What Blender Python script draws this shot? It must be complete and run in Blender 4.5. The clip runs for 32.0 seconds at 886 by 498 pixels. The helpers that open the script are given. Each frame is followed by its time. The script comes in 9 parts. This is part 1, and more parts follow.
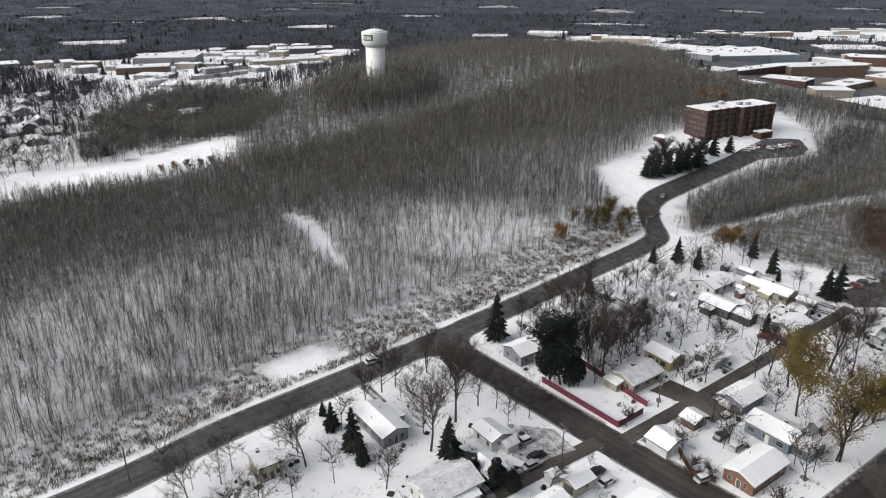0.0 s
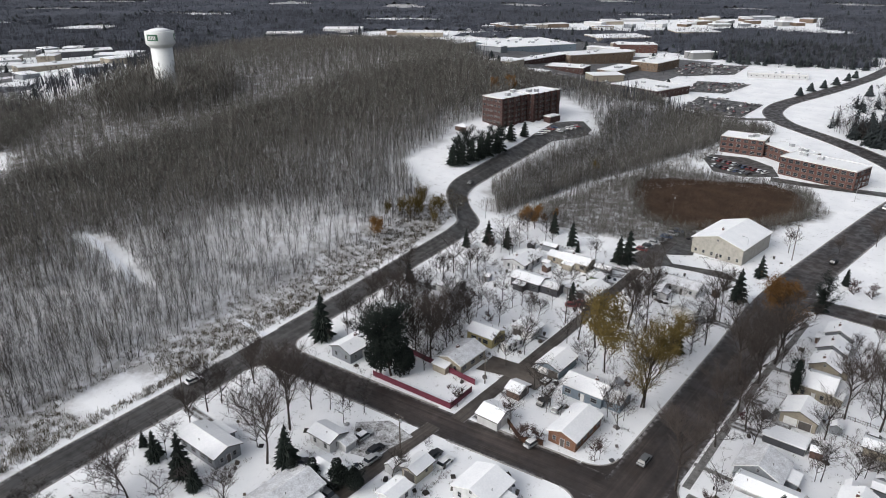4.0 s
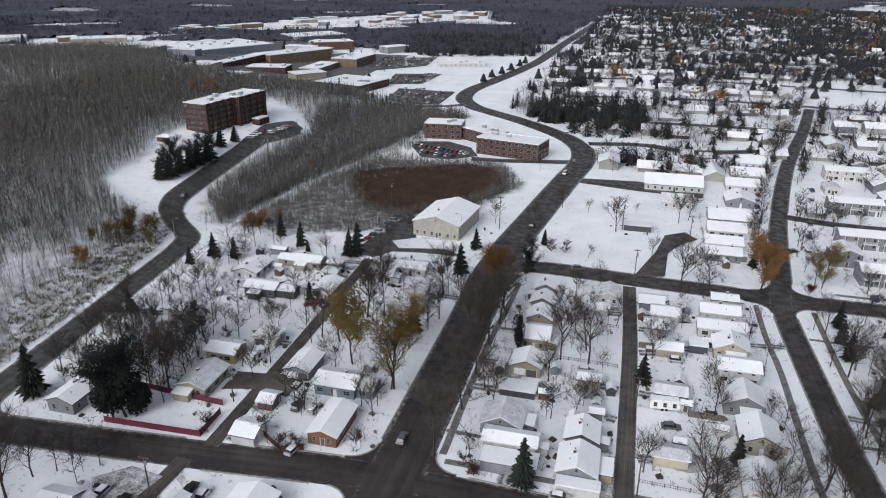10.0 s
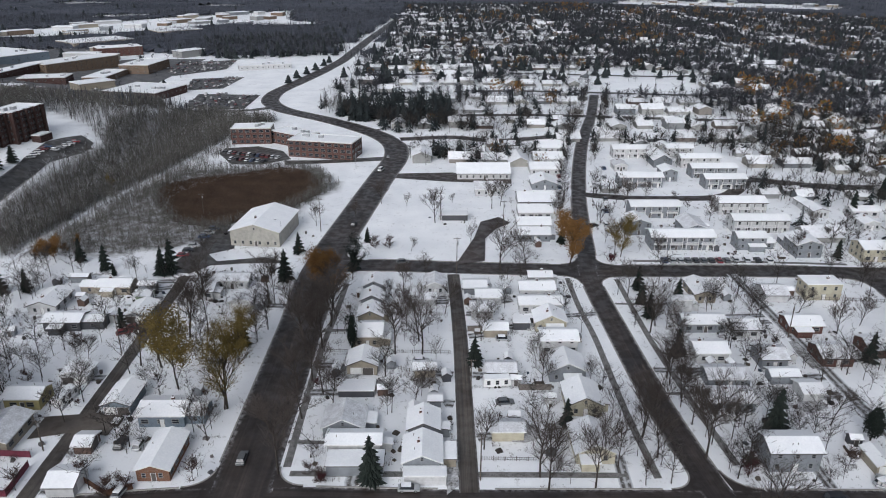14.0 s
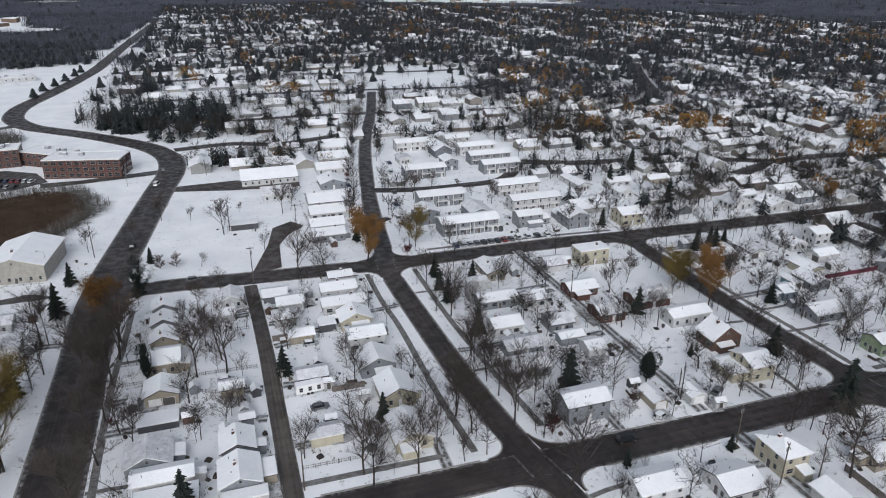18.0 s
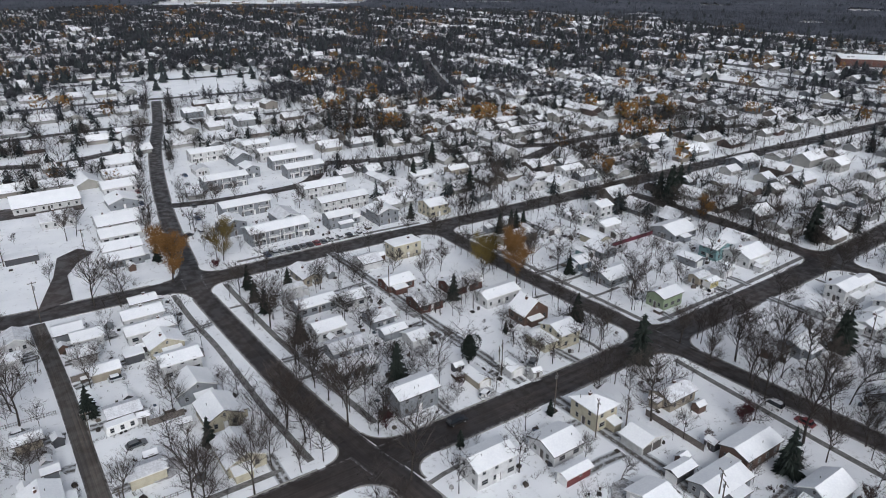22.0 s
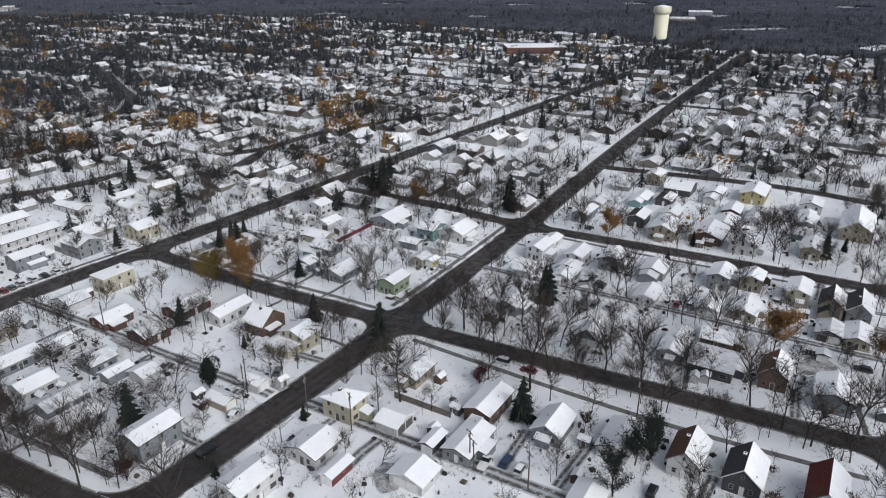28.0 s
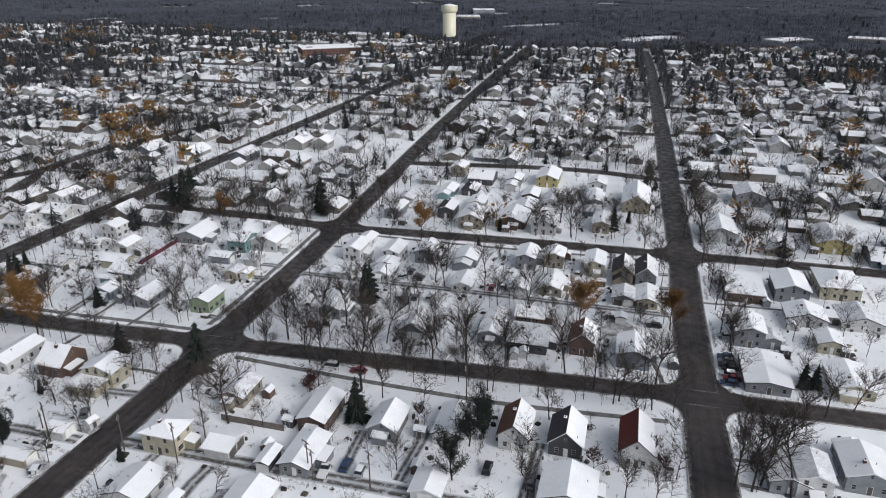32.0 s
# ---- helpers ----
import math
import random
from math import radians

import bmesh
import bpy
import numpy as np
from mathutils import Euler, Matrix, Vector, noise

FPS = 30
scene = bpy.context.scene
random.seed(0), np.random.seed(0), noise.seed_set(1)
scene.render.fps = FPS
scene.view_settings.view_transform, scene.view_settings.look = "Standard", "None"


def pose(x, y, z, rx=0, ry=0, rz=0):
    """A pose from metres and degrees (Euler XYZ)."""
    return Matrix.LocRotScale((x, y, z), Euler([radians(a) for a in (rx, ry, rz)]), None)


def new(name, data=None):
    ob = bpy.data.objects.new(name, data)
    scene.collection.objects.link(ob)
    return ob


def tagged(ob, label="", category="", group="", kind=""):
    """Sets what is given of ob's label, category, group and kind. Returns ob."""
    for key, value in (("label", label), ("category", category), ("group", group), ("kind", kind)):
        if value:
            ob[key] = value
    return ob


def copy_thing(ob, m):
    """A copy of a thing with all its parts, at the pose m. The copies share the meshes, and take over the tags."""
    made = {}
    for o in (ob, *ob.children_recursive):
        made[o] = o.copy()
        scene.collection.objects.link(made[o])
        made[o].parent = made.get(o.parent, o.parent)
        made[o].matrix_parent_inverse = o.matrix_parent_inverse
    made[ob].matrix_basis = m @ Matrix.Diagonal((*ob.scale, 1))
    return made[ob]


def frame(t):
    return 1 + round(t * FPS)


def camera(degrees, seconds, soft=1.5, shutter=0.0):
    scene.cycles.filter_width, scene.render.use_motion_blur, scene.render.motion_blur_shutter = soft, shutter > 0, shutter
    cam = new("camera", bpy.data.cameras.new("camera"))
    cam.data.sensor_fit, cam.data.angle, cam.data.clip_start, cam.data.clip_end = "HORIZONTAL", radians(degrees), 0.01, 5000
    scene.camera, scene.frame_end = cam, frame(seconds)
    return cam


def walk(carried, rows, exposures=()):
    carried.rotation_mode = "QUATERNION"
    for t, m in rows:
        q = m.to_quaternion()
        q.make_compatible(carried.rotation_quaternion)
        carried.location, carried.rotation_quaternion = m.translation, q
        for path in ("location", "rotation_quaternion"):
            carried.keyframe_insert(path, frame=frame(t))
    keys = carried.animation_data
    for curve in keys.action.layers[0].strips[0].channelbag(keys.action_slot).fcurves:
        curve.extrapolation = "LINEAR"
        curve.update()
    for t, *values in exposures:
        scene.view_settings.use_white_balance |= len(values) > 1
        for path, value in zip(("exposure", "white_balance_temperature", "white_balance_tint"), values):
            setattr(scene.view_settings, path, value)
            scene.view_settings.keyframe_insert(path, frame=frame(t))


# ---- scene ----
cam = camera(64.61, 32.0, soft=1.0)
PATH = [
    (0, pose(0, 0, 100, 67.88, 0.19, 54.42)),
    (1, pose(0, 0, 100, 67.74, 0.16, 50.52)),
    (2, pose(0, 0, 100, 67.65, 0.10, 46.34)),
    (3, pose(0, 0, 100, 67.59, 0.06, 42.34)),
    (3.5, pose(0, 0, 100, 67.57, 0.00, 40.45)),
    (5.5, pose(0, 0, 100, 67.49, -0.07, 32.66)),
    (6, pose(0, 0, 100, 67.49, -0.07, 30.67)),
    (7, pose(0, 0, 100, 67.54, -0.10, 26.73)),
    (8, pose(0, 0, 100, 67.57, -0.15, 22.81)),
    (9, pose(0, 0, 100, 67.53, -0.18, 18.93)),
    (10, pose(0, 0, 100, 67.51, -0.18, 15.05)),
    (11, pose(0, 0, 100, 67.50, -0.15, 11.16)),
    (12, pose(0, 0, 100, 67.48, -0.16, 7.28)),
    (13, pose(0, 0, 100, 67.47, -0.12, 3.41)),
    (14, pose(0, 0, 100, 67.46, -0.11, -0.47)),
    (14.5, pose(0, 0, 100, 67.43, -0.13, -2.43)),
    (16.5, pose(0, 0, 100, 67.39, -0.06, -11.06)),
    (17, pose(0, 0, 100, 67.37, -0.05, -13.43)),
    (17.5, pose(0, 0, 100, 67.40, -0.08, -15.92)),
    (18, pose(0, 0, 100, 67.42, -0.08, -18.34)),
    (19, pose(0, 0, 100, 67.39, -0.11, -22.37)),
    (20, pose(0, 0, 100, 67.39, -0.05, -26.45)),
    (21, pose(0, 0, 100, 67.38, -0.03, -30.59)),
    (22, pose(0, 0, 100, 67.42, 0.03, -34.77)),
    (23, pose(0, 0, 100, 67.43, 0.07, -38.81)),
    (24, pose(0, 0, 100, 67.46, 0.05, -42.78)),
    (25, pose(0, 0, 100, 67.49, 0.04, -46.77)),
    (25.5, pose(0, 0, 100, 67.51, 0.02, -48.76)),
    (27.5, pose(0, 0, 100, 67.50, 0.07, -56.68)),
    (28, pose(0, 0, 100, 67.48, 0.09, -58.65)),
    (29, pose(0, 0, 100, 67.43, 0.05, -62.64)),
    (30, pose(0, 0, 100, 67.38, 0.04, -66.63)),
    (31, pose(0, 0, 100, 67.46, 0.06, -70.73)),
    (32, pose(0, 0, 100, 67.51, -0.01, -74.71)),
]
walk(cam, PATH, exposures=[(0, 0.38, 6430, 10), (3, 0.31, 6330, 10), (7, 0.14, 6120, 10), (12, -0.03, 5960, 10), (18, -0.11, 5940, 10), (24, -0.09, 5960, 10), (29, 0.03, 6060, 10), (32, 0.06, 6090, 10)])

# ---- light: an overcast November day, low pale sun behind thin cloud ----
SUN_ELEVATION, SUN_TURN = radians(32), radians(200)
world = bpy.data.worlds.new("overcast_sky")
scene.world = world
world.use_nodes = True
wn = world.node_tree.nodes
wl = world.node_tree.links
sky = wn.new("ShaderNodeTexSky")
sky.sky_type = "NISHITA"
sky.sun_disc = False
sky.sun_elevation, sky.sun_rotation = SUN_ELEVATION, SUN_TURN
sky.air_density, sky.dust_density, sky.ozone_density = 1.0, 6.0, 1.0
grey = wn.new("ShaderNodeHueSaturation")
grey.inputs["Saturation"].default_value = 0.35
wl.new(sky.outputs[0], grey.inputs["Color"])
wl.new(grey.outputs[0], wn["Background"].inputs["Color"])
wn["Background"].inputs["Strength"].default_value = 0.133
sun = new("sun", bpy.data.lights.new("sun", "SUN"))
sun.data.energy, sun.data.angle, sun.data.color = 0.5, radians(40), (1.0, 0.96, 0.9)
sun.matrix_world = Matrix.Rotation(-SUN_TURN, 4, "Z") @ Matrix.Rotation(SUN_ELEVATION - radians(90), 4, "X")


# ---- materials ----
def ramp(nt, fac, stops):
    r = nt.nodes.new("ShaderNodeValToRGB")
    e = r.color_ramp.elements
    while len(e) < len(stops):
        e.new(0.5)
    for el, (p, c) in zip(e, stops):
        el.position, el.color = p, (*c, 1) if len(c) == 3 else c
    nt.links.new(fac, r.inputs[0])
    return r.outputs[0]


def noise_of(nt, scale, detail=4, vec=None, rough=0.55):
    n = nt.nodes.new("ShaderNodeTexNoise")
    n.inputs["Scale"].default_value, n.inputs["Detail"].default_value = scale, detail
    n.inputs["Roughness"].default_value = rough
    if vec is None:
        vec = nt.nodes.new("ShaderNodeTexCoord").outputs["Object"]
    nt.links.new(vec, n.inputs["Vector"])
    return n.outputs["Fac"]


def mixed(nt, fac, a, b, how="MIX"):
    m = nt.nodes.new("ShaderNodeMix")
    m.data_type, m.blend_type = "RGBA", how
    for sock, v in ((m.inputs["Factor"], fac), (m.inputs[6], a), (m.inputs[7], b)):
        if isinstance(v, (int, float)):
            sock.default_value = v
        elif isinstance(v, tuple):
            sock.default_value = (*v, 1)
        else:
            nt.links.new(v, sock)
    return m.outputs[2]


def bumped(nt, height, strength, distance):
    b = nt.nodes.new("ShaderNodeBump")
    b.inputs["Strength"].default_value, b.inputs["Distance"].default_value = strength, distance
    nt.links.new(height, b.inputs["Height"])
    nt.links.new(b.outputs[0], nt.nodes["Principled BSDF"].inputs["Normal"])


def blank(name, rough=0.8, metal=0.0):
    m = bpy.data.materials.new(name)
    m.use_nodes = True
    p = m.node_tree.nodes["Principled BSDF"]
    p.inputs["Roughness"].default_value, p.inputs["Metallic"].default_value = rough, metal
    if rough >= 0.75:
        p.inputs["Specular IOR Level"].default_value = 0.18
    return m, m.node_tree, p


def plain(name, a, b, scale=1.5, rough=0.8, metal=0.0, bump=0.0, vary=0.0, fine=12.0):
    """Two colours mixed by a coarse and a fine noise; vary: how far single objects differ in brightness."""
    m, nt, p = blank(name, rough, metal)
    f = nt.nodes.new("ShaderNodeMath")
    f.operation = "MULTIPLY_ADD"
    f.inputs[1].default_value = 0.5
    nt.links.new(noise_of(nt, scale), f.inputs[0])
    g = nt.nodes.new("ShaderNodeMath")
    g.operation = "MULTIPLY"
    g.inputs[1].default_value = 0.5
    fine_fac = noise_of(nt, scale * fine, 3)
    nt.links.new(fine_fac, g.inputs[0])
    nt.links.new(g.outputs[0], f.inputs[2])
    col = ramp(nt, f.outputs[0], [(0.35, a), (0.65, b)])
    if vary:
        info = nt.nodes.new("ShaderNodeObjectInfo")
        v = ramp(nt, info.outputs["Random"], [(0, (1 - vary,) * 3), (1, (1.0, 1.0, 1.0))])
        col = mixed(nt, 1.0, col, v, "MULTIPLY")
    nt.links.new(col, p.inputs["Base Color"])
    if bump:
        bumped(nt, fine_fac, bump, 0.05)
    return m


def islands(name, stops, rough=0.85, scale=0.6):
    """Colour picked for each loose piece of a joined mesh, with a little noise on it."""
    m, nt, p = blank(name, rough)
    geo = nt.nodes.new("ShaderNodeNewGeometry")
    col = ramp(nt, geo.outputs["Random Per Island"], stops)
    col = mixed(nt, 0.35, col, ramp(nt, noise_of(nt, scale), [(0.3, (0.5, 0.5, 0.5)), (0.7, (1.0, 1.0, 1.0))]), "MULTIPLY")
    nt.links.new(col, p.inputs["Base Color"])
    return m


def siding(name, a, step=0.22, rough=0.6):
    """Painted clapboard: horizontal boards with shadow lines put into the colour, dirt at two scales."""
    m, nt, p = blank(name, rough)
    tc = nt.nodes.new("ShaderNodeTexCoord").outputs["Object"]
    w = nt.nodes.new("ShaderNodeTexWave")
    w.wave_type, w.bands_direction, w.wave_profile = "BANDS", "Z", "SAW"
    w.inputs["Scale"].default_value = 1.0 / step / 3.1416 * 0.5
    nt.links.new(tc, w.inputs["Vector"])
    dark = tuple(c * 0.75 for c in a)
    col = ramp(nt, noise_of(nt, 0.7, 5, tc), [(0.3, dark), (0.6, a)])
    col = mixed(nt, 0.5, col, ramp(nt, w.outputs["Fac"], [(0.0, (0.6, 0.6, 0.6)), (0.12, (1.0, 1.0, 1.0))]), "MULTIPLY")
    nt.links.new(col, p.inputs["Base Color"])
    bumped(nt, w.outputs["Fac"], 0.5, 0.03)
    return m


def brickwork(name, a, b, mortar=(0.4, 0.37, 0.34)):
    m, nt, p = blank(name, 0.85)
    tc = nt.nodes.new("ShaderNodeTexCoord").outputs["Object"]
    geo = nt.nodes.new("ShaderNodeNewGeometry")
    sep = nt.nodes.new("ShaderNodeSeparateXYZ")
    nt.links.new(tc, sep.inputs[0])
    add = nt.nodes.new("ShaderNodeMath")
    nt.links.new(sep.outputs[0], add.inputs[0])
    nt.links.new(sep.outputs[1], add.inputs[1])
    com = nt.nodes.new("ShaderNodeCombineXYZ")
    nt.links.new(add.outputs[0], com.inputs[0])
    nt.links.new(sep.outputs[2], com.inputs[1])
    br = nt.nodes.new("ShaderNodeTexBrick")
    br.inputs["Scale"].default_value = 1.0
    br.inputs["Brick Width"].default_value, br.inputs["Row Height"].default_value = 0.3, 0.1
    br.inputs["Mortar Size"].default_value = 0.012
    for i, c in enumerate((a, b, mortar)):
        br.inputs[1 + i].default_value = (*c, 1)
    nt.links.new(com.outputs[0], br.inputs[0])
    col = mixed(nt, 0.5, br.outputs[0], ramp(nt, noise_of(nt, 0.4, 5, tc), [(0.3, (0.6, 0.6, 0.6)), (0.7, (1.0, 1.0, 1.0))]), "MULTIPLY")
    nt.links.new(col, p.inputs["Base Color"])
    return m


def ground_material():
    """Thin November snow over lawn, with leaf litter where the wood stands."""
    m, nt, p = blank("thin_snow_on_ground", 0.85)
    tc = nt.nodes.new("ShaderNodeTexCoord").outputs["Object"]
    snow = ramp(nt, noise_of(nt, 0.08, 5, tc), [(0.3, (0.75, 0.765, 0.79)), (0.7, (0.87, 0.88, 0.895))])
    grass = ramp(nt, noise_of(nt, 0.5, 4, tc), [(0.35, (0.07, 0.06, 0.045)), (0.65, (0.20, 0.18, 0.14))])
    patchy = ramp(nt, noise_of(nt, 0.35, 9, tc, 0.8), [(0.565, (0.0, 0.0, 0.0)), (0.66, (0.7, 0.7, 0.7))])
    tuft = ramp(nt, noise_of(nt, 1.5, 8, tc, 0.8), [(0.60, (0.0, 0.0, 0.0)), (0.72, (0.8, 0.8, 0.8))])
    zone = ramp(nt, noise_of(nt, 0.07, 5, tc, 0.65), [(0.37, (0.15, 0.15, 0.15)), (0.55, (1.0, 1.0, 1.0))])
    bare = mixed(nt, 1.0, mixed(nt, 1.0, tuft, patchy, "LIGHTEN"), zone, "MULTIPLY")
    base = mixed(nt, bare, snow, grass)
    at = nt.nodes.new("ShaderNodeAttribute")
    at.attribute_name = "litter"
    leafy = ramp(nt, noise_of(nt, 0.22, 7, tc, 0.7), [(0.38, (0.56, 0.575, 0.61)), (0.56, (0.085, 0.072, 0.058))])
    base = mixed(nt, at.outputs["Fac"], base, leafy)
    nt.links.new(base, p.inputs["Base Color"])
    bumped(nt, noise_of(nt, 0.9, 6, tc), 0.35, 0.12)
    return m


def road_material(name, wet, dry, edge=0.0):
    """Wet asphalt with drier patches, slush and stains."""
    m, nt, p = blank(name, 0.55)
    tc = nt.nodes.new("ShaderNodeTexCoord").outputs["Object"]
    col = ramp(nt, noise_of(nt, 0.06, 5, tc), [(0.35, wet), (0.65, dry)])
    col = mixed(nt, 0.6, col, ramp(nt, noise_of(nt, 0.9, 6, tc, 0.7), [(0.3, (0.62, 0.6, 0.6)), (0.7, (1.0, 1.0, 1.0))]), "MULTIPLY")
    uv = nt.nodes.new("ShaderNodeUVMap")
    uv.uv_map = "across"
    sep = nt.nodes.new("ShaderNodeSeparateXYZ")
    nt.links.new(uv.outputs[0], sep.inputs[0])
    # slush left along the gutters and, thinly, between the wheel tracks
    slush = ramp(nt, sep.outputs[0], [(0.0, (0.9,) * 3), (0.05, (0.30,) * 3), (0.10, (0.0,) * 3), (0.90, (0.0,) * 3), (0.95, (0.30,) * 3), (1.0, (0.9,) * 3)])
    patch = ramp(nt, noise_of(nt, 0.8, 6, tc, 0.7), [(0.45, (0.0,) * 3), (0.62, (1.0,) * 3)])
    col = mixed(nt, mixed(nt, 1.0, slush, patch, "MULTIPLY"), col, (0.5, 0.5, 0.52))
    tracks = ramp(nt, sep.outputs[0], [(0.14, (0.8,) * 3), (0.2, (1.0,) * 3), (0.27, (1.25,) * 3), (0.34, (0.85,) * 3), (0.45, (1.2,) * 3), (0.55, (1.2,) * 3), (0.66, (0.85,) * 3), (0.73, (1.25,) * 3), (0.8, (1.0,) * 3), (0.86, (0.8,) * 3)])
    col = mixed(nt, 0.8, col, tracks, "MULTIPLY")
    # streaks left by tyres, drawn out along the road
    stretch = nt.nodes.new("ShaderNodeMapping")
    stretch.inputs["Scale"].default_value = (11.0, 0.14, 1.0)
    nt.links.new(uv.outputs[0], stretch.inputs["Vector"])
    streak = ramp(nt, noise_of(nt, 1.6, 6, stretch.outputs[0], 0.7), [(0.34, (0.55,) * 3), (0.5, (0.95,) * 3), (0.66, (1.7, 1.62, 1.55))])
    col = mixed(nt, 0.85, col, streak, "MULTIPLY")
    nt.links.new(col, p.inputs["Base Color"])
    nt.links.new(ramp(nt, noise_of(nt, 0.3, 4, tc), [(0.4, (0.35,) * 3), (0.6, (0.75,) * 3)]), p.inputs["Roughness"])
    return m


def rut_material(name, dark, pale):
    """A drive under thin snow: two wheel ruts worn through to the gravel."""
    m, nt, p = blank(name, 0.8)
    tc = nt.nodes.new("ShaderNodeTexCoord").outputs["Object"]
    uv = nt.nodes.new("ShaderNodeUVMap")
    uv.uv_map = "across"
    sep = nt.nodes.new("ShaderNodeSeparateXYZ")
    nt.links.new(uv.outputs[0], sep.inputs[0])
    rut = ramp(nt, sep.outputs[0], [(0.05, (0.1,) * 3), (0.2, (1.0,) * 3), (0.36, (0.9,) * 3), (0.46, (0.35,) * 3), (0.56, (0.35,) * 3), (0.66, (0.9,) * 3), (0.8, (1.0,) * 3), (0.95, (0.1,) * 3)])
    worn = ramp(nt, noise_of(nt, 0.9, 7, tc, 0.75), [(0.32, (0.0,) * 3), (0.5, (1.0,) * 3)])
    col = mixed(nt, mixed(nt, 1.0, rut, worn, "MULTIPLY"), pale, dark)
    nt.links.new(col, p.inputs["Base Color"])
    bumped(nt, noise_of(nt, 1.5, 5, tc), 0.4, 0.1)
    return m


RUTS = rut_material("rutted_snowy_drive", (0.07, 0.063, 0.056), (0.62, 0.64, 0.67))
GROUND = ground_material()
ASPHALT = road_material("wet_asphalt", (0.024, 0.020, 0.019), (0.056, 0.046, 0.042))
ASPHALT_GREY = road_material("grey_asphalt", (0.034, 0.033, 0.033), (0.062, 0.060, 0.058))
ALLEY = road_material("muddy_alley", (0.040, 0.033, 0.028), (0.11, 0.097, 0.085))
CONCRETE = plain("concrete_kerb", (0.22, 0.21, 0.20), (0.38, 0.37, 0.36), 1.2, 0.85, bump=0.2)
WALKWAY = plain("wet_walkway", (0.055, 0.050, 0.047), (0.26, 0.255, 0.25), 0.7, 0.7, fine=6)
SNOW = plain("roof_snow", (0.78, 0.795, 0.82), (0.89, 0.90, 0.915), 0.25, 0.75, bump=0.25, vary=0.1, fine=9)
SNOW_THIN = plain("thin_roof_snow", (0.45, 0.45, 0.47), (0.82, 0.84, 0.87), 0.5, 0.8, fine=6, vary=0.15)
FASCIA = plain("white_fascia", (0.55, 0.55, 0.55), (0.75, 0.75, 0.74), 1, 0.6)
TRIM_DARK = plain("dark_trim", (0.05, 0.045, 0.04), (0.09, 0.08, 0.075), 1, 0.6)
SHINGLE = plain("bare_brown_shingle", (0.10, 0.055, 0.04), (0.17, 0.10, 0.075), 2, 0.85)
GLASS, _nt, _p = blank("window_glass", 0.08)
_p.inputs["Base Color"].default_value = (0.02, 0.024, 0.03, 1)
RUBBER = plain("tyre_rubber", (0.02, 0.02, 0.02), (0.035, 0.035, 0.035), 4, 0.8)
STEEL = plain("galvanised_steel", (0.3, 0.31, 0.32), (0.45, 0.46, 0.47), 2, 0.45, 0.6)
POLE_WOOD = plain("weathered_pole_wood", (0.06, 0.05, 0.042), (0.13, 0.11, 0.095), 2, 0.85)
BARK = plain("grey_bark", (0.034, 0.029, 0.026), (0.085, 0.073, 0.066), 1.5, 0.9, vary=0.35)
TWIG = plain("bare_twigs", (0.040, 0.033, 0.030), (0.095, 0.080, 0.072), 0.6, 0.9, vary=0.3)
TWIG_RED = plain("reddish_twigs", (0.055, 0.032, 0.028), (0.095, 0.06, 0.05), 0.6, 0.9, vary=0.2)
NEEDLE = plain("dark_needles", (0.008, 0.012, 0.011), (0.026, 0.034, 0.028), 0.9, 0.8, vary=0.35, fine=6)
RUST_LEAF = plain("rust_leaves", (0.12, 0.060, 0.020), (0.26, 0.145, 0.050), 0.8, 0.8, vary=0.25, fine=5)
GOLD_LEAF = plain("olive_gold_leaves", (0.095, 0.070, 0.020), (0.21, 0.155, 0.048), 0.8, 0.8, vary=0.25, fine=5)
WINE_LEAF = plain("wine_red_leaves", (0.035, 0.010, 0.012), (0.075, 0.022, 0.026), 0.8, 0.8, fine=5)
WEED = islands("dead_weeds", [(0.0, (0.035, 0.03, 0.026)), (0.6, (0.08, 0.068, 0.055)), (1.0, (0.16, 0.14, 0.11))])
# the blue-grey is distance haze painted into the bark colours
HAZED_WOODLAND = islands("hazed_far_woodland", [(0.0, (0.028, 0.030, 0.038)), (0.5, (0.050, 0.054, 0.066)), (0.9, (0.080, 0.086, 0.103)), (1.0, (0.13, 0.138, 0.155))], scale=0.01)
BRICK = brickwork("dark_red_brick", (0.045, 0.022, 0.02), (0.075, 0.036, 0.03), (0.10, 0.08, 0.075))
BRICK_RED = brickwork("red_brick", (0.075, 0.033, 0.027), (0.11, 0.048, 0.038), (0.13, 0.10, 0.09))
BRICK_TAN = brickwork("tan_brick", (0.125, 0.088, 0.062), (0.175, 0.125, 0.088), (0.2, 0.165, 0.135))
FOREST = islands("forest_bark", [(0.0, (0.054, 0.050, 0.043)), (0.45, (0.105, 0.099, 0.087)), (0.8, (0.19, 0.182, 0.166)), (1.0, (0.34, 0.335, 0.32))])
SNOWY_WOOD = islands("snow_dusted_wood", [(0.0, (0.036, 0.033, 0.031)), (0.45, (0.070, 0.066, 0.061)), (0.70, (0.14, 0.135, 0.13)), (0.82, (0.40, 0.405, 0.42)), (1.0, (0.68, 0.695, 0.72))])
# far tree bark, with a blue cast that stands in for haze
HAZED_FAR_WOOD = islands("hazed_bare_wood", [(0.0, (0.032, 0.033, 0.040)), (0.6, (0.056, 0.057, 0.067)), (1.0, (0.09, 0.09, 0.099))], scale=0.05)
# haze over the far crowns is put into this colour as blue-grey
HAZED_CANOPY = plain("hazed_wood_canopy", (0.034, 0.038, 0.050), (0.080, 0.087, 0.107), 0.006, 0.95, fine=26)
# lighter and bluer than the near needles: haze mixed into the colour
HAZED_PINE = islands("hazed_far_pines", [(0.0, (0.016, 0.021, 0.024)), (1.0, (0.040, 0.048, 0.049))])
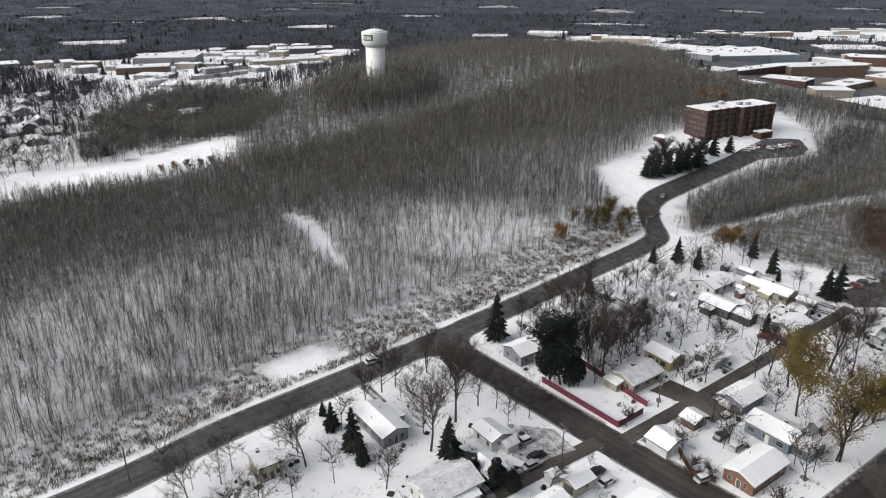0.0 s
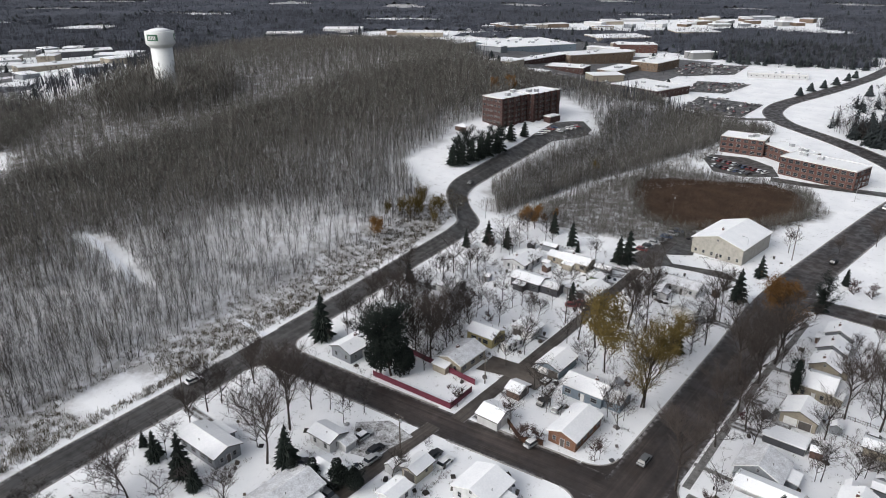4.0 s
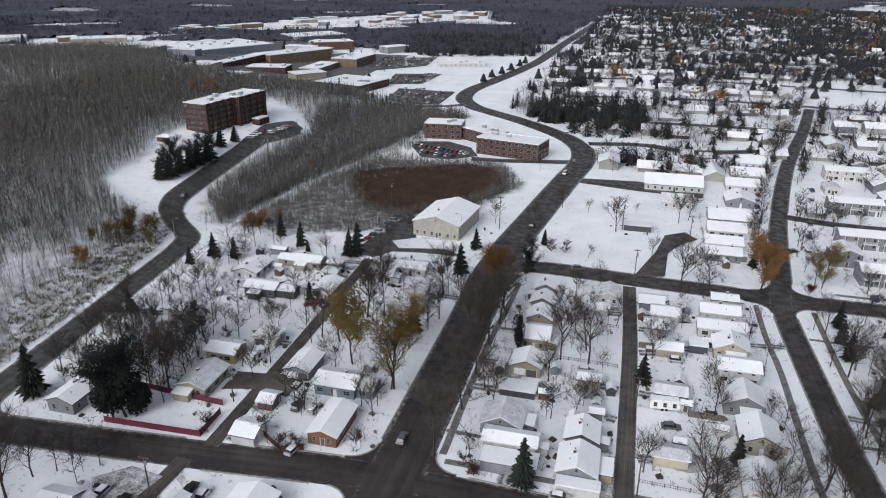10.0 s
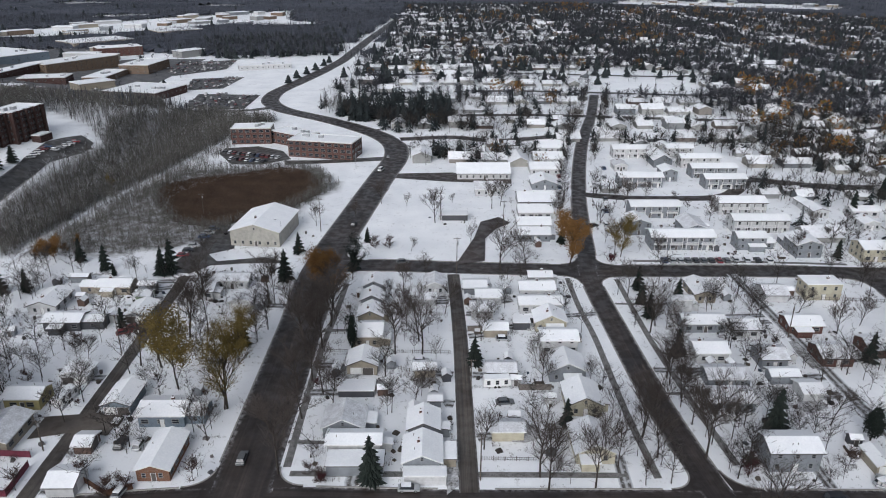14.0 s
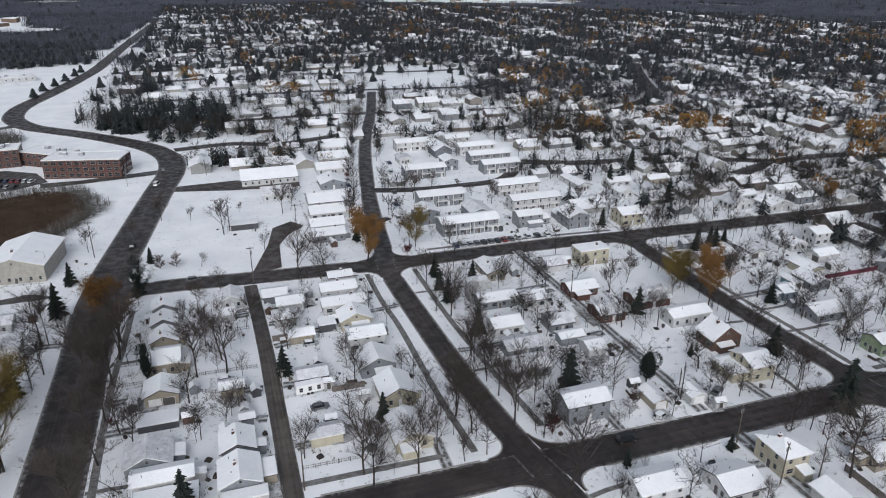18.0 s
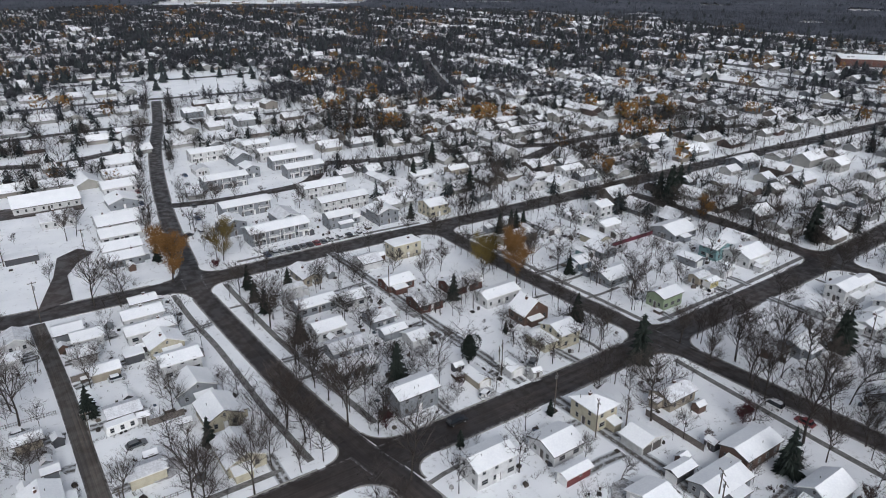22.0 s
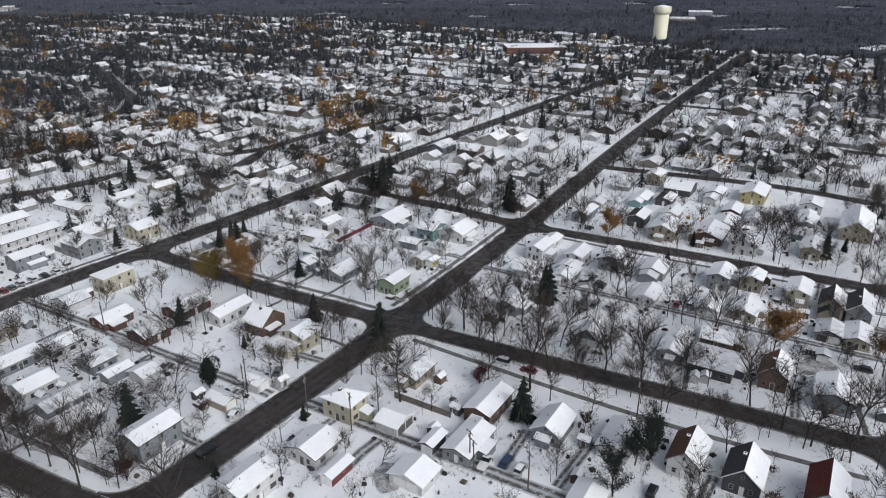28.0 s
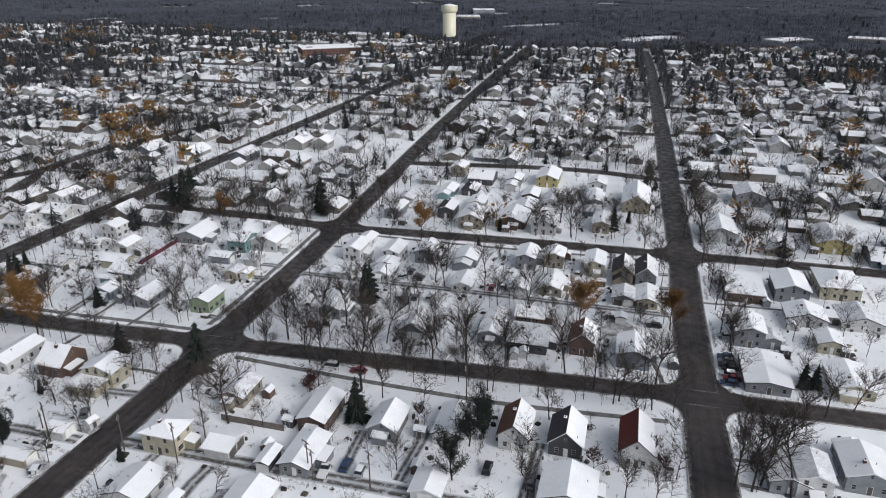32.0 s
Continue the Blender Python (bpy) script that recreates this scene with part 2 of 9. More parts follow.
FAR_RUST = islands("far_rust_trees", [(0.0, (0.19, 0.085, 0.028)), (0.6, (0.24, 0.13, 0.045)), (1.0, (0.14, 0.12, 0.045))])
FAR_WALL = islands("far_house_walls", [(0.0, (0.40, 0.40, 0.39)), (0.3, (0.28, 0.28, 0.27)), (0.5, (0.15, 0.165, 0.185)), (0.7, (0.33, 0.32, 0.29)), (0.88, (0.09, 0.065, 0.06)), (1.0, (0.22, 0.235, 0.24))])
MID_WOOD = islands("street_tree_bark", [(0.0, (0.024, 0.021, 0.020)), (0.6, (0.045, 0.039, 0.036)), (1.0, (0.075, 0.066, 0.06))])
FAR_SNOW = islands("far_roof_snow", [(0.0, (0.74, 0.755, 0.785)), (1.0, (0.87, 0.88, 0.90))])
SCRUB = islands("dry_grass_and_scrub", [(0.0, (0.05, 0.042, 0.03)), (0.6, (0.11, 0.095, 0.068)), (1.0, (0.25, 0.22, 0.17))])
WHITE_SIDING = siding("white_siding", (0.50, 0.505, 0.51))
CREAM_SIDING = siding("cream_siding", (0.42, 0.39, 0.30))
TAN_SIDING = siding("tan_siding", (0.30, 0.265, 0.21))
GREY_SIDING = siding("grey_siding", (0.20, 0.215, 0.235))
BLUE_SIDING = siding("blue_grey_siding", (0.16, 0.20, 0.24))
DARK_SIDING = siding("dark_siding", (0.055, 0.057, 0.065))
GREEN_SIDING = siding("pale_green_siding", (0.25, 0.31, 0.20))
TEAL_SIDING = siding("teal_siding", (0.16, 0.27, 0.28))
HALL_SIDING = siding("beige_siding", (0.34, 0.325, 0.29))
YELLOW_SIDING = siding("yellow_siding", (0.37, 0.32, 0.15))
RED_SIDING = siding("barn_red_siding", (0.12, 0.025, 0.025))
BROWN_SIDING = siding("brown_siding", (0.10, 0.06, 0.045))
SHINGLE_RED = plain("bare_red_shingle", (0.085, 0.022, 0.018), (0.13, 0.036, 0.030), 2, 0.85)
SLATE = plain("bare_dark_shingle", (0.035, 0.036, 0.04), (0.07, 0.07, 0.075), 2, 0.85)
BRICK_ORANGE = brickwork("orange_brick", (0.13, 0.055, 0.03), (0.18, 0.08, 0.045), (0.2, 0.16, 0.13))
REED = plain("brown_reeds", (0.050, 0.034, 0.025), (0.105, 0.072, 0.052), 0.12, 0.9, bump=0.6, fine=14)
SNOWPATH = plain("trodden_snow", (0.62, 0.65, 0.70), (0.84, 0.86, 0.89), 0.3, 0.85, bump=0.3, fine=7)
BURGUNDY = plain("burgundy_boards", (0.085, 0.012, 0.026), (0.14, 0.022, 0.042), 1.0, 0.7)
OLD_BOARDS = plain("weathered_boards", (0.10, 0.085, 0.075), (0.20, 0.18, 0.165), 1.0, 0.85)
BROWN_BOARDS = plain("brown_boards", (0.06, 0.032, 0.022), (0.11, 0.06, 0.04), 1.0, 0.8)
TOWER_WHITE = plain("tower_white_paint", (0.62, 0.64, 0.64), (0.72, 0.74, 0.74), 0.1, 0.45)
TOWER_CREAM = plain("tower_cream_paint", (0.58, 0.56, 0.42), (0.66, 0.64, 0.50), 0.1, 0.45)
SIGN_GREEN = plain("sign_green", (0.03, 0.10, 0.06), (0.04, 0.13, 0.07), 1, 0.5)
FRAME = plain("aged_window_frame", (0.22, 0.22, 0.22), (0.42, 0.42, 0.41), 0.8, 0.6, vary=0.5)
LOT = plain("slushy_asphalt", (0.035, 0.034, 0.035), (0.16, 0.16, 0.165), 0.15, 0.7, fine=8)
CLUTTER = islands("yard_clutter", [(0.0, (0.02, 0.02, 0.022)), (0.35, (0.06, 0.052, 0.045)), (0.6, (0.14, 0.12, 0.10)), (0.75, (0.05, 0.07, 0.10)), (0.85, (0.06, 0.035, 0.03)), (0.92, (0.5, 0.5, 0.5)), (1.0, (0.7, 0.72, 0.74))])
SLUSH = plain("slushy_yard", (0.085, 0.075, 0.066), (0.66, 0.67, 0.69), 0.5, 0.75, fine=5)
FAR_CAR = islands("far_car_paint", [(0.0, (0.015, 0.015, 0.018)), (0.4, (0.09, 0.09, 0.1)), (0.6, (0.3, 0.3, 0.3)), (0.8, (0.5, 0.5, 0.5)), (0.9, (0.12, 0.02, 0.02)), (1.0, (0.02, 0.04, 0.08))], 0.35)


# ---- the plan, in metres: streets, clearings ----
MAIN = [(-40, -60), (-40, 60), (-40, 110), (-40, 180), (-40.5, 223), (-34, 280), (-27, 335), (-23, 362), (-22.5, 382), (-26, 402), (-36, 423), (-54, 446), (-74, 467), (-93, 484), (-111, 502), (-125, 529), (-129, 558), (-127, 585), (-120, 622), (-110, 681), (-100, 760), (-95, 860), (-88, 1000), (-70, 1300)]
CROSS_NORTH = [(-46, 225), (-20, 226), (12, 223.5), (61, 221), (114, 220.5), (164, 218), (223, 216), (363, 212), (520, 206), (700, 200), (1000, 190)]
CROSS_MIDDLE = [(-142, 101.5), (-114, 103.5), (-84, 106), (-44, 109.5), (0, 108.5), (58, 108), (107, 107.5), (150, 108), (244, 110), (319, 114), (411, 119), (643, 128), (885, 134)]
CROSS_SOUTH = [(60, -24), (125, -23.5), (201, -22), (251, -22), (337, -20), (429, -18.5), (744, -11), (885, -4)]
WOOD_ROAD = [(-131, -60), (-134, 6), (-139, 37), (-142, 75), (-145, 104), (-148, 132), (-153, 172), (-157, 207), (-161, 219), (-169, 225), (-177, 232), (-182, 243), (-184, 262), (-187, 302), (-189, 325), (-187, 345), (-183, 360)]
AVENUE_1 = [(65, 20), (60, 90), (56.3, 114), (53.8, 141), (52.4, 177), (51.7, 216), (54.5, 235), (64, 301), (83, 394), (106, 480), (125, 560)]
AVENUE_2 = [(160, -150), (157, -23), (155, 20), (151.5, 76), (149.5, 108), (147, 157), (147, 217)]
AVENUE_3 = [(252, -300), (251, -77), (249.5, -17), (247.5, 42), (244, 110), (247, 160), (244, 214)]
LAWN = [(-221, 245), (-208, 233), (-193, 222), (-179, 216), (-170, 208), (-160, 221), (-176, 233), (-182, 245), (-187, 306), (-180, 335), (-176, 363), (-195, 388), (-226, 409), (-232, 348), (-232, 300), (-223, 279)]
MEADOW = [(-358, 12), (-385, 14), (-388, 66), (-398, 98), (-406, 129), (-387, 138), (-359, 122), (-344, 91), (-346, 57)]
PAD = [(-160, 52), (-163, 60), (-163, 76), (-152, 76), (-151, 54)]
COPSE = [(-165, 243), (-155, 233), (-143, 296), (-131, 349), (-120, 420), (-107, 468), (-164, 495), (-190, 407), (-176, 359), (-176, 291), (-175, 255)]
TRAIL = [(-153, 232), (-147, 291), (-133, 355), (-125, 402), (-119, 457)]
SUBURB = [(-387, 5), (-391, 67), (-409, 111), (-615, 173), (-890, 60), (-890, -200), (-400, -200)]
FAR_FROM = 262
RIDE = [(-262, 101), (-257, 109), (-246, 112), (-231, 109), (-212, 104), (-200, 103), (-200, 97), (-213, 98), (-232, 101), (-248, 102)]
FIELD = [(-26, 230), (-20, 345), (38, 352), (52, 335), (20, 232)]
INDUSTRY = [(-880, 60), (-600, 140), (-560, 200), (-580, 300), (-680, 400), (-880, 380)]
SHOPS = [(-560, 660), (-390, 560), (-270, 480), (-130, 480), (-105, 640), (-92, 800), (-240, 790), (-430, 850), (-740, 780), (-700, 640)]
SNOWFIELD = [(-168, 591), (-138, 578), (-131, 590), (-106, 790), (-143, 799), (-154, 759), (-194, 699), (-204, 655), (-176, 657)]
BELT = [(-239, 768), (-157, 773), (-110, 800), (-130, 960), (-196, 980), (-300, 940)]
OFFICES = [(-140, 360), (-110, 460), (-30, 430), (-30, 300), (-70, 260), (-130, 280)]
PARK = [(157, 706), (249, 661), (203, 535), (108, 560)]
OPEN_PLACES = [FIELD, OFFICES, SHOPS, INDUSTRY, PARK]
WALKS = [[(44, 215), (44, 193), (45, 174), (45, 139), (46, 116)], [(-30, 211), (-31, 186), (-32, 167), (-32, 120)], [(144, 98), (143, 78), (142, 51), (142, 22), (145, -15)], [(154.5, 116), (154, 140), (153, 164), (153, 205)], [(60.5, 214), (60.5, 176), (62, 145), (64, 120)], [(240, 117), (199, 115.5), (158, 115)], [(239, 100), (239, 60), (242, -12)], [(70, 229.5), (110, 228.5), (145, 226)], [(-31, 118), (40, 117)]]
CLEARINGS = [SHOPS, INDUSTRY, [(-700, 900), (-500, 1300), (-300, 1500), (-250, 1250), (-450, 1000)], [(400, 1700), (800, 1500), (900, 1650), (500, 1900)], [(-1150, 150), (-1120, 240), (-1035, 215), (-1060, 155)], [(-1540, 240), (-1470, 340), (-1400, 380), (-1380, 340), (-1480, 240)], [(-1450, 480), (-1300, 540), (-1290, 500), (-1420, 450)], [(-1400, 800), (-1290, 860), (-1270, 820), (-1380, 770)]]


def town_edge(x, y):
    """Whether a place lies within the built-up town."""
    d = math.hypot(x, y)
    if x < -60:
        return (-640 < x < -410 and -90 < y < 150)
    az = math.degrees(math.atan2(y, x))
    return d < float(np.interp(az, [-20, -9, 1, 12, 20, 32, 40, 47, 60, 80, 93, 100, 106], [930, 945, 890, 880, 1040, 1120, 1320, 1410, 1520, 1700, 1650, 1250, 900]))


MARSH = [(-131, 321), (-118, 331), (-97, 340), (-79, 350), (-65, 344), (-57, 325), (-55, 311), (-63, 290), (-71, 277), (-86, 266), (-105, 267), (-115, 280), (-122, 292), (-128, 307)]
BRUSH = [(-152, 238), (-140, 300), (-128, 352), (-100, 352), (-62, 350), (-46, 320), (-60, 282), (-82, 258), (-100, 240), (-120, 236)]
BRUSH_A = [(-402, 55), (-409, 75), (-409, 111), (-398, 144), (-440, 182), (-500, 190), (-545, 180), (-560, 130), (-520, 90), (-481, 70)]
BRUSH_B = [(-367, 13), (-361, 26), (-355, 59), (-326, 67), (-285, 40), (-296, 6)]
BRUSH_C = [(-261, 360), (-262, 419), (-229, 429), (-192, 425), (-172, 470), (-182, 480), (-240, 530), (-300, 500)]
SHOP_LOTS = [[(-267, 742), (-211, 763), (-204, 696), (-241, 653), (-260, 688)], [(-218, 638), (-174, 647), (-177, 588), (-205, 578)], [(-189, 562), (-139, 558), (-138, 502), (-179, 497)], [(-352, 590), (-290, 588), (-262, 572), (-262, 545), (-330, 552)]]


# ---- mesh helpers ----
def part(name, bm, material, parent=None, label=""):
    """Links a bmesh as one mesh object, under a thing or a part. material: one, or a list of slots."""
    me = bpy.data.meshes.new(name)
    bm.to_mesh(me)
    bm.free()
    for m in material if isinstance(material, (list, tuple)) else [material]:
        me.materials.append(m)
    ob = new(name, me)
    ob.parent = parent
    return tagged(ob, label)


def put(name, me, parent, m):
    """Another object on a mesh that exists already."""
    ob = new(name, me)
    ob.parent = parent
    ob.matrix_basis = m
    return ob


def empty(name, x, y, z=0.0, turn=0.0):
    ob = new(name)
    ob.empty_display_size = 0.5
    ob.matrix_basis = pose(x, y, z, 0, 0, turn)
    return ob


def box(bm, x0, x1, y0, y1, z0, z1, slot=0):
    v = [bm.verts.new(p) for p in ((x0, y0, z0), (x1, y0, z0), (x1, y1, z0), (x0, y1, z0), (x0, y0, z1), (x1, y0, z1), (x1, y1, z1), (x0, y1, z1))]
    for q in ((3, 2, 1, 0), (4, 5, 6, 7), (0, 1, 5, 4), (1, 2, 6, 5), (2, 3, 7, 6), (3, 0, 4, 7)):
        bm.faces.new([v[i] for i in q]).material_index = slot


def prism(bm, loop, z0, z1, slot=0, slot_top=None):
    """An upright prism over a plan given counter-clockwise."""
    lo = [bm.verts.new((x, y, z0)) for x, y in loop]
    hi = [bm.verts.new((x, y, z1)) for x, y in loop]
    n = len(loop)
    bm.faces.new(hi).material_index = slot if slot_top is None else slot_top
    bm.faces.new(lo[::-1]).material_index = slot
    for i in range(n):
        bm.faces.new((lo[i], lo[(i + 1) % n], hi[(i + 1) % n], hi[i])).material_index = slot


def tube(bm, rings, sides=6, slot=0, cap=True):
    """A tapered tube through (centre, radius) rings."""
    last = None
    for k, (c, r) in enumerate(rings):
        c = Vector(c)
        d = (Vector(rings[min(k + 1, len(rings) - 1)][0]) - Vector(rings[max(k - 1, 0)][0])).normalized()
        a = d.orthogonal().normalized()
        b = d.cross(a)
        ring = [bm.verts.new(c + r * (math.cos(2 * math.pi * i / sides) * a + math.sin(2 * math.pi * i / sides) * b)) for i in range(sides)]
        if last:
            for i in range(sides):
                bm.faces.new((last[i], last[(i + 1) % sides], ring[(i + 1) % sides], ring[i])).material_index = slot
        elif cap:
            bm.faces.new(ring[::-1]).material_index = slot
        last = ring
    if cap:
        bm.faces.new(last).material_index = slot


def joined(name, verts, tris, material, slots=None):
    """One mesh from arrays of corners and triangles."""
    me = bpy.data.meshes.new(name)
    verts = np.asarray(verts, dtype=np.float32)
    tris = np.asarray(tris, dtype=np.int32)
    me.vertices.add(len(verts))
    me.vertices.foreach_set("co", verts.ravel())
    me.loops.add(tris.size)
    me.loops.foreach_set("vertex_index", tris.ravel())
    me.polygons.add(len(tris))
    me.polygons.foreach_set("loop_start", np.arange(0, tris.size, 3, dtype=np.int32))
    me.polygons.foreach_set("loop_total", np.full(len(tris), 3, dtype=np.int32))
    for m in material if isinstance(material, (list, tuple)) else [material]:
        me.materials.append(m)
    if slots is not None:
        me.polygons.foreach_set("material_index", np.asarray(slots, dtype=np.int32))
    me.update(calc_edges=True)
    me.shade_flat()
    return new(name, me)


def scatter(name, kinds, places, material):
    """Many copies of small templates as one mesh. places: x, y, z, turn, width, height, kind."""
    vs, ts, at = [], [], 0
    places = np.asarray(places, dtype=float)
    for k, (tv, tt) in enumerate(kinds):
        p = places[places[:, 6] == k]
        if not len(p):
            continue
        c, s = np.cos(p[:, 3])[:, None], np.sin(p[:, 3])[:, None]
        x = (tv[None, :, 0] * c - tv[None, :, 1] * s) * p[:, 4:5] + p[:, 0:1]
        y = (tv[None, :, 0] * s + tv[None, :, 1] * c) * p[:, 4:5] + p[:, 1:2]
        z = tv[None, :, 2] * p[:, 5:6] + p[:, 2:3]
        vs.append(np.stack([x, y, z], 2).reshape(-1, 3))
        ts.append((tt[None] + (np.arange(len(p)) * len(tv))[:, None, None] + at).reshape(-1, 3))
        at += len(p) * len(tv)
    return joined(name, np.concatenate(vs), np.concatenate(ts), material)


# ---- the lie of the land: a flat town, a wooded hill to the north-west ----
def ramp_up(a):
    a = np.clip(a, 0, 1)
    return a * a * (3 - 2 * a)


def hz(x, y):
    x, y = np.asarray(x, dtype=float), np.asarray(y, dtype=float)
    hill = 30 * np.exp(-((x + 420) / 260) ** 2 - ((y - 400) / 230) ** 2)
    far = 25 * ramp_up((np.hypot(x, y) - 1500) / 2500)
    flat = ramp_up((y - 430) / 120) * ramp_up((x + 420) / 120)
    return hill * ramp_up((-155 - x) / 40) * (1 - flat) + far


def spline(points, step=4.0):
    """Points along a smooth line through the given ones."""
    p = [Vector((*q, 0)) for q in points]
    p = [2 * p[0] - p[1], *p, 2 * p[-1] - p[-2]]
    out = []
    for a, b, c, d in zip(p, p[1:], p[2:], p[3:]):
        n = max(1, int((c - b).length / step))
        for i in range(n):
            t = i / n
            out.append(0.5 * ((2 * b) + (c - a) * t + (2 * a - 5 * b + 4 * c - d) * t * t + (3 * b - a - 3 * c + d) * t ** 3))
    out.append(p[-2])
    return [(v.x, v.y) for v in out]


def inside(x, y, loop):
    x, y = np.asarray(x, dtype=float), np.asarray(y, dtype=float)
    hit = np.zeros(np.broadcast(x, y).shape, dtype=bool)
    for (ax, ay), (bx, by) in zip(loop, loop[1:] + loop[:1]):
        cross = ((ay > y) != (by > y))
        hit ^= cross & (x < (bx - ax) * (y - ay) / ((by - ay) or 1e-9) + ax)
    return hit


def near_line(x, y, line):
    """Distance of points to a polyline."""
    x, y = np.asarray(x, dtype=float), np.asarray(y, dtype=float)
    best = np.full(np.broadcast(x, y).shape, 1e9)
    for (ax, ay), (bx, by) in zip(line, line[1:]):
        dx, dy = bx - ax, by - ay
        t = np.clip(((x - ax) * dx + (y - ay) * dy) / (dx * dx + dy * dy + 1e-9), 0, 1)
        best = np.minimum(best, np.hypot(x - ax - t * dx, y - ay - t * dy))
    return best


ROADS = {}


def road(name, points, width, lift, material, label, category="road", kerb=True):
    line = spline(points)
    ROADS[name] = (line, width, kerb, lift)
    verts, uvs, faces = [], [], []
    run = 0.0
    for i, (x, y) in enumerate(line):
        ax, ay = line[max(i - 1, 0)]
        bx, by = line[min(i + 1, len(line) - 1)]
        d = math.hypot(bx - ax, by - ay)
        nx, ny = -(by - ay) / d, (bx - ax) / d
        if i:
            run += math.dist(line[i], line[i - 1])
        for k in range(5):
            o = (k / 4 - 0.5) * width
            px, py = x + nx * o, y + ny * o
            verts.append((px, py, float(hz(px, py)) + lift + 0.06 * (1 - (2 * k / 4 - 1) ** 2)))
            uvs.append((k / 4, run * 0.1))
    for i in range(len(line) - 1):
        for k in range(4):
            a = i * 5 + k
            faces.append((a + 1, a, a + 5, a + 6))
    me = bpy.data.meshes.new(name)
    me.from_pydata(verts, [], faces)
    me.materials.append(material)
    uv = me.uv_layers.new(name="across")
    for lp in me.loops:
        uv.data[lp.index].uv = uvs[lp.vertex_index]
    return tagged(new(name, me), label, category, kind="structure")


# ---- streets ----
road("road_main", MAIN, 13.0, 0.05, ASPHALT, "wide wet asphalt main road with slushy edges", "road")
road("road_cross_north", CROSS_NORTH, 9.8, 0.03, ASPHALT, "wet asphalt cross street with snow along its kerbs", "road")
road("road_cross_middle", CROSS_MIDDLE, 9.2, 0.02, ASPHALT, "wet asphalt side street between houses", "road")
road("road_cross_south", CROSS_SOUTH, 9.6, 0.02, ASPHALT, "wet brown asphalt side street running to the horizon", "road")
road("road_wood", WOOD_ROAD, 9.0, 0.08, ASPHALT_GREY, "grey asphalt road along the wood, curving up the hill", "road")
road("road_avenue_1", AVENUE_1, 6.6, 0.08, ASPHALT, "wet tree-lined avenue with wheel tracks", "road")
road("road_avenue_2", AVENUE_2, 6.8, 0.08, ASPHALT, "wet tree-lined avenue with slush", "road")
road("road_avenue_3", AVENUE_3, 7.2, 0.08, ASPHALT, "wet avenue between snowy blocks", "road")
road("alley_1", [(5.5, 218), (6.5, 175), (6.5, 112)], 4.2, 0.11, ALLEY, "muddy wet back alley between garages", "alley", kerb=False)
road("alley_2", [(-85.5, 217), (-84, 180), (-83, 142), (-82.5, 109)], 3.8, 0.11, ALLEY, "narrow muddy back alley", "alley", kerb=False)
road("alley_3", [(-85.5, 104), (-86, 84), (-86, 40)], 4.0, 0.11, ALLEY, "muddy back alley south of the side street", "alley", kerb=False)
road("alley_4", [(101, 218), (102, 170), (103, 113)], 3.6, 0.11, RUTS, "snowy rutted alley between back gardens", "alley", kerb=False)
road("alley_5", [(105, 103), (106, 60), (107, -17)], 4.2, 0.11, RUTS, "rutted snowy alley behind garages", "alley", kerb=False)
road("alley_6", [(199, 105), (200, 45), (200, -17)], 3.6, 0.11, RUTS, "rutted snowy alley", "alley", kerb=False)
road("road_avenue_4", [(340, -111), (343, -74), (346, -20), (353, 31), (343, 113)], 7.0, 0.08, ASPHALT, "wet avenue between snowy blocks", "road")
road("road_avenue_5", [(446, -121), (445, -19), (441, 41), (435, 118)], 7.0, 0.08, ASPHALT, "narrow wet avenue further off", "road")
road("road_crescent", [(246, 275), (284, 288), (305, 290), (334, 286), (380, 270), (420, 255)], 8.0, 0.05, ASPHALT, "wet curving residential street", "road")
road("road_loop", [(152, 330), (183, 318), (222, 313), (256, 301), (284, 288)], 8.0, 0.03, ASPHALT, "wet residential street past flats", "road")
road("road_bend", [(259, 428), (287, 442), (315, 461), (341, 489), (369, 545), (420, 640)], 9.0, 0.05, ASPHALT, "wet bending residential street", "road")
road("road_flats", [(66, 306), (85, 301), (107, 300), (132, 304), (152, 330)], 7.0, 0.04, ASPHALT, "wet service road between rows of flats", "road", kerb=False)
road("road_spur", [(-22, 412), (10, 417), (36, 408), (78, 421), (94, 422)], 8.0, 0.03, ASPHALT, "wet side street beyond the field", "road")
for k in range(6):
    yy = 470 + 95 * k
    road("road_far_%d" % (k + 1), [(-60, yy), (60, yy + 12), (200, yy - 6), (240, yy)], 8.0, 0.03, ASPHALT, "wet far residential street", "road", kerb=False)
for k in range(7):
    xx = 538 + 97 * k
    road("road_far_avenue_%d" % (k + 1), [(xx, -300), (xx - 4, -15), (xx - 8, 120), (xx - 10, 420), (xx, 700)], 8.0, 0.09, ASPHALT, "wet far avenue between blocks", "road", kerb=False)
for k, line in enumerate(WALKS):
    road("pavement_%d" % (k + 1), line, 1.7, 0.05, WALKWAY, "wet concrete footway half clear of snow", "footway", kerb=False)

CROSSING = ("road_main", "road_cross_north", "road_cross_middle", "road_cross_south", "road_wood", "road_avenue_1", "road_avenue_2", "road_avenue_3")


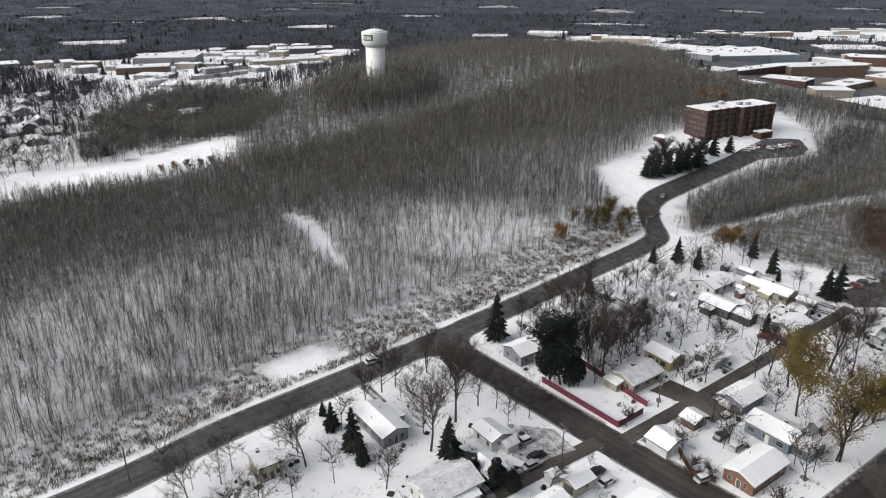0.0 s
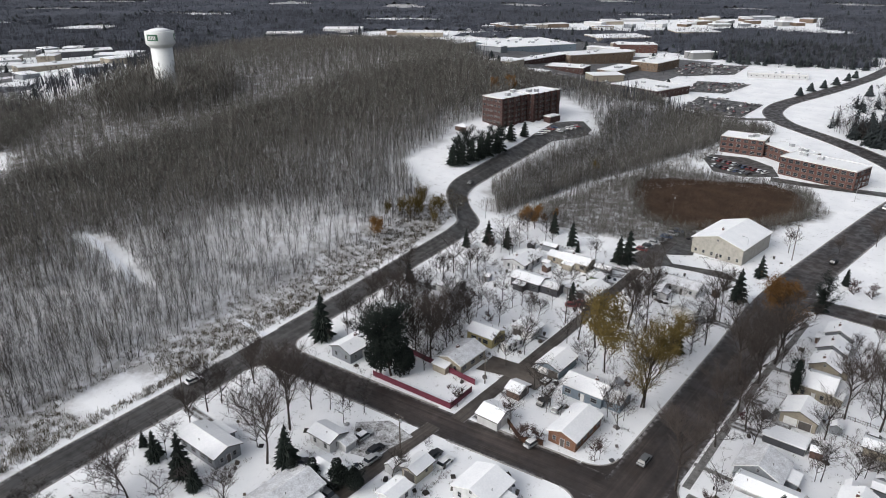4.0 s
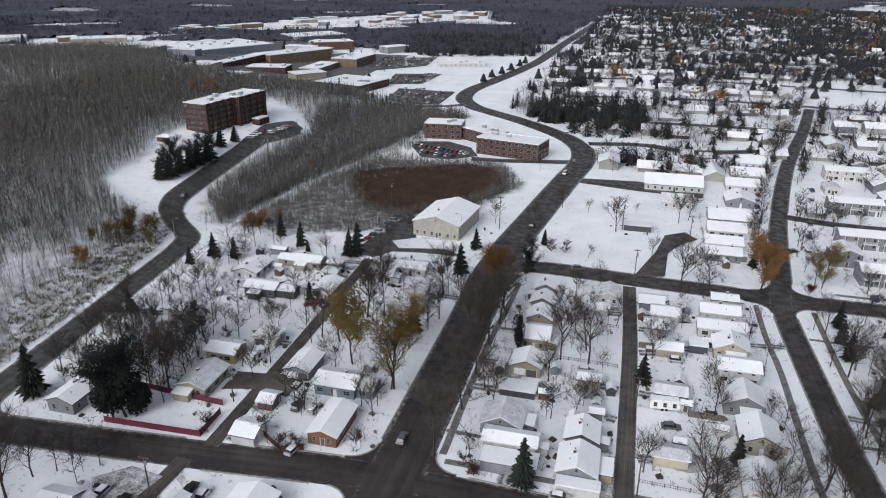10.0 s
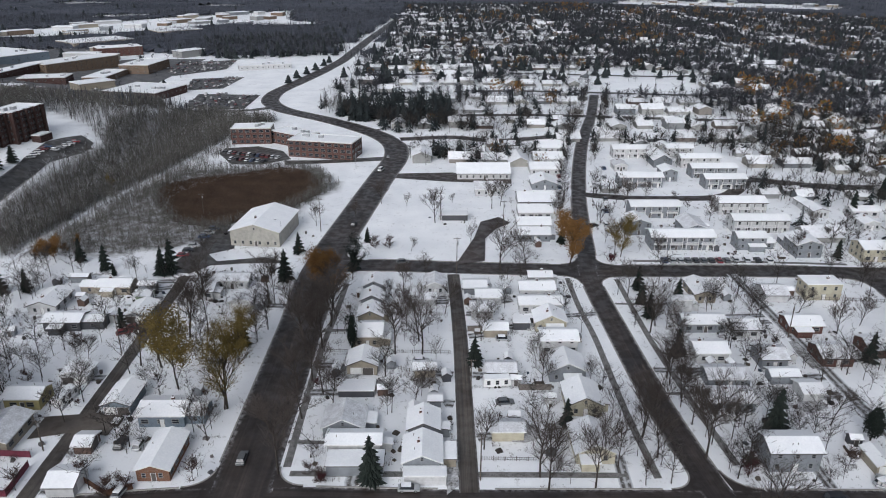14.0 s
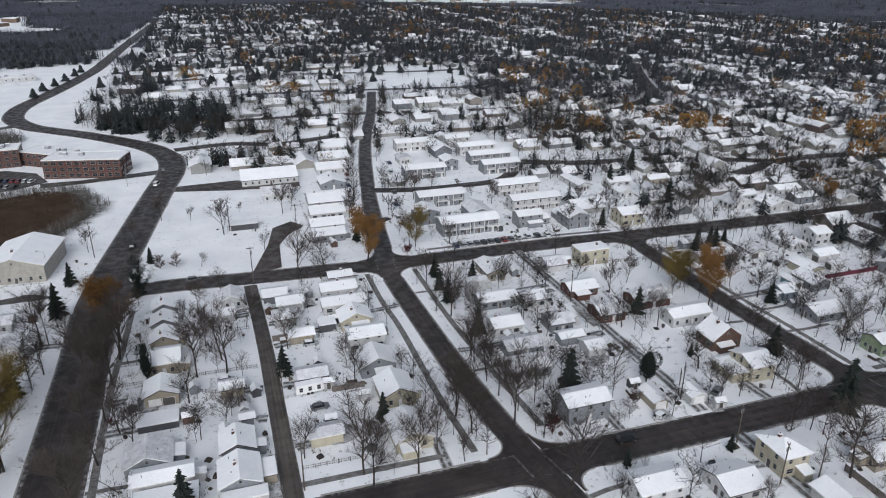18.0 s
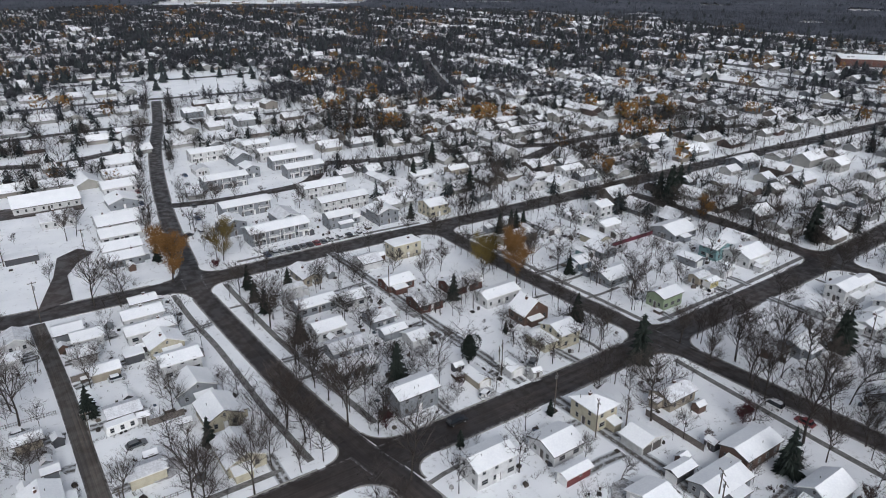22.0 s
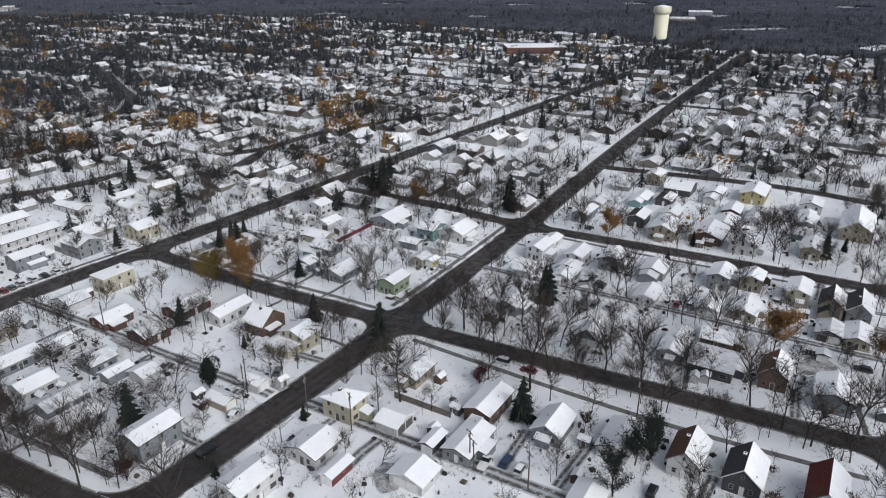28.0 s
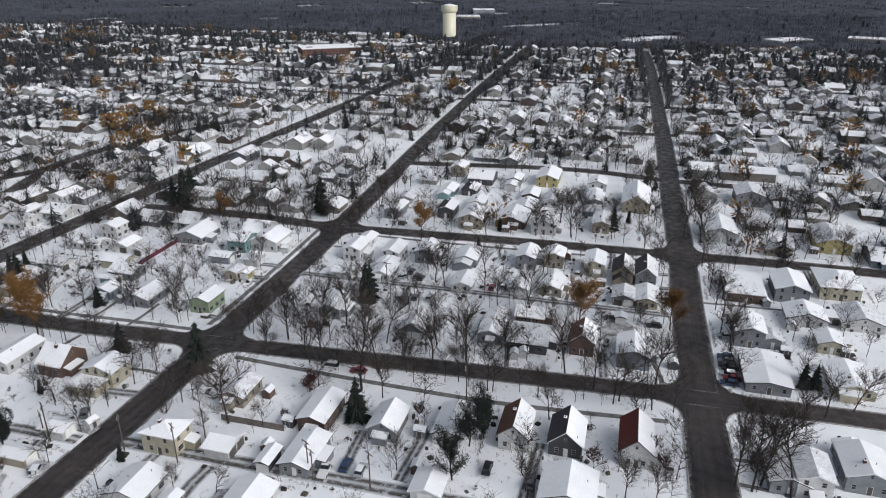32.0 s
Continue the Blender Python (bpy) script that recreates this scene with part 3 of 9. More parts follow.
def junction(x, y, one, two, radius=6.0):
    """Rounded corners of asphalt with curved kerbs where two streets meet."""
    arms = []
    for q in (one, two):
        line, width, _, _ = ROADS[q]
        k = min(range(len(line)), key=lambda i: math.dist(line[i], (x, y)))
        a, b = line[max(k - 2, 0)], line[min(k + 2, len(line) - 1)]
        d = Vector((b[0] - a[0], b[1] - a[1])).normalized()
        for s in (-1, 1):
            if float(near_line(x + d.x * s * 16, y + d.y * s * 16, line)) < 2.5:
                arms.append((q, d * s, width))
    asphalt, stone = bmesh.new(), bmesh.new()
    for qa, da, wa in arms:
        for qb, db, wb in arms:
            if qa == qb or da.x * db.y - da.y * db.x < 0.3:
                continue
            c = da.x * db.y - da.y * db.x
            corner = Vector((x, y)) + da * (wb / 2 / c) + db * (wa / 2 / c)
            centre = corner + (da + db) * radius
            ring = []
            for k in range(9):
                f = k / 8 * math.pi / 2
                ring.append(centre - db * math.cos(f) * radius - da * math.sin(f) * radius)
            pts = [corner - (da + db) * 0.4, corner + da * radius - db * 0.4, *ring, corner + db * radius - da * 0.4]
            asphalt.faces.new([asphalt.verts.new((p.x, p.y, float(hz(p.x, p.y)) + 0.125)) for p in pts])
            last = None
            for p in ring:
                out = (centre - p).normalized()
                z = float(hz(p.x, p.y))
                row = [stone.verts.new((p.x + out.x * o, p.y + out.y * o, z + h)) for o, h in ((0, -0.1), (0, 0.17), (0.35, 0.17), (0.35, -0.1))]
                if last:
                    for k in range(3):
                        stone.faces.new((last[k], last[k + 1], row[k + 1], row[k]))
                last = row
    bmesh.ops.recalc_face_normals(asphalt, faces=asphalt.faces[:])
    for f in asphalt.faces:
        if f.normal.z < 0:
            f.normal_flip()
    ob = part("road_corner", asphalt, ASPHALT)
    uv = ob.data.uv_layers.new(name="across")
    uv.data.foreach_set("uv", np.full(len(ob.data.loops) * 2, 0.3))
    tagged(ob, "rounded asphalt corners of a street crossing", "road", kind="structure")
    tagged(part("kerb", stone, CONCRETE), "curved concrete kerbs of a street crossing", "kerb", kind="structure")


for jx, jy, one, two in ((-40, 109.4, "road_main", "road_cross_middle"), (-40.3, 225.4, "road_main", "road_cross_north"), (-144.7, 101.5, "road_wood", "road_cross_middle"), (58, 108, "road_avenue_1", "road_cross_middle"), (52.5, 221.3, "road_avenue_1", "road_cross_north"), (149.6, 108, "road_avenue_2", "road_cross_middle"), (147, 218.7, "road_avenue_2", "road_cross_north"), (157, -23, "road_avenue_2", "road_cross_south"), (244, 110, "road_avenue_3", "road_cross_middle"), (249.6, -22, "road_avenue_3", "road_cross_south"), (244, 215.5, "road_avenue_3", "road_cross_north")):
    junction(jx, jy, one, two)

for rname, (line, width, kerbed, lift) in list(ROADS.items()):
    if not kerbed:
        continue
    for side in (-1, 1):
        bm = bmesh.new()
        L = np.array(line)
        D = np.gradient(L, axis=0)
        D /= np.hypot(D[:, 0], D[:, 1])[:, None]
        N = np.stack([-D[:, 1], D[:, 0]], 1) * side
        P = L + N * width / 2
        blocked = np.hypot(P[:, 0], P[:, 1]) > 700
        for other, (ol, ow, _, _) in ROADS.items():
            if other != rname:
                blocked |= near_line(P[:, 0], P[:, 1], ol[::3] + ol[-1:]) < ow / 2 + (6.0 if other in CROSSING and rname in CROSSING else 1.5)
        runs = [[]]
        for (px, py), (nx, ny), shut in zip(P, N, blocked):
            if shut:
                runs.append([])
            else:
                runs[-1].append((px, py, nx, ny))
        for run in runs:
            last = None
            for px, py, nx, ny in run:
                z = float(hz(px, py))
                ring = [bm.verts.new((px + nx * o, py + ny * o, z + h)) for o, h in ((0, -0.1), (0, 0.17), (0.35, 0.17), (0.35, -0.1))]
                if last:
                    for k in range(3):
                        bm.faces.new((last[k], last[k + 1], ring[k + 1], ring[k]))
                last = ring
        if len(bm.verts):
            tagged(part("kerb", bm, CONCRETE), "low concrete kerb beside a wet street", "kerb", kind="structure")
        else:
            bm.free()


# ---- the ground sheet ----
def spread(lo, hi, step):
    mid = list(np.arange(lo, hi + 1, step))
    a, b = [mid[0]], [mid[-1]]
    s = step
    while a[-1] > -4900:
        s *= 1.22
        a.append(a[-1] - s)
    s = step
    while b[-1] < 4900:
        s *= 1.22
        b.append(b[-1] + s)
    return np.array(a[:0:-1] + mid + b[1:])


def wooded(x, y):
    """Where the bare wood of the hill stands."""
    x, y = np.asarray(x, dtype=float), np.asarray(y, dtype=float)
    edge = np.interp(y, [-200, 0, 60, 104, 170, 225, 260, 330, 400, 520, 700], [-152, -156, -164, -170, -172, -178, -178, -170, -150, -160, -260])
    back = np.interp(y, [-250, 0, 100, 200, 300, 450, 600], [-340, -350, -410, -480, -540, -610, -620])
    w = (x < edge) & (x > back) & (y > -250) & (y < 690)
    w &= ~inside(x, y, LAWN) & ~inside(x, y, MEADOW) & ~inside(x, y, PAD) & ~inside(x, y, RIDE)
    w &= y < 440 + 0.8 * np.maximum(-266 - x, 0)
    w &= near_line(x, y, WOOD_ROAD) > 8
    w &= ~inside(x, y, SUBURB)
    return w | inside(x, y, COPSE) & (near_line(x, y, TRAIL) > 1.8) & (near_line(x, y, WOOD_ROAD) > 9)


gx, gy = spread(-620, 640, 6.0), spread(-260, 760, 6.0)
GX, GY = np.meshgrid(gx, gy)
GZ = hz(GX, GY)
me = bpy.data.meshes.new("ground")
nx_, ny_ = len(gx), len(gy)
idx = (np.arange(ny_ - 1)[:, None] * nx_ + np.arange(nx_ - 1)[None]).ravel()
quads = np.stack([idx, idx + 1, idx + nx_ + 1, idx + nx_], 1)
me.from_pydata(np.stack([GX, GY, GZ], 2).reshape(-1, 3).tolist(), [], quads.tolist())
litter = me.attributes.new("litter", "FLOAT", "POINT")
wood_mask = wooded(GX, GY) * (0.36 + 0.46 * ramp_up((-GX - 205) / 90) - 0.25 * np.exp(-((GX + 268) / 22) ** 2 - ((GY - 205) / 45) ** 2))
verge = np.interp(GY, [-60, 6, 37, 75, 104, 132, 172, 207, 225], [-131, -134, -139, -142, -145, -148, -153, -157, -166])
wood_mask = np.maximum(wood_mask, ((GX < verge - 7) & (GX > verge - 34) & (GY < 222) & (GY > -200) & ~inside(GX, GY, PAD)) * 0.6)
wood_mask = np.maximum(wood_mask, inside(GX, GY, BRUSH) * 0.85)
wood_mask = np.maximum(wood_mask, inside(GX, GY, COPSE) * 0.72 * (near_line(GX, GY, TRAIL) > 2.5))
wood_mask = np.maximum(wood_mask, (np.hypot(GX, GY) > 1600).astype(float) * 0.8)
for zone in (*CLEARINGS,):
    wood_mask[inside(GX, GY, zone)] = 0
litter.data.foreach_set("value", wood_mask.ravel().astype(np.float32))
me.materials.append(GROUND)
me.polygons.foreach_set("use_smooth", np.ones(len(me.polygons), dtype=bool))
tagged(new("ground", me), "thin patchy snow over lawns, fields and leaf litter", "ground", kind="structure")


# ---- trees ----
def limb_tree(rng, height, spread_, levels=3, sides=4, droop=0.0, trunk_h=0.28, trunk_r=None, twigs=1.0):
    """Trunk with limbs in one mesh, twigs in another."""
    wood, fine = bmesh.new(), bmesh.new()
    r0 = trunk_r or height * 0.017

    def grow(start, way, length, r, level):
        n = 3 if level < 2 else 2
        p, d = Vector(start), Vector(way)
        rings = [(p.copy(), r)]
        for k in range(n):
            d = (d + Vector((rng.uniform(-1, 1), rng.uniform(-1, 1), rng.uniform(-0.3, 0.7) - droop * level)) * 0.16).normalized()
            p = p + d * (length / n)
            rings.append((p.copy(), r * (1 - 0.75 * (k + 1) / n)))
        if level == 3:
            # the last twigs are thin forked slivers
            w = d.orthogonal().normalized() * r * 0.9
            a, b, c = rings[0][0], rings[-1][0], rings[1][0]
            v = [fine.verts.new(q) for q in (a - w, a + w, b)]
            fine.faces.new(v)
            fork = c + (d.cross(w).normalized() * rng.choice((-1, 1)) + d * 1.2 + Vector((0, 0, 0.3))).normalized() * length * 0.5
            fine.faces.new([fine.verts.new(c - w * 0.6), fine.verts.new(c + w * 0.6), fine.verts.new(fork)])
            return
        if level == 2 and levels == 3:
            w = d.orthogonal().normalized() * r * 0.8
            for w in (w, d.cross(w)):
                ends = [fine.verts.new(q) for q in (rings[0][0] - w, rings[0][0] + w, rings[1][0] + w * 0.7, rings[2][0], rings[1][0] - w * 0.7)]
                fine.faces.new(ends)
        else:
            tube(wood if level < 2 else fine, rings, sides if level < 2 else 3, cap=False)
        if level >= levels:
            return
        count = {0: 12, 1: 10, 2: 11}[level]
        if level == 2:
            count = int(count * twigs)
        for j in range(count):
            f = rng.uniform(trunk_h if level == 0 else 0.25, 1.0)
            i = min(int(f * n), n - 1)
            a = rings[i][0].lerp(rings[i + 1][0], f * n - i)
            turn = j * 2.4 + rng.uniform(-0.5, 0.5)
            side = Vector((math.cos(turn), math.sin(turn), 0))
            lean = rng.uniform(0.5, 1.0) * spread_
            nd = (d * 0.9 + side * lean + Vector((0, 0, 0.25 - droop))).normalized()
            grow(a, nd, length * (rng.uniform(0.48, 0.70) if level == 0 else rng.uniform(0.42, 0.62)) * (1.15 - 0.35 * f), max(r * 0.42, 0.034 if level < 2 else 0.021), level + 1)

    grow((0, 0, -0.2), (0, 0, 1), height * 0.8, r0, 0)
    return wood, fine


def tree_of(name, wood, crown, wood_mat, crown_mat, label, crown_name="crown"):
    ob = empty(name, 0, 0, -500)
    part("trunk", wood, wood_mat, ob)
    part(crown_name, crown, crown_mat, ob)
    return tagged(ob, label, "tree")


def leafy(rng, bm, tips, count, size, spread_):
    """Small leaf clumps round the twig ends."""
    for _ in range(count):
        c = rng.choice(tips) + Vector((rng.gauss(0, spread_), rng.gauss(0, spread_), rng.gauss(0, spread_ * 0.8)))
        a = Vector((rng.uniform(-1, 1), rng.uniform(-1, 1), rng.uniform(-0.6, 0.6))).normalized() * size * rng.uniform(0.6, 1.3)
        b = a.orthogonal().normalized() * size * rng.uniform(0.4, 0.9)
        bm.faces.new([bm.verts.new(c + a), bm.verts.new(c + b), bm.verts.new(c - a), bm.verts.new(c - b)])


def conifer(rng, height, base, tight=1.0, levels=17, sprays=12):
    """A spruce: trunk and whorls of drooping sprays with gaps and an uneven outline."""
    wood, fine = bmesh.new(), bmesh.new()
    lop = rng.uniform(0, 6)
    tube(wood, [((0, 0, -0.2), height * 0.018), ((0, 0, height * 0.95), 0.03)], 5)
    for k in range(levels):
        f = k / (levels - 1)
        z = height * (0.07 + 0.9 * f)
        reach = base * (1 - f) ** (0.85 * tight) + 0.12
        n = max(5, int(sprays * (1 - 0.5 * f)))
        for j in range(n):
            turn = 2 * math.pi * (j / n + rng.uniform(-0.05, 0.05)) + k * 1.7
            r = reach * rng.uniform(0.45, 1.22) * (0.75 + 0.35 * math.sin(turn * 2 + k * 0.9 + lop))
            out = Vector((math.cos(turn), math.sin(turn), 0))
            side = Vector((-out.y, out.x, 0))
            drop = r * rng.uniform(0.15, 0.45)
            a = Vector((0, 0, z + r * 0.12))
            w = r * rng.uniform(0.09, 0.16) + 0.06
            m = a + out * r * 0.6 - Vector((0, 0, drop * 0.3))
            tip = a + out * r - Vector((0, 0, drop))
            pts = [fine.verts.new(q) for q in (a, m + side * w - Vector((0, 0, w * 0.5)), tip, m - side * w - Vector((0, 0, w * 0.5)), m + Vector((0, 0, 0.12 * r)))]
            for q in ((0, 1, 4), (1, 2, 4), (2, 3, 4), (3, 0, 4)):
                fine.faces.new([pts[i] for i in q])
    tip_v = [fine.verts.new(q) for q in ((0, 0, height), (0.15, 0, height * 0.93), (-0.1, 0.12, height * 0.93), (-0.1, -0.12, height * 0.93))]
    for q in ((0, 1, 2), (0, 2, 3), (0, 3, 1)):
        fine.faces.new([tip_v[i] for i in q])
    return wood, fine


def tips_of(bm, low):
    bm.verts.ensure_lookup_table()
    return [v.co.copy() for v in bm.verts if v.co.z > low]


rng = random.Random(11)
BARE, PINE, RUST, GOLD, SHRUB = [], [], [], [], []
for i in range(5):
    w, f = limb_tree(rng, 11 + i % 3, 1.12, levels=3, trunk_h=0.2)
    BARE.append(tree_of("bare_tree", w, f, BARK, TWIG, "leafless grey deciduous tree with fine twigs in snowy yard"))
for i in range(3):
    w, f = conifer(rng, 12, (2.7, 3.1, 2.5)[i], (0.75, 0.95, 0.6)[i], 44, 30)
    PINE.append(tree_of("spruce_tree", w, f, BARK, NEEDLE, "dark green spruce tree with drooping branches"))
BROAD = []
for i in range(2):
    w, f = limb_tree(rng, 12, 0.75, levels=2, trunk_h=0.06, trunk_r=0.25)
    leafy(rng, f, tips_of(f, 0.6), 6500, 0.17, 0.42)
    BROAD.append(tree_of("pine_tree", w, f, BARK, NEEDLE, "broad ragged dark green pine in snow"))
CEDAR = []
for i in range(2):
    w, f = bmesh.new(), bmesh.new()
    tube(w, [((0, 0, -0.2), 0.22), ((0, 0, 5.6), 0.05)], 5)
    lobes = [(Vector((rng.gauss(0, 0.5), rng.gauss(0, 0.5), rng.uniform(1.5, 6.2))), rng.uniform(1.1, 1.9)) for _ in range(9)] + [(Vector((0, 0, 3.2)), 2.2), (Vector((0, 0, 6.6)), 1.0)]
    for _ in range(5200):
        c, rad = lobes[rng.randrange(len(lobes))]
        d = Vector((rng.gauss(0, 1), rng.gauss(0, 1), rng.gauss(0, 1.1))).normalized()
        p = c + d * rad * rng.uniform(0.8, 1.08)
        if p.z < 0.1:
            continue
        a = (d * 0.6 + Vector((rng.uniform(-1, 1), rng.uniform(-1, 1), rng.uniform(-0.2, 1)))).normalized() * rng.uniform(0.13, 0.26)
        b = a.orthogonal().normalized() * rng.uniform(0.07, 0.14)
        f.faces.new([f.verts.new(p + a), f.verts.new(p + b), f.verts.new(p - a), f.verts.new(p - b)])
    CEDAR.append(tree_of("cedar_tree", w, f, BARK, NEEDLE, "dense rounded dark green cedar in a snowy yard"))
BURGUNDY_TREE = []
w, f = limb_tree(rng, 5, 1.2, levels=3, trunk_h=0.12, twigs=0.8)
leafy(rng, f, tips_of(f, 0.8), 800, 0.16, 0.25)
BURGUNDY_TREE.append(tree_of("crab_apple_tree", w, f, BARK, WINE_LEAF, "small round tree with dark wine-red leaves"))
for i in range(2):
    w, f = limb_tree(rng, 11, 0.95, levels=3, twigs=0.6, trunk_h=0.16)
    leafy(rng, f, tips_of(f, 2.2), 9500, 0.15, 0.34)
    RUST.append(tree_of("rust_oak_tree", w, f, BARK, RUST_LEAF, "broad tree still holding rust-orange autumn leaves"))
    w, f = limb_tree(rng, 11, 0.9, levels=3, twigs=1.0, trunk_h=0.1, trunk_r=0.14)
    leafy(rng, f, tips_of(f, 1.6), 5600, 0.125, 0.36)
    GOLD.append(tree_of("golden_tree", w, f, BARK, GOLD_LEAF, "spreading tree with thin olive-gold leaves"))
for i in range(2):
    w, f = limb_tree(rng, 3.0, 1.4, levels=3, trunk_h=0.05, sides=3, trunk_r=0.05, twigs=0.6)
    SHRUB.append(tagged(tree_of("bare_shrub", w, f, BARK, TWIG_RED, "leafless brownish garden shrub", "branch_mass"), category="shrub"))
PROTOTYPES = [*BARE, *PINE, *BROAD, *CEDAR, *BURGUNDY_TREE, *RUST, *GOLD, *SHRUB]


PLANTED = []


def plant(kind, x, y, height, width=1.0):
    """A copy of one of a kind of tree, at a height in metres, unless one stands there already."""
    if any(k is kind and math.hypot(x - a, y - b) < 2.8 for k, a, b in PLANTED):
        return None
    PLANTED.append((kind, x, y))
    ob = kind[rng.randrange(len(kind))]
    tall = {id(BARE): 11.5, id(PINE): 12.0, id(BROAD): 12.0, id(CEDAR): 7.6, id(BURGUNDY_TREE): 5.0, id(RUST): 11.0, id(GOLD): 11.0, id(SHRUB): 3.0}[id(kind)]
    s = height / tall
    if kind is RUST or kind is GOLD:
        width = width * 1.1
    made = copy_thing(ob, pose(x, y, float(hz(x, y)), 0, 0, rng.uniform(0, 360)))
    made.scale = (s * width, s * width, s)
    return tagged(made, group=made["category"] + "s of the town")


# ---- small far templates ----
def template(fill):
    bm = bmesh.new()
    fill(bm)
    bmesh.ops.triangulate(bm, faces=bm.faces[:])
    bm.verts.index_update()
    v = np.array([u.co[:] for u in bm.verts])
    t = np.array([[u.index for u in f.verts] for f in bm.faces])
    bm.free()
    return v, t


def pole_tree(seed, twigs=17, low=0.2, wide=0.27, blade=0.0065):
    """A thin forest tree of height 1: a bent pole with steep side branches."""
    r = random.Random(seed)

    def fill(bm):
        lean = (r.uniform(-0.09, 0.09), r.uniform(-0.09, 0.09))
        foot = [bm.verts.new((0.0085 * math.cos(q), 0.0085 * math.sin(q), -0.03)) for q in (0, 2.1, 4.2)]
        top = bm.verts.new((lean[0], lean[1], 1.0))
        for q in range(3):
            bm.faces.new((foot[q], foot[(q + 1) % 3], top))
        for k in range(twigs):
            f = low + (0.97 - low) * (k + r.random()) / twigs
            a = Vector((lean[0] * f, lean[1] * f, f))
            t = r.uniform(0, 6.28)
            out = Vector((math.cos(t), math.sin(t), 0))
            ln = wide * r.uniform(0.5, 1.1) * (1.25 - f)
            b = a + out * ln + Vector((0, 0, ln * r.uniform(0.8, 1.6)))
            w = Vector((-out.y, out.x, 0)) * blade
            bm.faces.new([bm.verts.new(a - w), bm.verts.new(b), bm.verts.new(a + w)])

    return template(fill)


def clump(seed, kind):
    """A far crown of height 1: a ragged cluster of blades, or a tiered cone."""
    r = random.Random(seed)

    def fill(bm):
        if kind == "pine":
            for k in range(4):
                z0, z1, w = 0.08 + k * 0.2, 0.42 + k * 0.19, 0.36 * (1 - k * 0.2)
                n = 5
                tip = bm.verts.new((0, 0, z1))
                ring = [bm.verts.new((w * r.uniform(0.7, 1.2) * math.cos(6.283 * (i / n) + k), w * r.uniform(0.7, 1.2) * math.sin(6.283 * (i / n) + k), z0 + r.uniform(-0.05, 0.03))) for i in range(n)]
                for i in range(n):
                    bm.faces.new((ring[i], ring[(i + 1) % n], tip))
        else:
            tube(bm, [((0, 0, -0.03), 0.018), ((0, 0, 0.55), 0.012)], 3, cap=False)
            n = 44
            for k in range(n):
                t, f = r.uniform(0, 6.28), r.uniform(0.3, 1.0)
                out = Vector((math.cos(t), math.sin(t), 0))
                rad = 0.42 * math.sqrt(max(0.05, 1 - ((f - 0.6) / 0.45) ** 2)) * r.uniform(0.5, 1.0)
                c = out * rad + Vector((0, 0, f))
                a = (out * 0.5 + Vector((r.uniform(-0.5, 0.5), r.uniform(-0.5, 0.5), r.uniform(0.3, 1)))).normalized() * 0.085
                b = a.orthogonal().normalized() * 0.055
                bm.faces.new([bm.verts.new(c + a), bm.verts.new(c + b), bm.verts.new(c - a), bm.verts.new(c - b)])

    return template(fill)


def far_tree(seed):
    """A far leafless tree of height 1: stem and a vase of broad blades that stand for its twigs."""
    r = random.Random(seed)

    def fill(bm):
        for w in (Vector((0.016, 0, 0)), Vector((0, 0.016, 0))):
            bm.faces.new([bm.verts.new(-w), bm.verts.new(w), bm.verts.new((0, 0, 0.8))])
        for k in range(26):
            f, t = r.uniform(0.25, 0.72), r.uniform(0, 6.28)
            out = Vector((math.cos(t), math.sin(t), 0))
            side = Vector((-out.y, out.x, 0))
            a = Vector((0, 0, f))
            b = a + out * r.uniform(0.16, 0.46) + Vector((0, 0, r.uniform(-0.02, 0.28)))
            m = a.lerp(b, 0.65)
            w = side * r.uniform(0.024, 0.05)
            bm.faces.new([bm.verts.new(a - w * 0.3), bm.verts.new(m + w), bm.verts.new(b)])

    return template(fill)


def mid_tree(seed):
    """A leafless tree of height 1 for the middle distance: stem, limbs and a haze of thin slivers."""
    r = random.Random(seed)

    def fill(bm):
        for w in (Vector((0.014, 0, 0)), Vector((0, 0.014, 0))):
            bm.faces.new([bm.verts.new(-w), bm.verts.new(w), bm.verts.new((0, 0, 0.65))])
        for k in range(10):
            t = k * 2.4 + r.uniform(-0.4, 0.4)
            a = Vector((0, 0, r.uniform(0.16, 0.6)))
            out = Vector((math.cos(t), math.sin(t), 0))
            side = Vector((-out.y, out.x, 0))
            b = a + out * r.uniform(0.18, 0.45) + Vector((0, 0, r.uniform(0.12, 0.4)))
            w = side * 0.012
            bm.faces.new([bm.verts.new(a - w), bm.verts.new(a + w), bm.verts.new(b)])
            for j in range(7):
                s = a.lerp(b, r.uniform(0.25, 1.0))
                e = s + Vector((r.uniform(-0.16, 0.16), r.uniform(-0.16, 0.16), r.uniform(-0.02, 0.2))) + out * 0.04
                v = (e - s).cross(Vector((0, 0, 1))).normalized() * 0.0095
                bm.faces.new([bm.verts.new(s - v), bm.verts.new(s + v), bm.verts.new(e)])

    return template(fill)


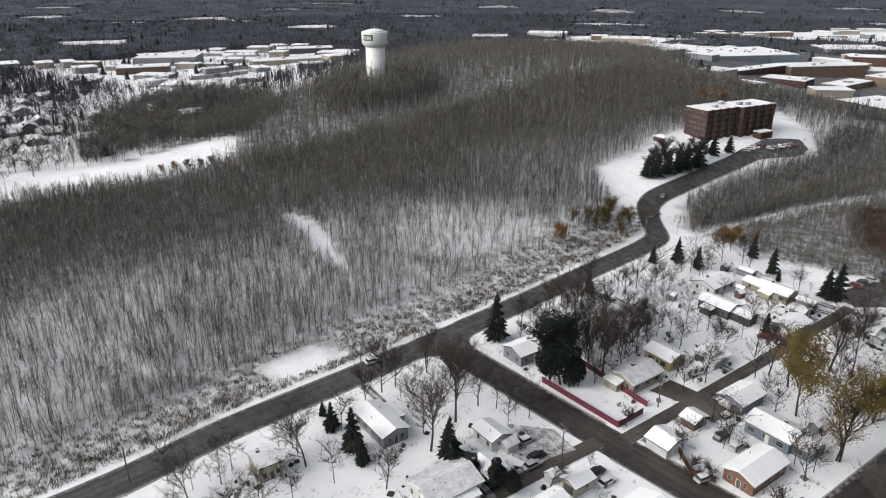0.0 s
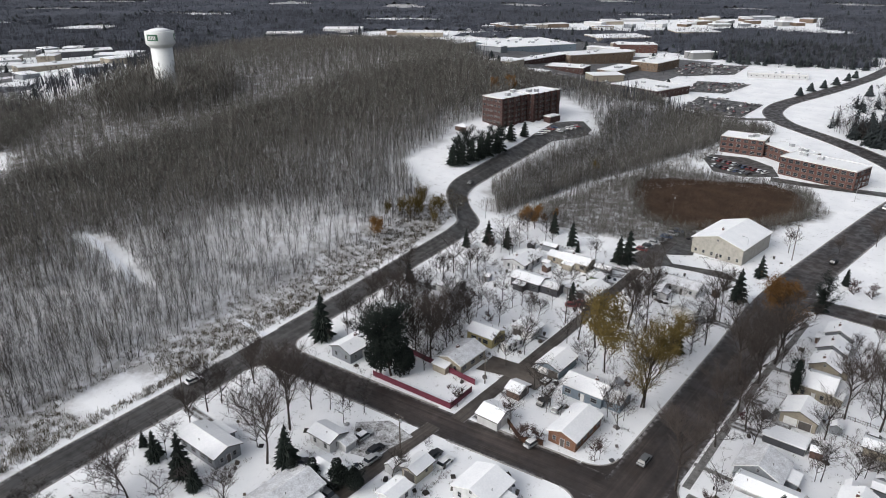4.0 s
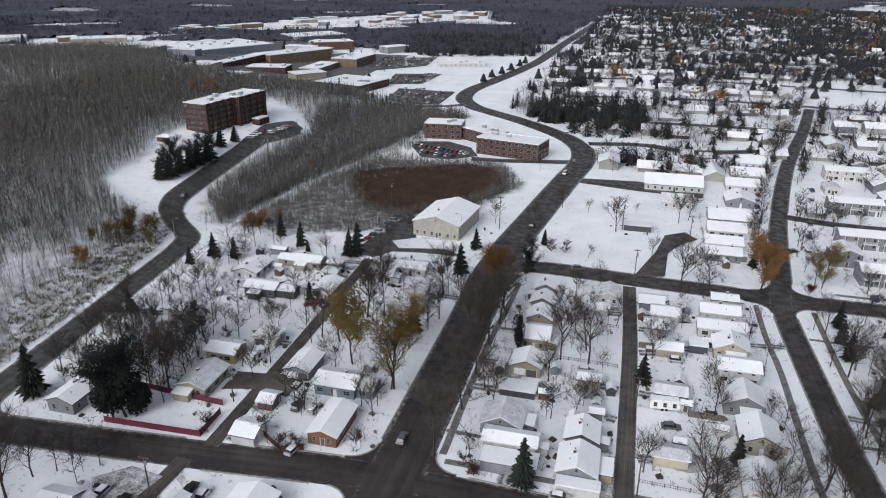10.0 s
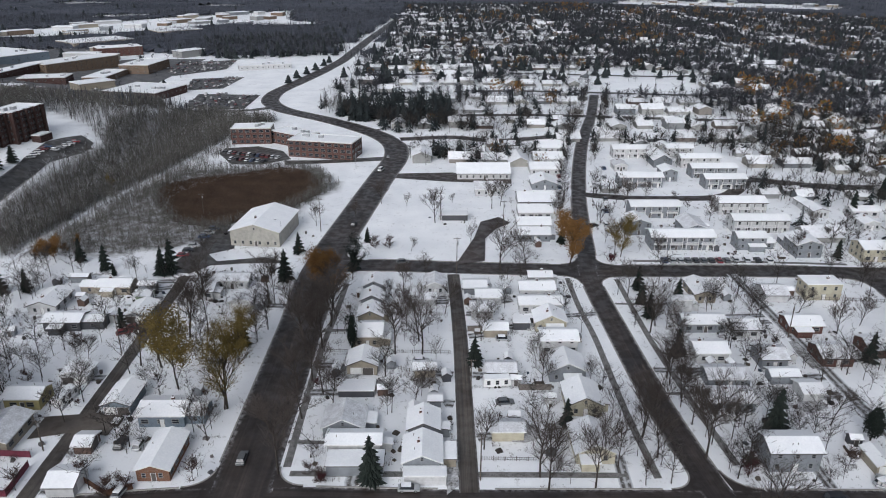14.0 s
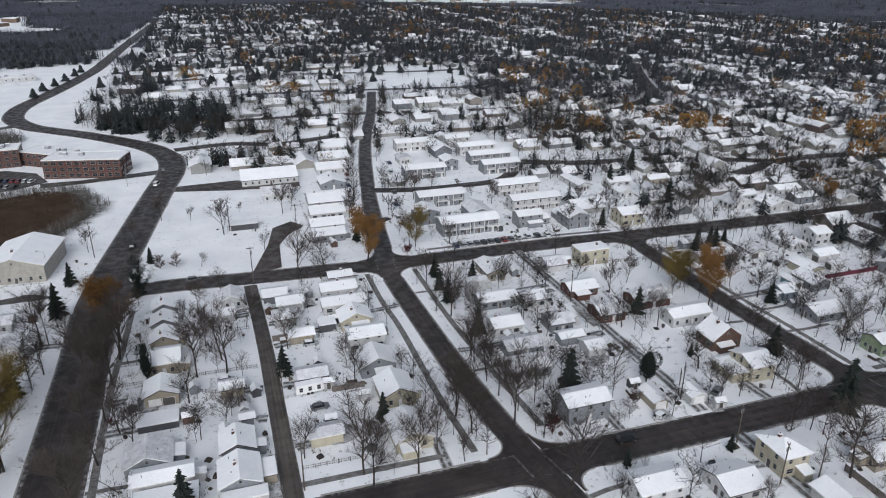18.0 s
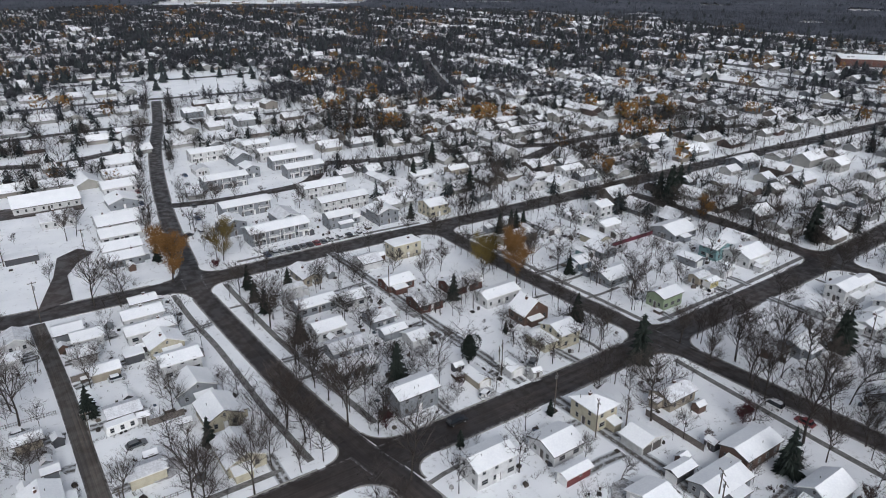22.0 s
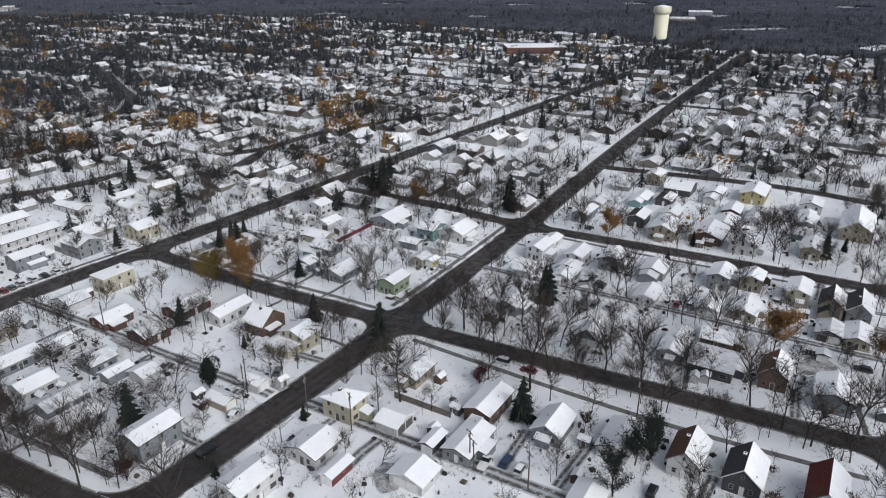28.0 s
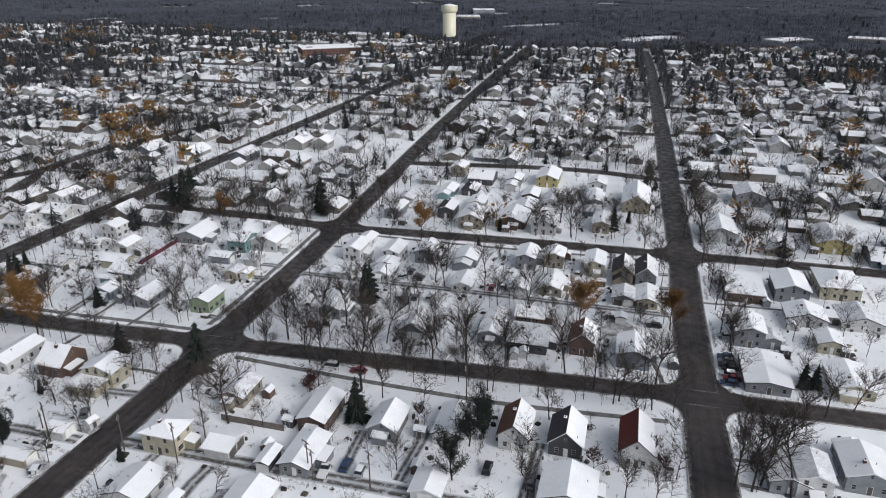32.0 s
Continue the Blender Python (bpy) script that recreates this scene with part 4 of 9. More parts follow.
def fine_tree(seed):
    """A leafless tree of height 1 with limbs, boughs and forked twigs, for trees too many to tell apart."""
    r = random.Random(seed)

    def fill(bm):
        def sliver(a, b, w):
            v = (b - a).cross(Vector((r.uniform(-1, 1), r.uniform(-1, 1), 0.3))).normalized() * w
            bm.faces.new([bm.verts.new(a - v), bm.verts.new(a + v), bm.verts.new(b)])

        bend = Vector((r.uniform(-0.05, 0.05), r.uniform(-0.05, 0.05), 0.85))
        for w in (Vector((0.011, 0, 0)), Vector((0, 0.011, 0))):
            bm.faces.new([bm.verts.new(-w), bm.verts.new(w), bm.verts.new(bend)])
        for k in range(13):
            t = k * 2.4 + r.uniform(-0.4, 0.4)
            a = bend * r.uniform(0.22, 0.8)
            out = Vector((math.cos(t), math.sin(t), 0))
            b = a + out * r.uniform(0.14, 0.36) + Vector((0, 0, r.uniform(0.2, 0.42)))
            sliver(a, b, 0.0065)
            for j in range(6):
                f = r.uniform(0.2, 0.95)
                c = a.lerp(b, f)
                e = c + out * 0.05 + Vector((r.uniform(-0.16, 0.16), r.uniform(-0.16, 0.16), r.uniform(0.02, 0.2)))
                sliver(c, e, 0.0042)
                for i in range(3):
                    g = c.lerp(e, r.uniform(0.25, 1.0))
                    sliver(g, g + Vector((r.uniform(-0.08, 0.08), r.uniform(-0.08, 0.08), r.uniform(0.0, 0.09))), 0.0038)

    return template(fill)


FINE_T = [fine_tree(160 + s) for s in range(5)]
MID_BARE_T = [mid_tree(60 + s) for s in range(4)]

def wood_clump(seed):
    """A patch of far leafless wood of height 1: upright slivers of several crowns."""
    r = random.Random(seed)

    def fill(bm):
        for k in range(12):
            x, y = r.uniform(-0.5, 0.5), r.uniform(-0.5, 0.5)
            t = r.uniform(0, 3.14)
            w = Vector((math.cos(t), math.sin(t), 0)) * r.uniform(0.010, 0.022)
            top = Vector((x + r.uniform(-0.08, 0.08), y + r.uniform(-0.08, 0.08), r.uniform(0.65, 1.0)))
            base = Vector((x, y, r.uniform(0.0, 0.15)))
            m = base.lerp(top, 0.6)
            bm.faces.new([bm.verts.new(base - w * 1.3), bm.verts.new(base + w * 1.3), bm.verts.new(top)])

    return template(fill)


def mid_pine(seed):
    """A spruce of height 1 for the middle distance: tiers of drooping, uneven sprays."""
    r = random.Random(seed)

    def fill(bm):
        for k in range(9):
            f = k / 8.5
            z, reach = 0.1 + 0.86 * f, 0.3 * (1 - f) ** 0.8 + 0.02
            n = 7 if k < 5 else 5
            for j in range(n):
                t = 6.283 * (j + r.uniform(-0.3, 0.3)) / n + k
                out = Vector((math.cos(t), math.sin(t), 0)) * reach * r.uniform(0.55, 1.25)
                side = Vector((-out.y, out.x, 0)) * r.uniform(0.3, 0.5)
                a = Vector((0, 0, z + 0.07))
                e = out + Vector((0, 0, z - reach * r.uniform(0.15, 0.45)))
                bm.faces.new([bm.verts.new(a), bm.verts.new(e + side * 0.6 - out * 0.25), bm.verts.new(e), bm.verts.new(e - side * 0.6 - out * 0.25)])

    return template(fill)


WOOD_T = [wood_clump(80 + s) for s in range(4)]
MID_PINE_T = [mid_pine(90 + s) for s in range(4)]
POLES = [pole_tree(s, (17, 13, 20, 15, 18, 22)[s], (0.2, 0.35, 0.12, 0.28, 0.2, 0.1)[s], (0.27, 0.2, 0.36, 0.25, 0.3, 0.4)[s]) for s in range(6)]
FAR_BARE_T = [far_tree(40 + s) for s in range(3)]
FAR_PINE_T = [clump(s, "pine") for s in range(3)]
FAR_LEAF_T = [clump(s, "leaf") for s in range(3)]

# the wood on the hill
nrng = np.random.default_rng(5)
n = 170000
fx = np.concatenate([nrng.uniform(-760, 20, 130000), nrng.uniform(-340, -140, 40000)])
fy = np.concatenate([nrng.uniform(-250, 760, 130000), nrng.uniform(-60, 420, 40000)])
keep = wooded(fx, fy)
thin = 0.5 + 0.5 * np.sin(fx * 0.031 + 1.3 * np.sin(fy * 0.017)) * np.sin(fy * 0.027)
keep &= nrng.random(n) < np.clip(0.17 + 0.5 * thin + 0.75 * ramp_up((-fx - 210) / 80) - 0.5 * np.exp(-((fx + 268) / 22) ** 2 - ((fy - 205) / 45) ** 2), 0, 1)
fx, fy = fx[keep], fy[keep]
tall = nrng.uniform(5.5, 10, len(fx)) * np.where(fx > -150, 0.6, np.where(hz(fx, fy) > 6, 1.15, 0.95))
tall *= np.where(np.hypot(fx + 404, fy - 235) < 42, 2.0, 1.0)
rows = np.stack([fx, fy, hz(fx, fy), nrng.uniform(0, 6.28, len(fx)), tall * 1.2, tall, nrng.integers(0, 6, len(fx))], 1)
rows[:, 5] *= nrng.choice((0.55, 0.8, 1.0, 1.0, 1.12), len(rows))
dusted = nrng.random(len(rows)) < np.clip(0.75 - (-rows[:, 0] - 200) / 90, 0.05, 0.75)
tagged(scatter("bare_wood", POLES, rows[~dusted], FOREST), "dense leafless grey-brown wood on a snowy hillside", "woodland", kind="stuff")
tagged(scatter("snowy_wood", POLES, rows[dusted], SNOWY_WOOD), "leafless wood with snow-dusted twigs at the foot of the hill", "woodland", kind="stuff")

# undergrowth in the thick belts of the wood
n = 60000
ux, uy = nrng.uniform(-560, -150, n), nrng.uniform(-200, 560, n)
belt = np.sin(ux * 0.045 + 2.1 * np.sin(uy * 0.021)) * np.sin(uy * 0.034 + 1.1 * np.sin(ux * 0.027))
keep = wooded(ux, uy) & (nrng.random(n) < np.clip(belt * 1.3 - 0.15, 0.03, 0.9))
ux, uy = ux[keep], uy[keep]
low = nrng.uniform(1.6, 3.8, len(ux))
rows = np.stack([ux, uy, hz(ux, uy), nrng.uniform(0, 6.28, len(ux)), low * 3.2, low, nrng.integers(0, 6, len(ux))], 1)
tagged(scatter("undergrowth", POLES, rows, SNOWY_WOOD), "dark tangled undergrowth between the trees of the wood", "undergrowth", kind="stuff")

# brush between the meadow, the far suburb and the wood, and behind the flats
for zone, count, low, high in ((BRUSH_A, 7500, 3.5, 9.0), (BRUSH_B, 1800, 2.0, 5.5), (BRUSH_C, 4500, 3.5, 7.5)):
    zx, zy = [q[0] for q in zone], [q[1] for q in zone]
    ux, uy = nrng.uniform(min(zx), max(zx), count * 3), nrng.uniform(min(zy), max(zy), count * 3)
    keep = inside(ux, uy, zone) & ~inside(ux, uy, LAWN) & (near_line(ux, uy, WOOD_ROAD) > 9) & (near_line(ux, uy, MAIN) > 12)
    ux, uy = ux[keep][:count], uy[keep][:count]
    ux, uy = ux + nrng.normal(0, 7, len(ux)), uy + nrng.normal(0, 7, len(ux))
    tall = nrng.uniform(low, high, len(ux))
    rows = np.stack([ux, uy, hz(ux, uy), nrng.uniform(0, 6.28, len(ux)), tall * 2.0, tall, nrng.integers(0, 6, len(ux))], 1)
    tagged(scatter("brush", POLES, rows, FOREST), "dark leafless brush and young trees beside snowy clearings", "brush", kind="stuff")


# ---- houses ----
def window_mesh(w, h):
    """Frame, mullion and recessed panes as one connected piece."""
    bm = bmesh.new()
    f = 0.065
    xs = (-w / 2, -w / 2 + f, w / 2 - f, w / 2)
    zs = (-h / 2, -h / 2 + f, -0.035, 0.035, h / 2 - f, h / 2)
    grid = {}

    def at(i, k, y):
        if (i, k, y) not in grid:
            grid[i, k, y] = bm.verts.new((xs[i], y, zs[k]))
        return grid[i, k, y]

    front, back = -0.07, -0.015
    for i in range(3):
        for k in range(5):
            pane = i == 1 and k in (1, 3)
            y = back if pane else front
            q = [(i, k), (i + 1, k), (i + 1, k + 1), (i, k + 1)]
            bm.faces.new([at(a, b, y) for a, b in q]).material_index = 1 if pane else 0
            if pane:
                for (a, b), (c, d) in zip(q, q[1:] + q[:1]):
                    bm.faces.new((at(a, b, front), at(c, d, front), at(c, d, back), at(a, b, back)))
    rim = [(0, 0), (3, 0), (3, 5), (0, 5)]
    ends = [at(a, b, 0.02) for a, b in rim]
    for j in range(4):
        a, b = rim[j]
        c, d = rim[(j + 1) % 4]
        bm.faces.new((at(c, d, front), at(a, b, front), ends[j], ends[(j + 1) % 4]))
    bmesh.ops.recalc_face_normals(bm, faces=bm.faces[:])
    me = bpy.data.meshes.new("window")
    bm.to_mesh(me)
    bm.free()
    me.materials.append(FRAME)
    me.materials.append(GLASS)
    return me


def door_mesh(w, h, panels):
    """A leaf with raised panels and a surround, as one connected piece."""
    bm = bmesh.new()
    xs = (-w / 2 - 0.1, -w / 2, -w / 2 + 0.12, w / 2 - 0.12, w / 2, w / 2 + 0.1)
    zs = [0.0]
    for k in range(panels):
        zs += [h * (k + 0.12) / panels, h * (k + 0.88) / panels]
    zs += [h, h + 0.1]
    grid = {}

    def at(i, k):
        if (i, k) not in grid:
            raised = i in (2, 3) and 0 < k < len(zs) - 2
            y = -0.075 if raised else -0.05 if 0 < i < 5 and k < len(zs) - 1 else -0.09
            grid[i, k] = bm.verts.new((xs[i], y, zs[k]))
        return grid[i, k]

    for i in range(5):
        for k in range(len(zs) - 1):
            f = bm.faces.new((at(i, k), at(i + 1, k), at(i + 1, k + 1), at(i, k + 1)))
            f.material_index = 1 if i in (0, 4) or k == len(zs) - 2 else 0
    top = len(zs) - 1
    edge = [at(0, k) for k in range(top + 1)] + [at(i, top) for i in range(1, 6)] + [at(5, k) for k in range(top - 1, -1, -1)]
    back = [bm.verts.new((v.co.x, 0.02, v.co.z)) for v in edge]
    for j in range(len(edge) - 1):
        bm.faces.new((edge[j], edge[j + 1], back[j + 1], back[j]))
    me = bpy.data.meshes.new("door")
    bm.to_mesh(me)
    bm.free()
    return me


def slot_mesh(me, *mats):
    me = me.copy()
    for m in mats:
        me.materials.append(m)
    return me


WINDOW, WIDE_WINDOW, SMALL_WINDOW, BAND_WINDOW = window_mesh(0.9, 1.2), window_mesh(1.7, 1.2), window_mesh(0.65, 0.8), window_mesh(2.3, 1.7)
DOOR = slot_mesh(door_mesh(0.95, 2.05, 2), TRIM_DARK, FASCIA)
DOOR_WHITE = slot_mesh(door_mesh(0.95, 2.05, 2), FASCIA, TRIM_DARK)
GARAGE_WHITE = slot_mesh(door_mesh(2.7, 2.1, 4), FASCIA, FASCIA)
GARAGE_DARK = slot_mesh(door_mesh(2.7, 2.1, 4), TRIM_DARK, FASCIA)
bm = bmesh.new()
tube(bm, [((0, 0, -0.4), 0.07), ((0, 0, 0.55), 0.07)], 6)
tube(bm, [((0, 0, 0.55), 0.12), ((0, 0, 0.66), 0.05)], 6)
VENT = bpy.data.meshes.new("vent_pipe")
bm.to_mesh(VENT)
bm.free()
VENT.materials.append(TRIM_DARK)
bm = bmesh.new()
box(bm, -0.35, 0.35, -0.3, 0.3, -1.2, 0.85, 0)
box(bm, -0.42, 0.42, -0.37, 0.37, 0.85, 1.0, 1)
box(bm, -0.15, 0.15, -0.12, 0.12, 1.0, 1.15, 0)
CHIMNEY = bpy.data.meshes.new("chimney")
bm.to_mesh(CHIMNEY)
bm.free()
CHIMNEY.materials.append(BRICK_RED)
CHIMNEY.materials.append(SNOW)

PLACED = []
COLOURS = {"white_siding": "white-sided", "cream_siding": "cream-sided", "tan_siding": "tan-sided", "grey_siding": "grey-sided", "blue_grey_siding": "blue-grey-sided",
           "dark_siding": "charcoal-sided", "pale_green_siding": "pale green", "teal_siding": "teal-painted", "yellow_siding": "yellow-sided", "barn_red_siding": "dark red",
           "brown_siding": "dark brown", "dark_red_brick": "dark brick", "red_brick": "red-brick", "tan_brick": "tan-brick"}
hrng = random.Random(77)


def gable_walls(L, W, eave, rise):
    bm = bmesh.new()
    a, b = L / 2, W / 2
    v = [bm.verts.new(p) for p in ((-a, -b, -0.3), (a, -b, -0.3), (a, b, -0.3), (-a, b, -0.3), (-a, -b, eave), (a, -b, eave), (a, b, eave), (-a, b, eave), (-a, 0, eave + rise), (a, 0, eave + rise))]
    for q in ((0, 1, 5, 4), (1, 2, 6, 9, 5), (2, 3, 7, 6), (3, 0, 4, 8, 7), (3, 2, 1, 0), (4, 5, 9, 8), (6, 7, 8, 9)):
        bm.faces.new([v[i] for i in q])
    return bm


def gable_roof(L, W, eave, rise, over=0.5, thick=0.26):
    """Two sloping slabs with an overhang: snow above (slot 0), boards at the edges and below (slot 1)."""
    bm = bmesh.new()
    a = L / 2 + over
    slope = rise / (W / 2)
    e = W / 2 + over
    ze = eave - over * slope
    zr = eave + rise
    sag = hrng.uniform(-0.03, 0.03)
    for s in (-1, 1):
        lo = [bm.verts.new(p) for p in ((-a, s * e, ze), (a, s * e, ze), (a, 0, zr), (-a, 0, zr))]
        hi = [bm.verts.new((p.co.x, p.co.y * 1.0, p.co.z + thick + (sag if i > 1 else 0))) for i, p in enumerate(lo)]
        order = (0, 1, 2, 3) if s < 0 else (3, 2, 1, 0)
        bm.faces.new([hi[i] for i in order]).material_index = 0
        bm.faces.new([lo[i] for i in order[::-1]]).material_index = 1
        for i in ((0, 1), (1, 2), (3, 0)):
            q = (lo[i[0]], lo[i[1]], hi[i[1]], hi[i[0]])
            bm.faces.new(q if s < 0 else q[::-1]).material_index = 1
    return bm


def hip_roof(L, W, eave, rise, over=0.5, thick=0.26):
    bm = bmesh.new()
    a, e = L / 2 + over, W / 2 + over
    k = max(a - e, 0.3)
    base = [(-a, -e), (a, -e), (a, e), (-a, e)]
    lo = [bm.verts.new((x, y, eave - 0.15)) for x, y in base]
    hi = [bm.verts.new((x, y, eave - 0.15 + thick)) for x, y in base]
    r = [bm.verts.new((-k, 0, eave + rise + thick)), bm.verts.new((k, 0, eave + rise + thick))]
    bm.faces.new(lo[::-1]).material_index = 1
    for i in range(4):
        bm.faces.new((lo[i], lo[(i + 1) % 4], hi[(i + 1) % 4], hi[i])).material_index = 1
    for q in ((hi[0], hi[1], r[1], r[0]), (hi[1], hi[2], r[1]), (hi[2], hi[3], r[0], r[1]), (hi[3], hi[0], r[0])):
        bm.faces.new(q).material_index = 0
    return bm


def flat_roof(L, W, eave, over=0.3, thick=0.3):
    bm = bmesh.new()
    a, e = L / 2 + over, W / 2 + over
    box(bm, -a, a, -e, e, eave, eave + thick * 0.5, 1)
    box(bm, -a + 0.08, a - 0.08, -e + 0.08, e - 0.08, eave + thick * 0.5, eave + thick, 0)
    return bm


def on_walls(ob, L, W, z, me_long, me_short, gap, name="window", doors=True, skip=()):
    """Windows spaced along all four walls at one height."""
    for side, (ln, off, turn) in enumerate(((L, W / 2, 0), (W, L / 2, 90), (L, W / 2, 180), (W, L / 2, 270))):
        if side in skip:
            continue
        n = max(1, round(ln / gap))
        me = me_long if side % 2 == 0 else me_short
        for k in range(n):
            u = (k + 0.5) / n * ln - ln / 2 + hrng.uniform(-0.25, 0.25)
            put(name, me, ob, pose(0, 0, 0, 0, 0, turn) @ pose(u, -off, z))


def facing(x, y, turn):
    """Which of a thing's four sides looks most towards the middle of the plan."""
    a = (math.degrees(math.atan2(-y, -x)) - turn + 90) % 360
    return round(a / 90) % 4


def house(x, y, lx, ly, eave, ridge, wall, top=None, turn=0.0, pitch=0.35, label="", chimney=None, plain_garage=False, doors=1, porch=None, blind=False):
    """A detached house or garage: walls, roof, windows, door, chimney or vents."""
    if ridge == "y":
        L, W, rot = ly, lx, 90.0 + turn
    else:
        L, W, rot = lx, ly, turn
    L, W = max(L - 0.7, 2.0), max(W - 0.7, 2.0)
    wing = 0.0
    if L > 13.5 and W < 9.5 and ridge in "xy" and not blind and "flats" not in label:
        wing = L - 10.5
        L = 10.5
    PLACED.append((x, y, max(lx, ly) / 2))
    z = float(hz(x, y))
    colour = COLOURS.get(wall.name, "pale")
    storeys = 2 if eave >= 4.4 else 1
    small = L * W < 62 and eave < 3
    kind = "garage" if plain_garage or small else "house"
    ob = empty(kind, x, y, z, rot)
    if not label:
        if kind == "garage":
            label = f"{colour} garage with snow-covered {'flat' if ridge == 'flat' else 'gable'} roof"
        else:
            how = {"hip": "hipped", "flat": "flat"}.get(ridge, "gable")
            label = f"{colour} {'two-storey' if storeys == 2 else 'single-storey'} house with snow-covered {how} roof"
    tagged(ob, label, kind)
    rise = W / 2 * pitch
    roof_mats = [top or hrng.choice((SNOW, SNOW, SNOW, SNOW, SNOW, SNOW_THIN)), hrng.choice((FASCIA, FASCIA, TRIM_DARK))]
    if ridge == "flat":
        bm = bmesh.new()
        box(bm, -L / 2, L / 2, -W / 2, W / 2, -0.3, eave)
        part("wall", bm, wall, ob)
        part("roof", flat_roof(L, W, eave), roof_mats, ob)
        rise = 0.0
    elif ridge == "hip":
        bm = bmesh.new()
        box(bm, -L / 2, L / 2, -W / 2, W / 2, -0.3, eave)
        part("wall", bm, wall, ob)
        part("roof", hip_roof(L, W, eave, rise), roof_mats, ob)
    else:
        part("wall", gable_walls(L, W, eave, rise), wall, ob)
        bm = gable_roof(L, W, eave, rise)
        if top in (SHINGLE, SHINGLE_RED, SLATE):
            # snow has slid off one slope only
            roof_mats.append(SNOW)
            for f in bm.faces:
                if f.material_index == 0 and f.calc_center_median().y < 0:
                    f.material_index = 2
        part("roof", bm, roof_mats, ob)
    if wing:
        end = 1 if (int(abs(x) * 10) + int(abs(y) * 10)) % 2 else -1
        ww, we = W * 0.8, min(eave, 2.5)
        annex = part("wing", gable_walls(wing, ww, we, ww / 2 * pitch), wall, ob)
        annex.matrix_basis = pose(end * (L / 2 + wing / 2 - 0.02), W * 0.06, 0)
        part("wing_roof", gable_roof(wing, ww, we, ww / 2 * pitch, 0.3), roof_mats[:2], annex)
        put("window", WINDOW, annex, pose(0, -ww / 2, 1.4))
        put("window", WINDOW, annex, pose(0, 0, 0, 0, 0, 180) @ pose(0, -ww / 2, 1.4))
    face = facing(x, y, rot)
    sides = ((L, W / 2, 0), (W, L / 2, 90), (L, W / 2, 180), (W, L / 2, 270))
    if kind == "garage":
        side = face if face % 2 else (face + 1) % 4
        ln, off, a = sides[side]
        n = 2 if ln > 6.4 else 1
        for k in range(n):
            put("garage_door", hrng.choice((GARAGE_WHITE, GARAGE_WHITE, GARAGE_DARK)), ob, pose(0, 0, 0, 0, 0, a) @ pose((k - (n - 1) / 2) * 3.1, -off, 0.02))
        if math.hypot(x, y) < 190:
            ln, off, a = sides[(side + 1) % 4]
            put("window", SMALL_WINDOW, ob, pose(0, 0, 0, 0, 0, a) @ pose(0.6, -off, 1.5))
        return ob
    if L * W > 18:
        back = ()
        if math.hypot(x, y) > 165:
            away = math.degrees(math.atan2(y, x)) - rot
            back = [s for s in range(4) if math.cos(radians(away - (s * 90 - 90))) > 0.15]
        if blind:
            back = (0, 2)
            storeys = 1
        on_walls(ob, L, W, 1.55, hrng.choice((WINDOW, WIDE_WINDOW)), WINDOW, 3.4, skip=back)
        if storeys == 2:
            on_walls(ob, L, W, 4.1, WINDOW, WINDOW, 3.4, skip=back)
        if rise > 1.5 and ridge in "xy":
            for s in (1, 3):
                ln, off, a = sides[s]
                put("window", SMALL_WINDOW, ob, pose(0, 0, 0, 0, 0, a) @ pose(0, -off, eave + rise * 0.38))
        ln, off, a = sides[face]
        for k in range(doors):
            put("door", hrng.choice((DOOR, DOOR_WHITE)), ob, pose(0, 0, 0, 0, 0, a) @ pose(ln * 0.02 + (k - (doors - 1) / 2) * ln / max(doors, 1), -off - 0.01, 0.05))
        if porch is None and kind == "house" and ridge != "flat" and hrng.random() < 0.45 and math.hypot(x, y) < 300:
            a_ln, a_off, a_turn = sides[hrng.choice((face, (face + 1) % 4))]
            pw, pd = a_ln * hrng.uniform(0.3, 0.55), hrng.uniform(1.6, 2.6)
            bm = bmesh.new()
            box(bm, -pw / 2, pw / 2, -pd, 0.05, -0.2, 2.1)
            pr = part("porch", bm, wall, ob)
            pr.matrix_basis = pose(0, 0, 0, 0, 0, a_turn) @ pose(a_ln * hrng.uniform(-0.2, 0.2), -a_off, 0)
            bm = bmesh.new()
            q = [(-pw / 2 - 0.3, -pd - 0.3, 2.05), (pw / 2 + 0.3, -pd - 0.3, 2.05), (pw / 2 + 0.3, -0.02, 2.5), (-pw / 2 - 0.3, -0.02, 2.5)]
            lo, hi = [bm.verts.new(v) for v in q], [bm.verts.new((v[0], v[1], v[2] + 0.24)) for v in q]
            bm.faces.new(hi).material_index = 0
            bm.faces.new(lo[::-1]).material_index = 1
            for i in range(4):
                bm.faces.new((lo[i], lo[(i + 1) % 4], hi[(i + 1) % 4], hi[i])).material_index = 1
            part("porch_roof", bm, [SNOW, roof_mats[1]], pr)
        if chimney if chimney is not None else hrng.random() < 0.5:
            put("chimney", CHIMNEY, ob, pose(L * hrng.uniform(-0.3, 0.3), W * 0.1, eave + rise * 0.85))
        for _ in range(hrng.choice((1, 1, 2)) if math.hypot(x, y) < 230 else 0):
            v = hrng.uniform(0.12, 0.38) * hrng.choice((-1, 1))
            put("vent_pipe", VENT, ob, pose(L * hrng.uniform(-0.4, 0.4), W * v, eave + rise * (1 - 2 * abs(v)) + 0.1))
    return ob


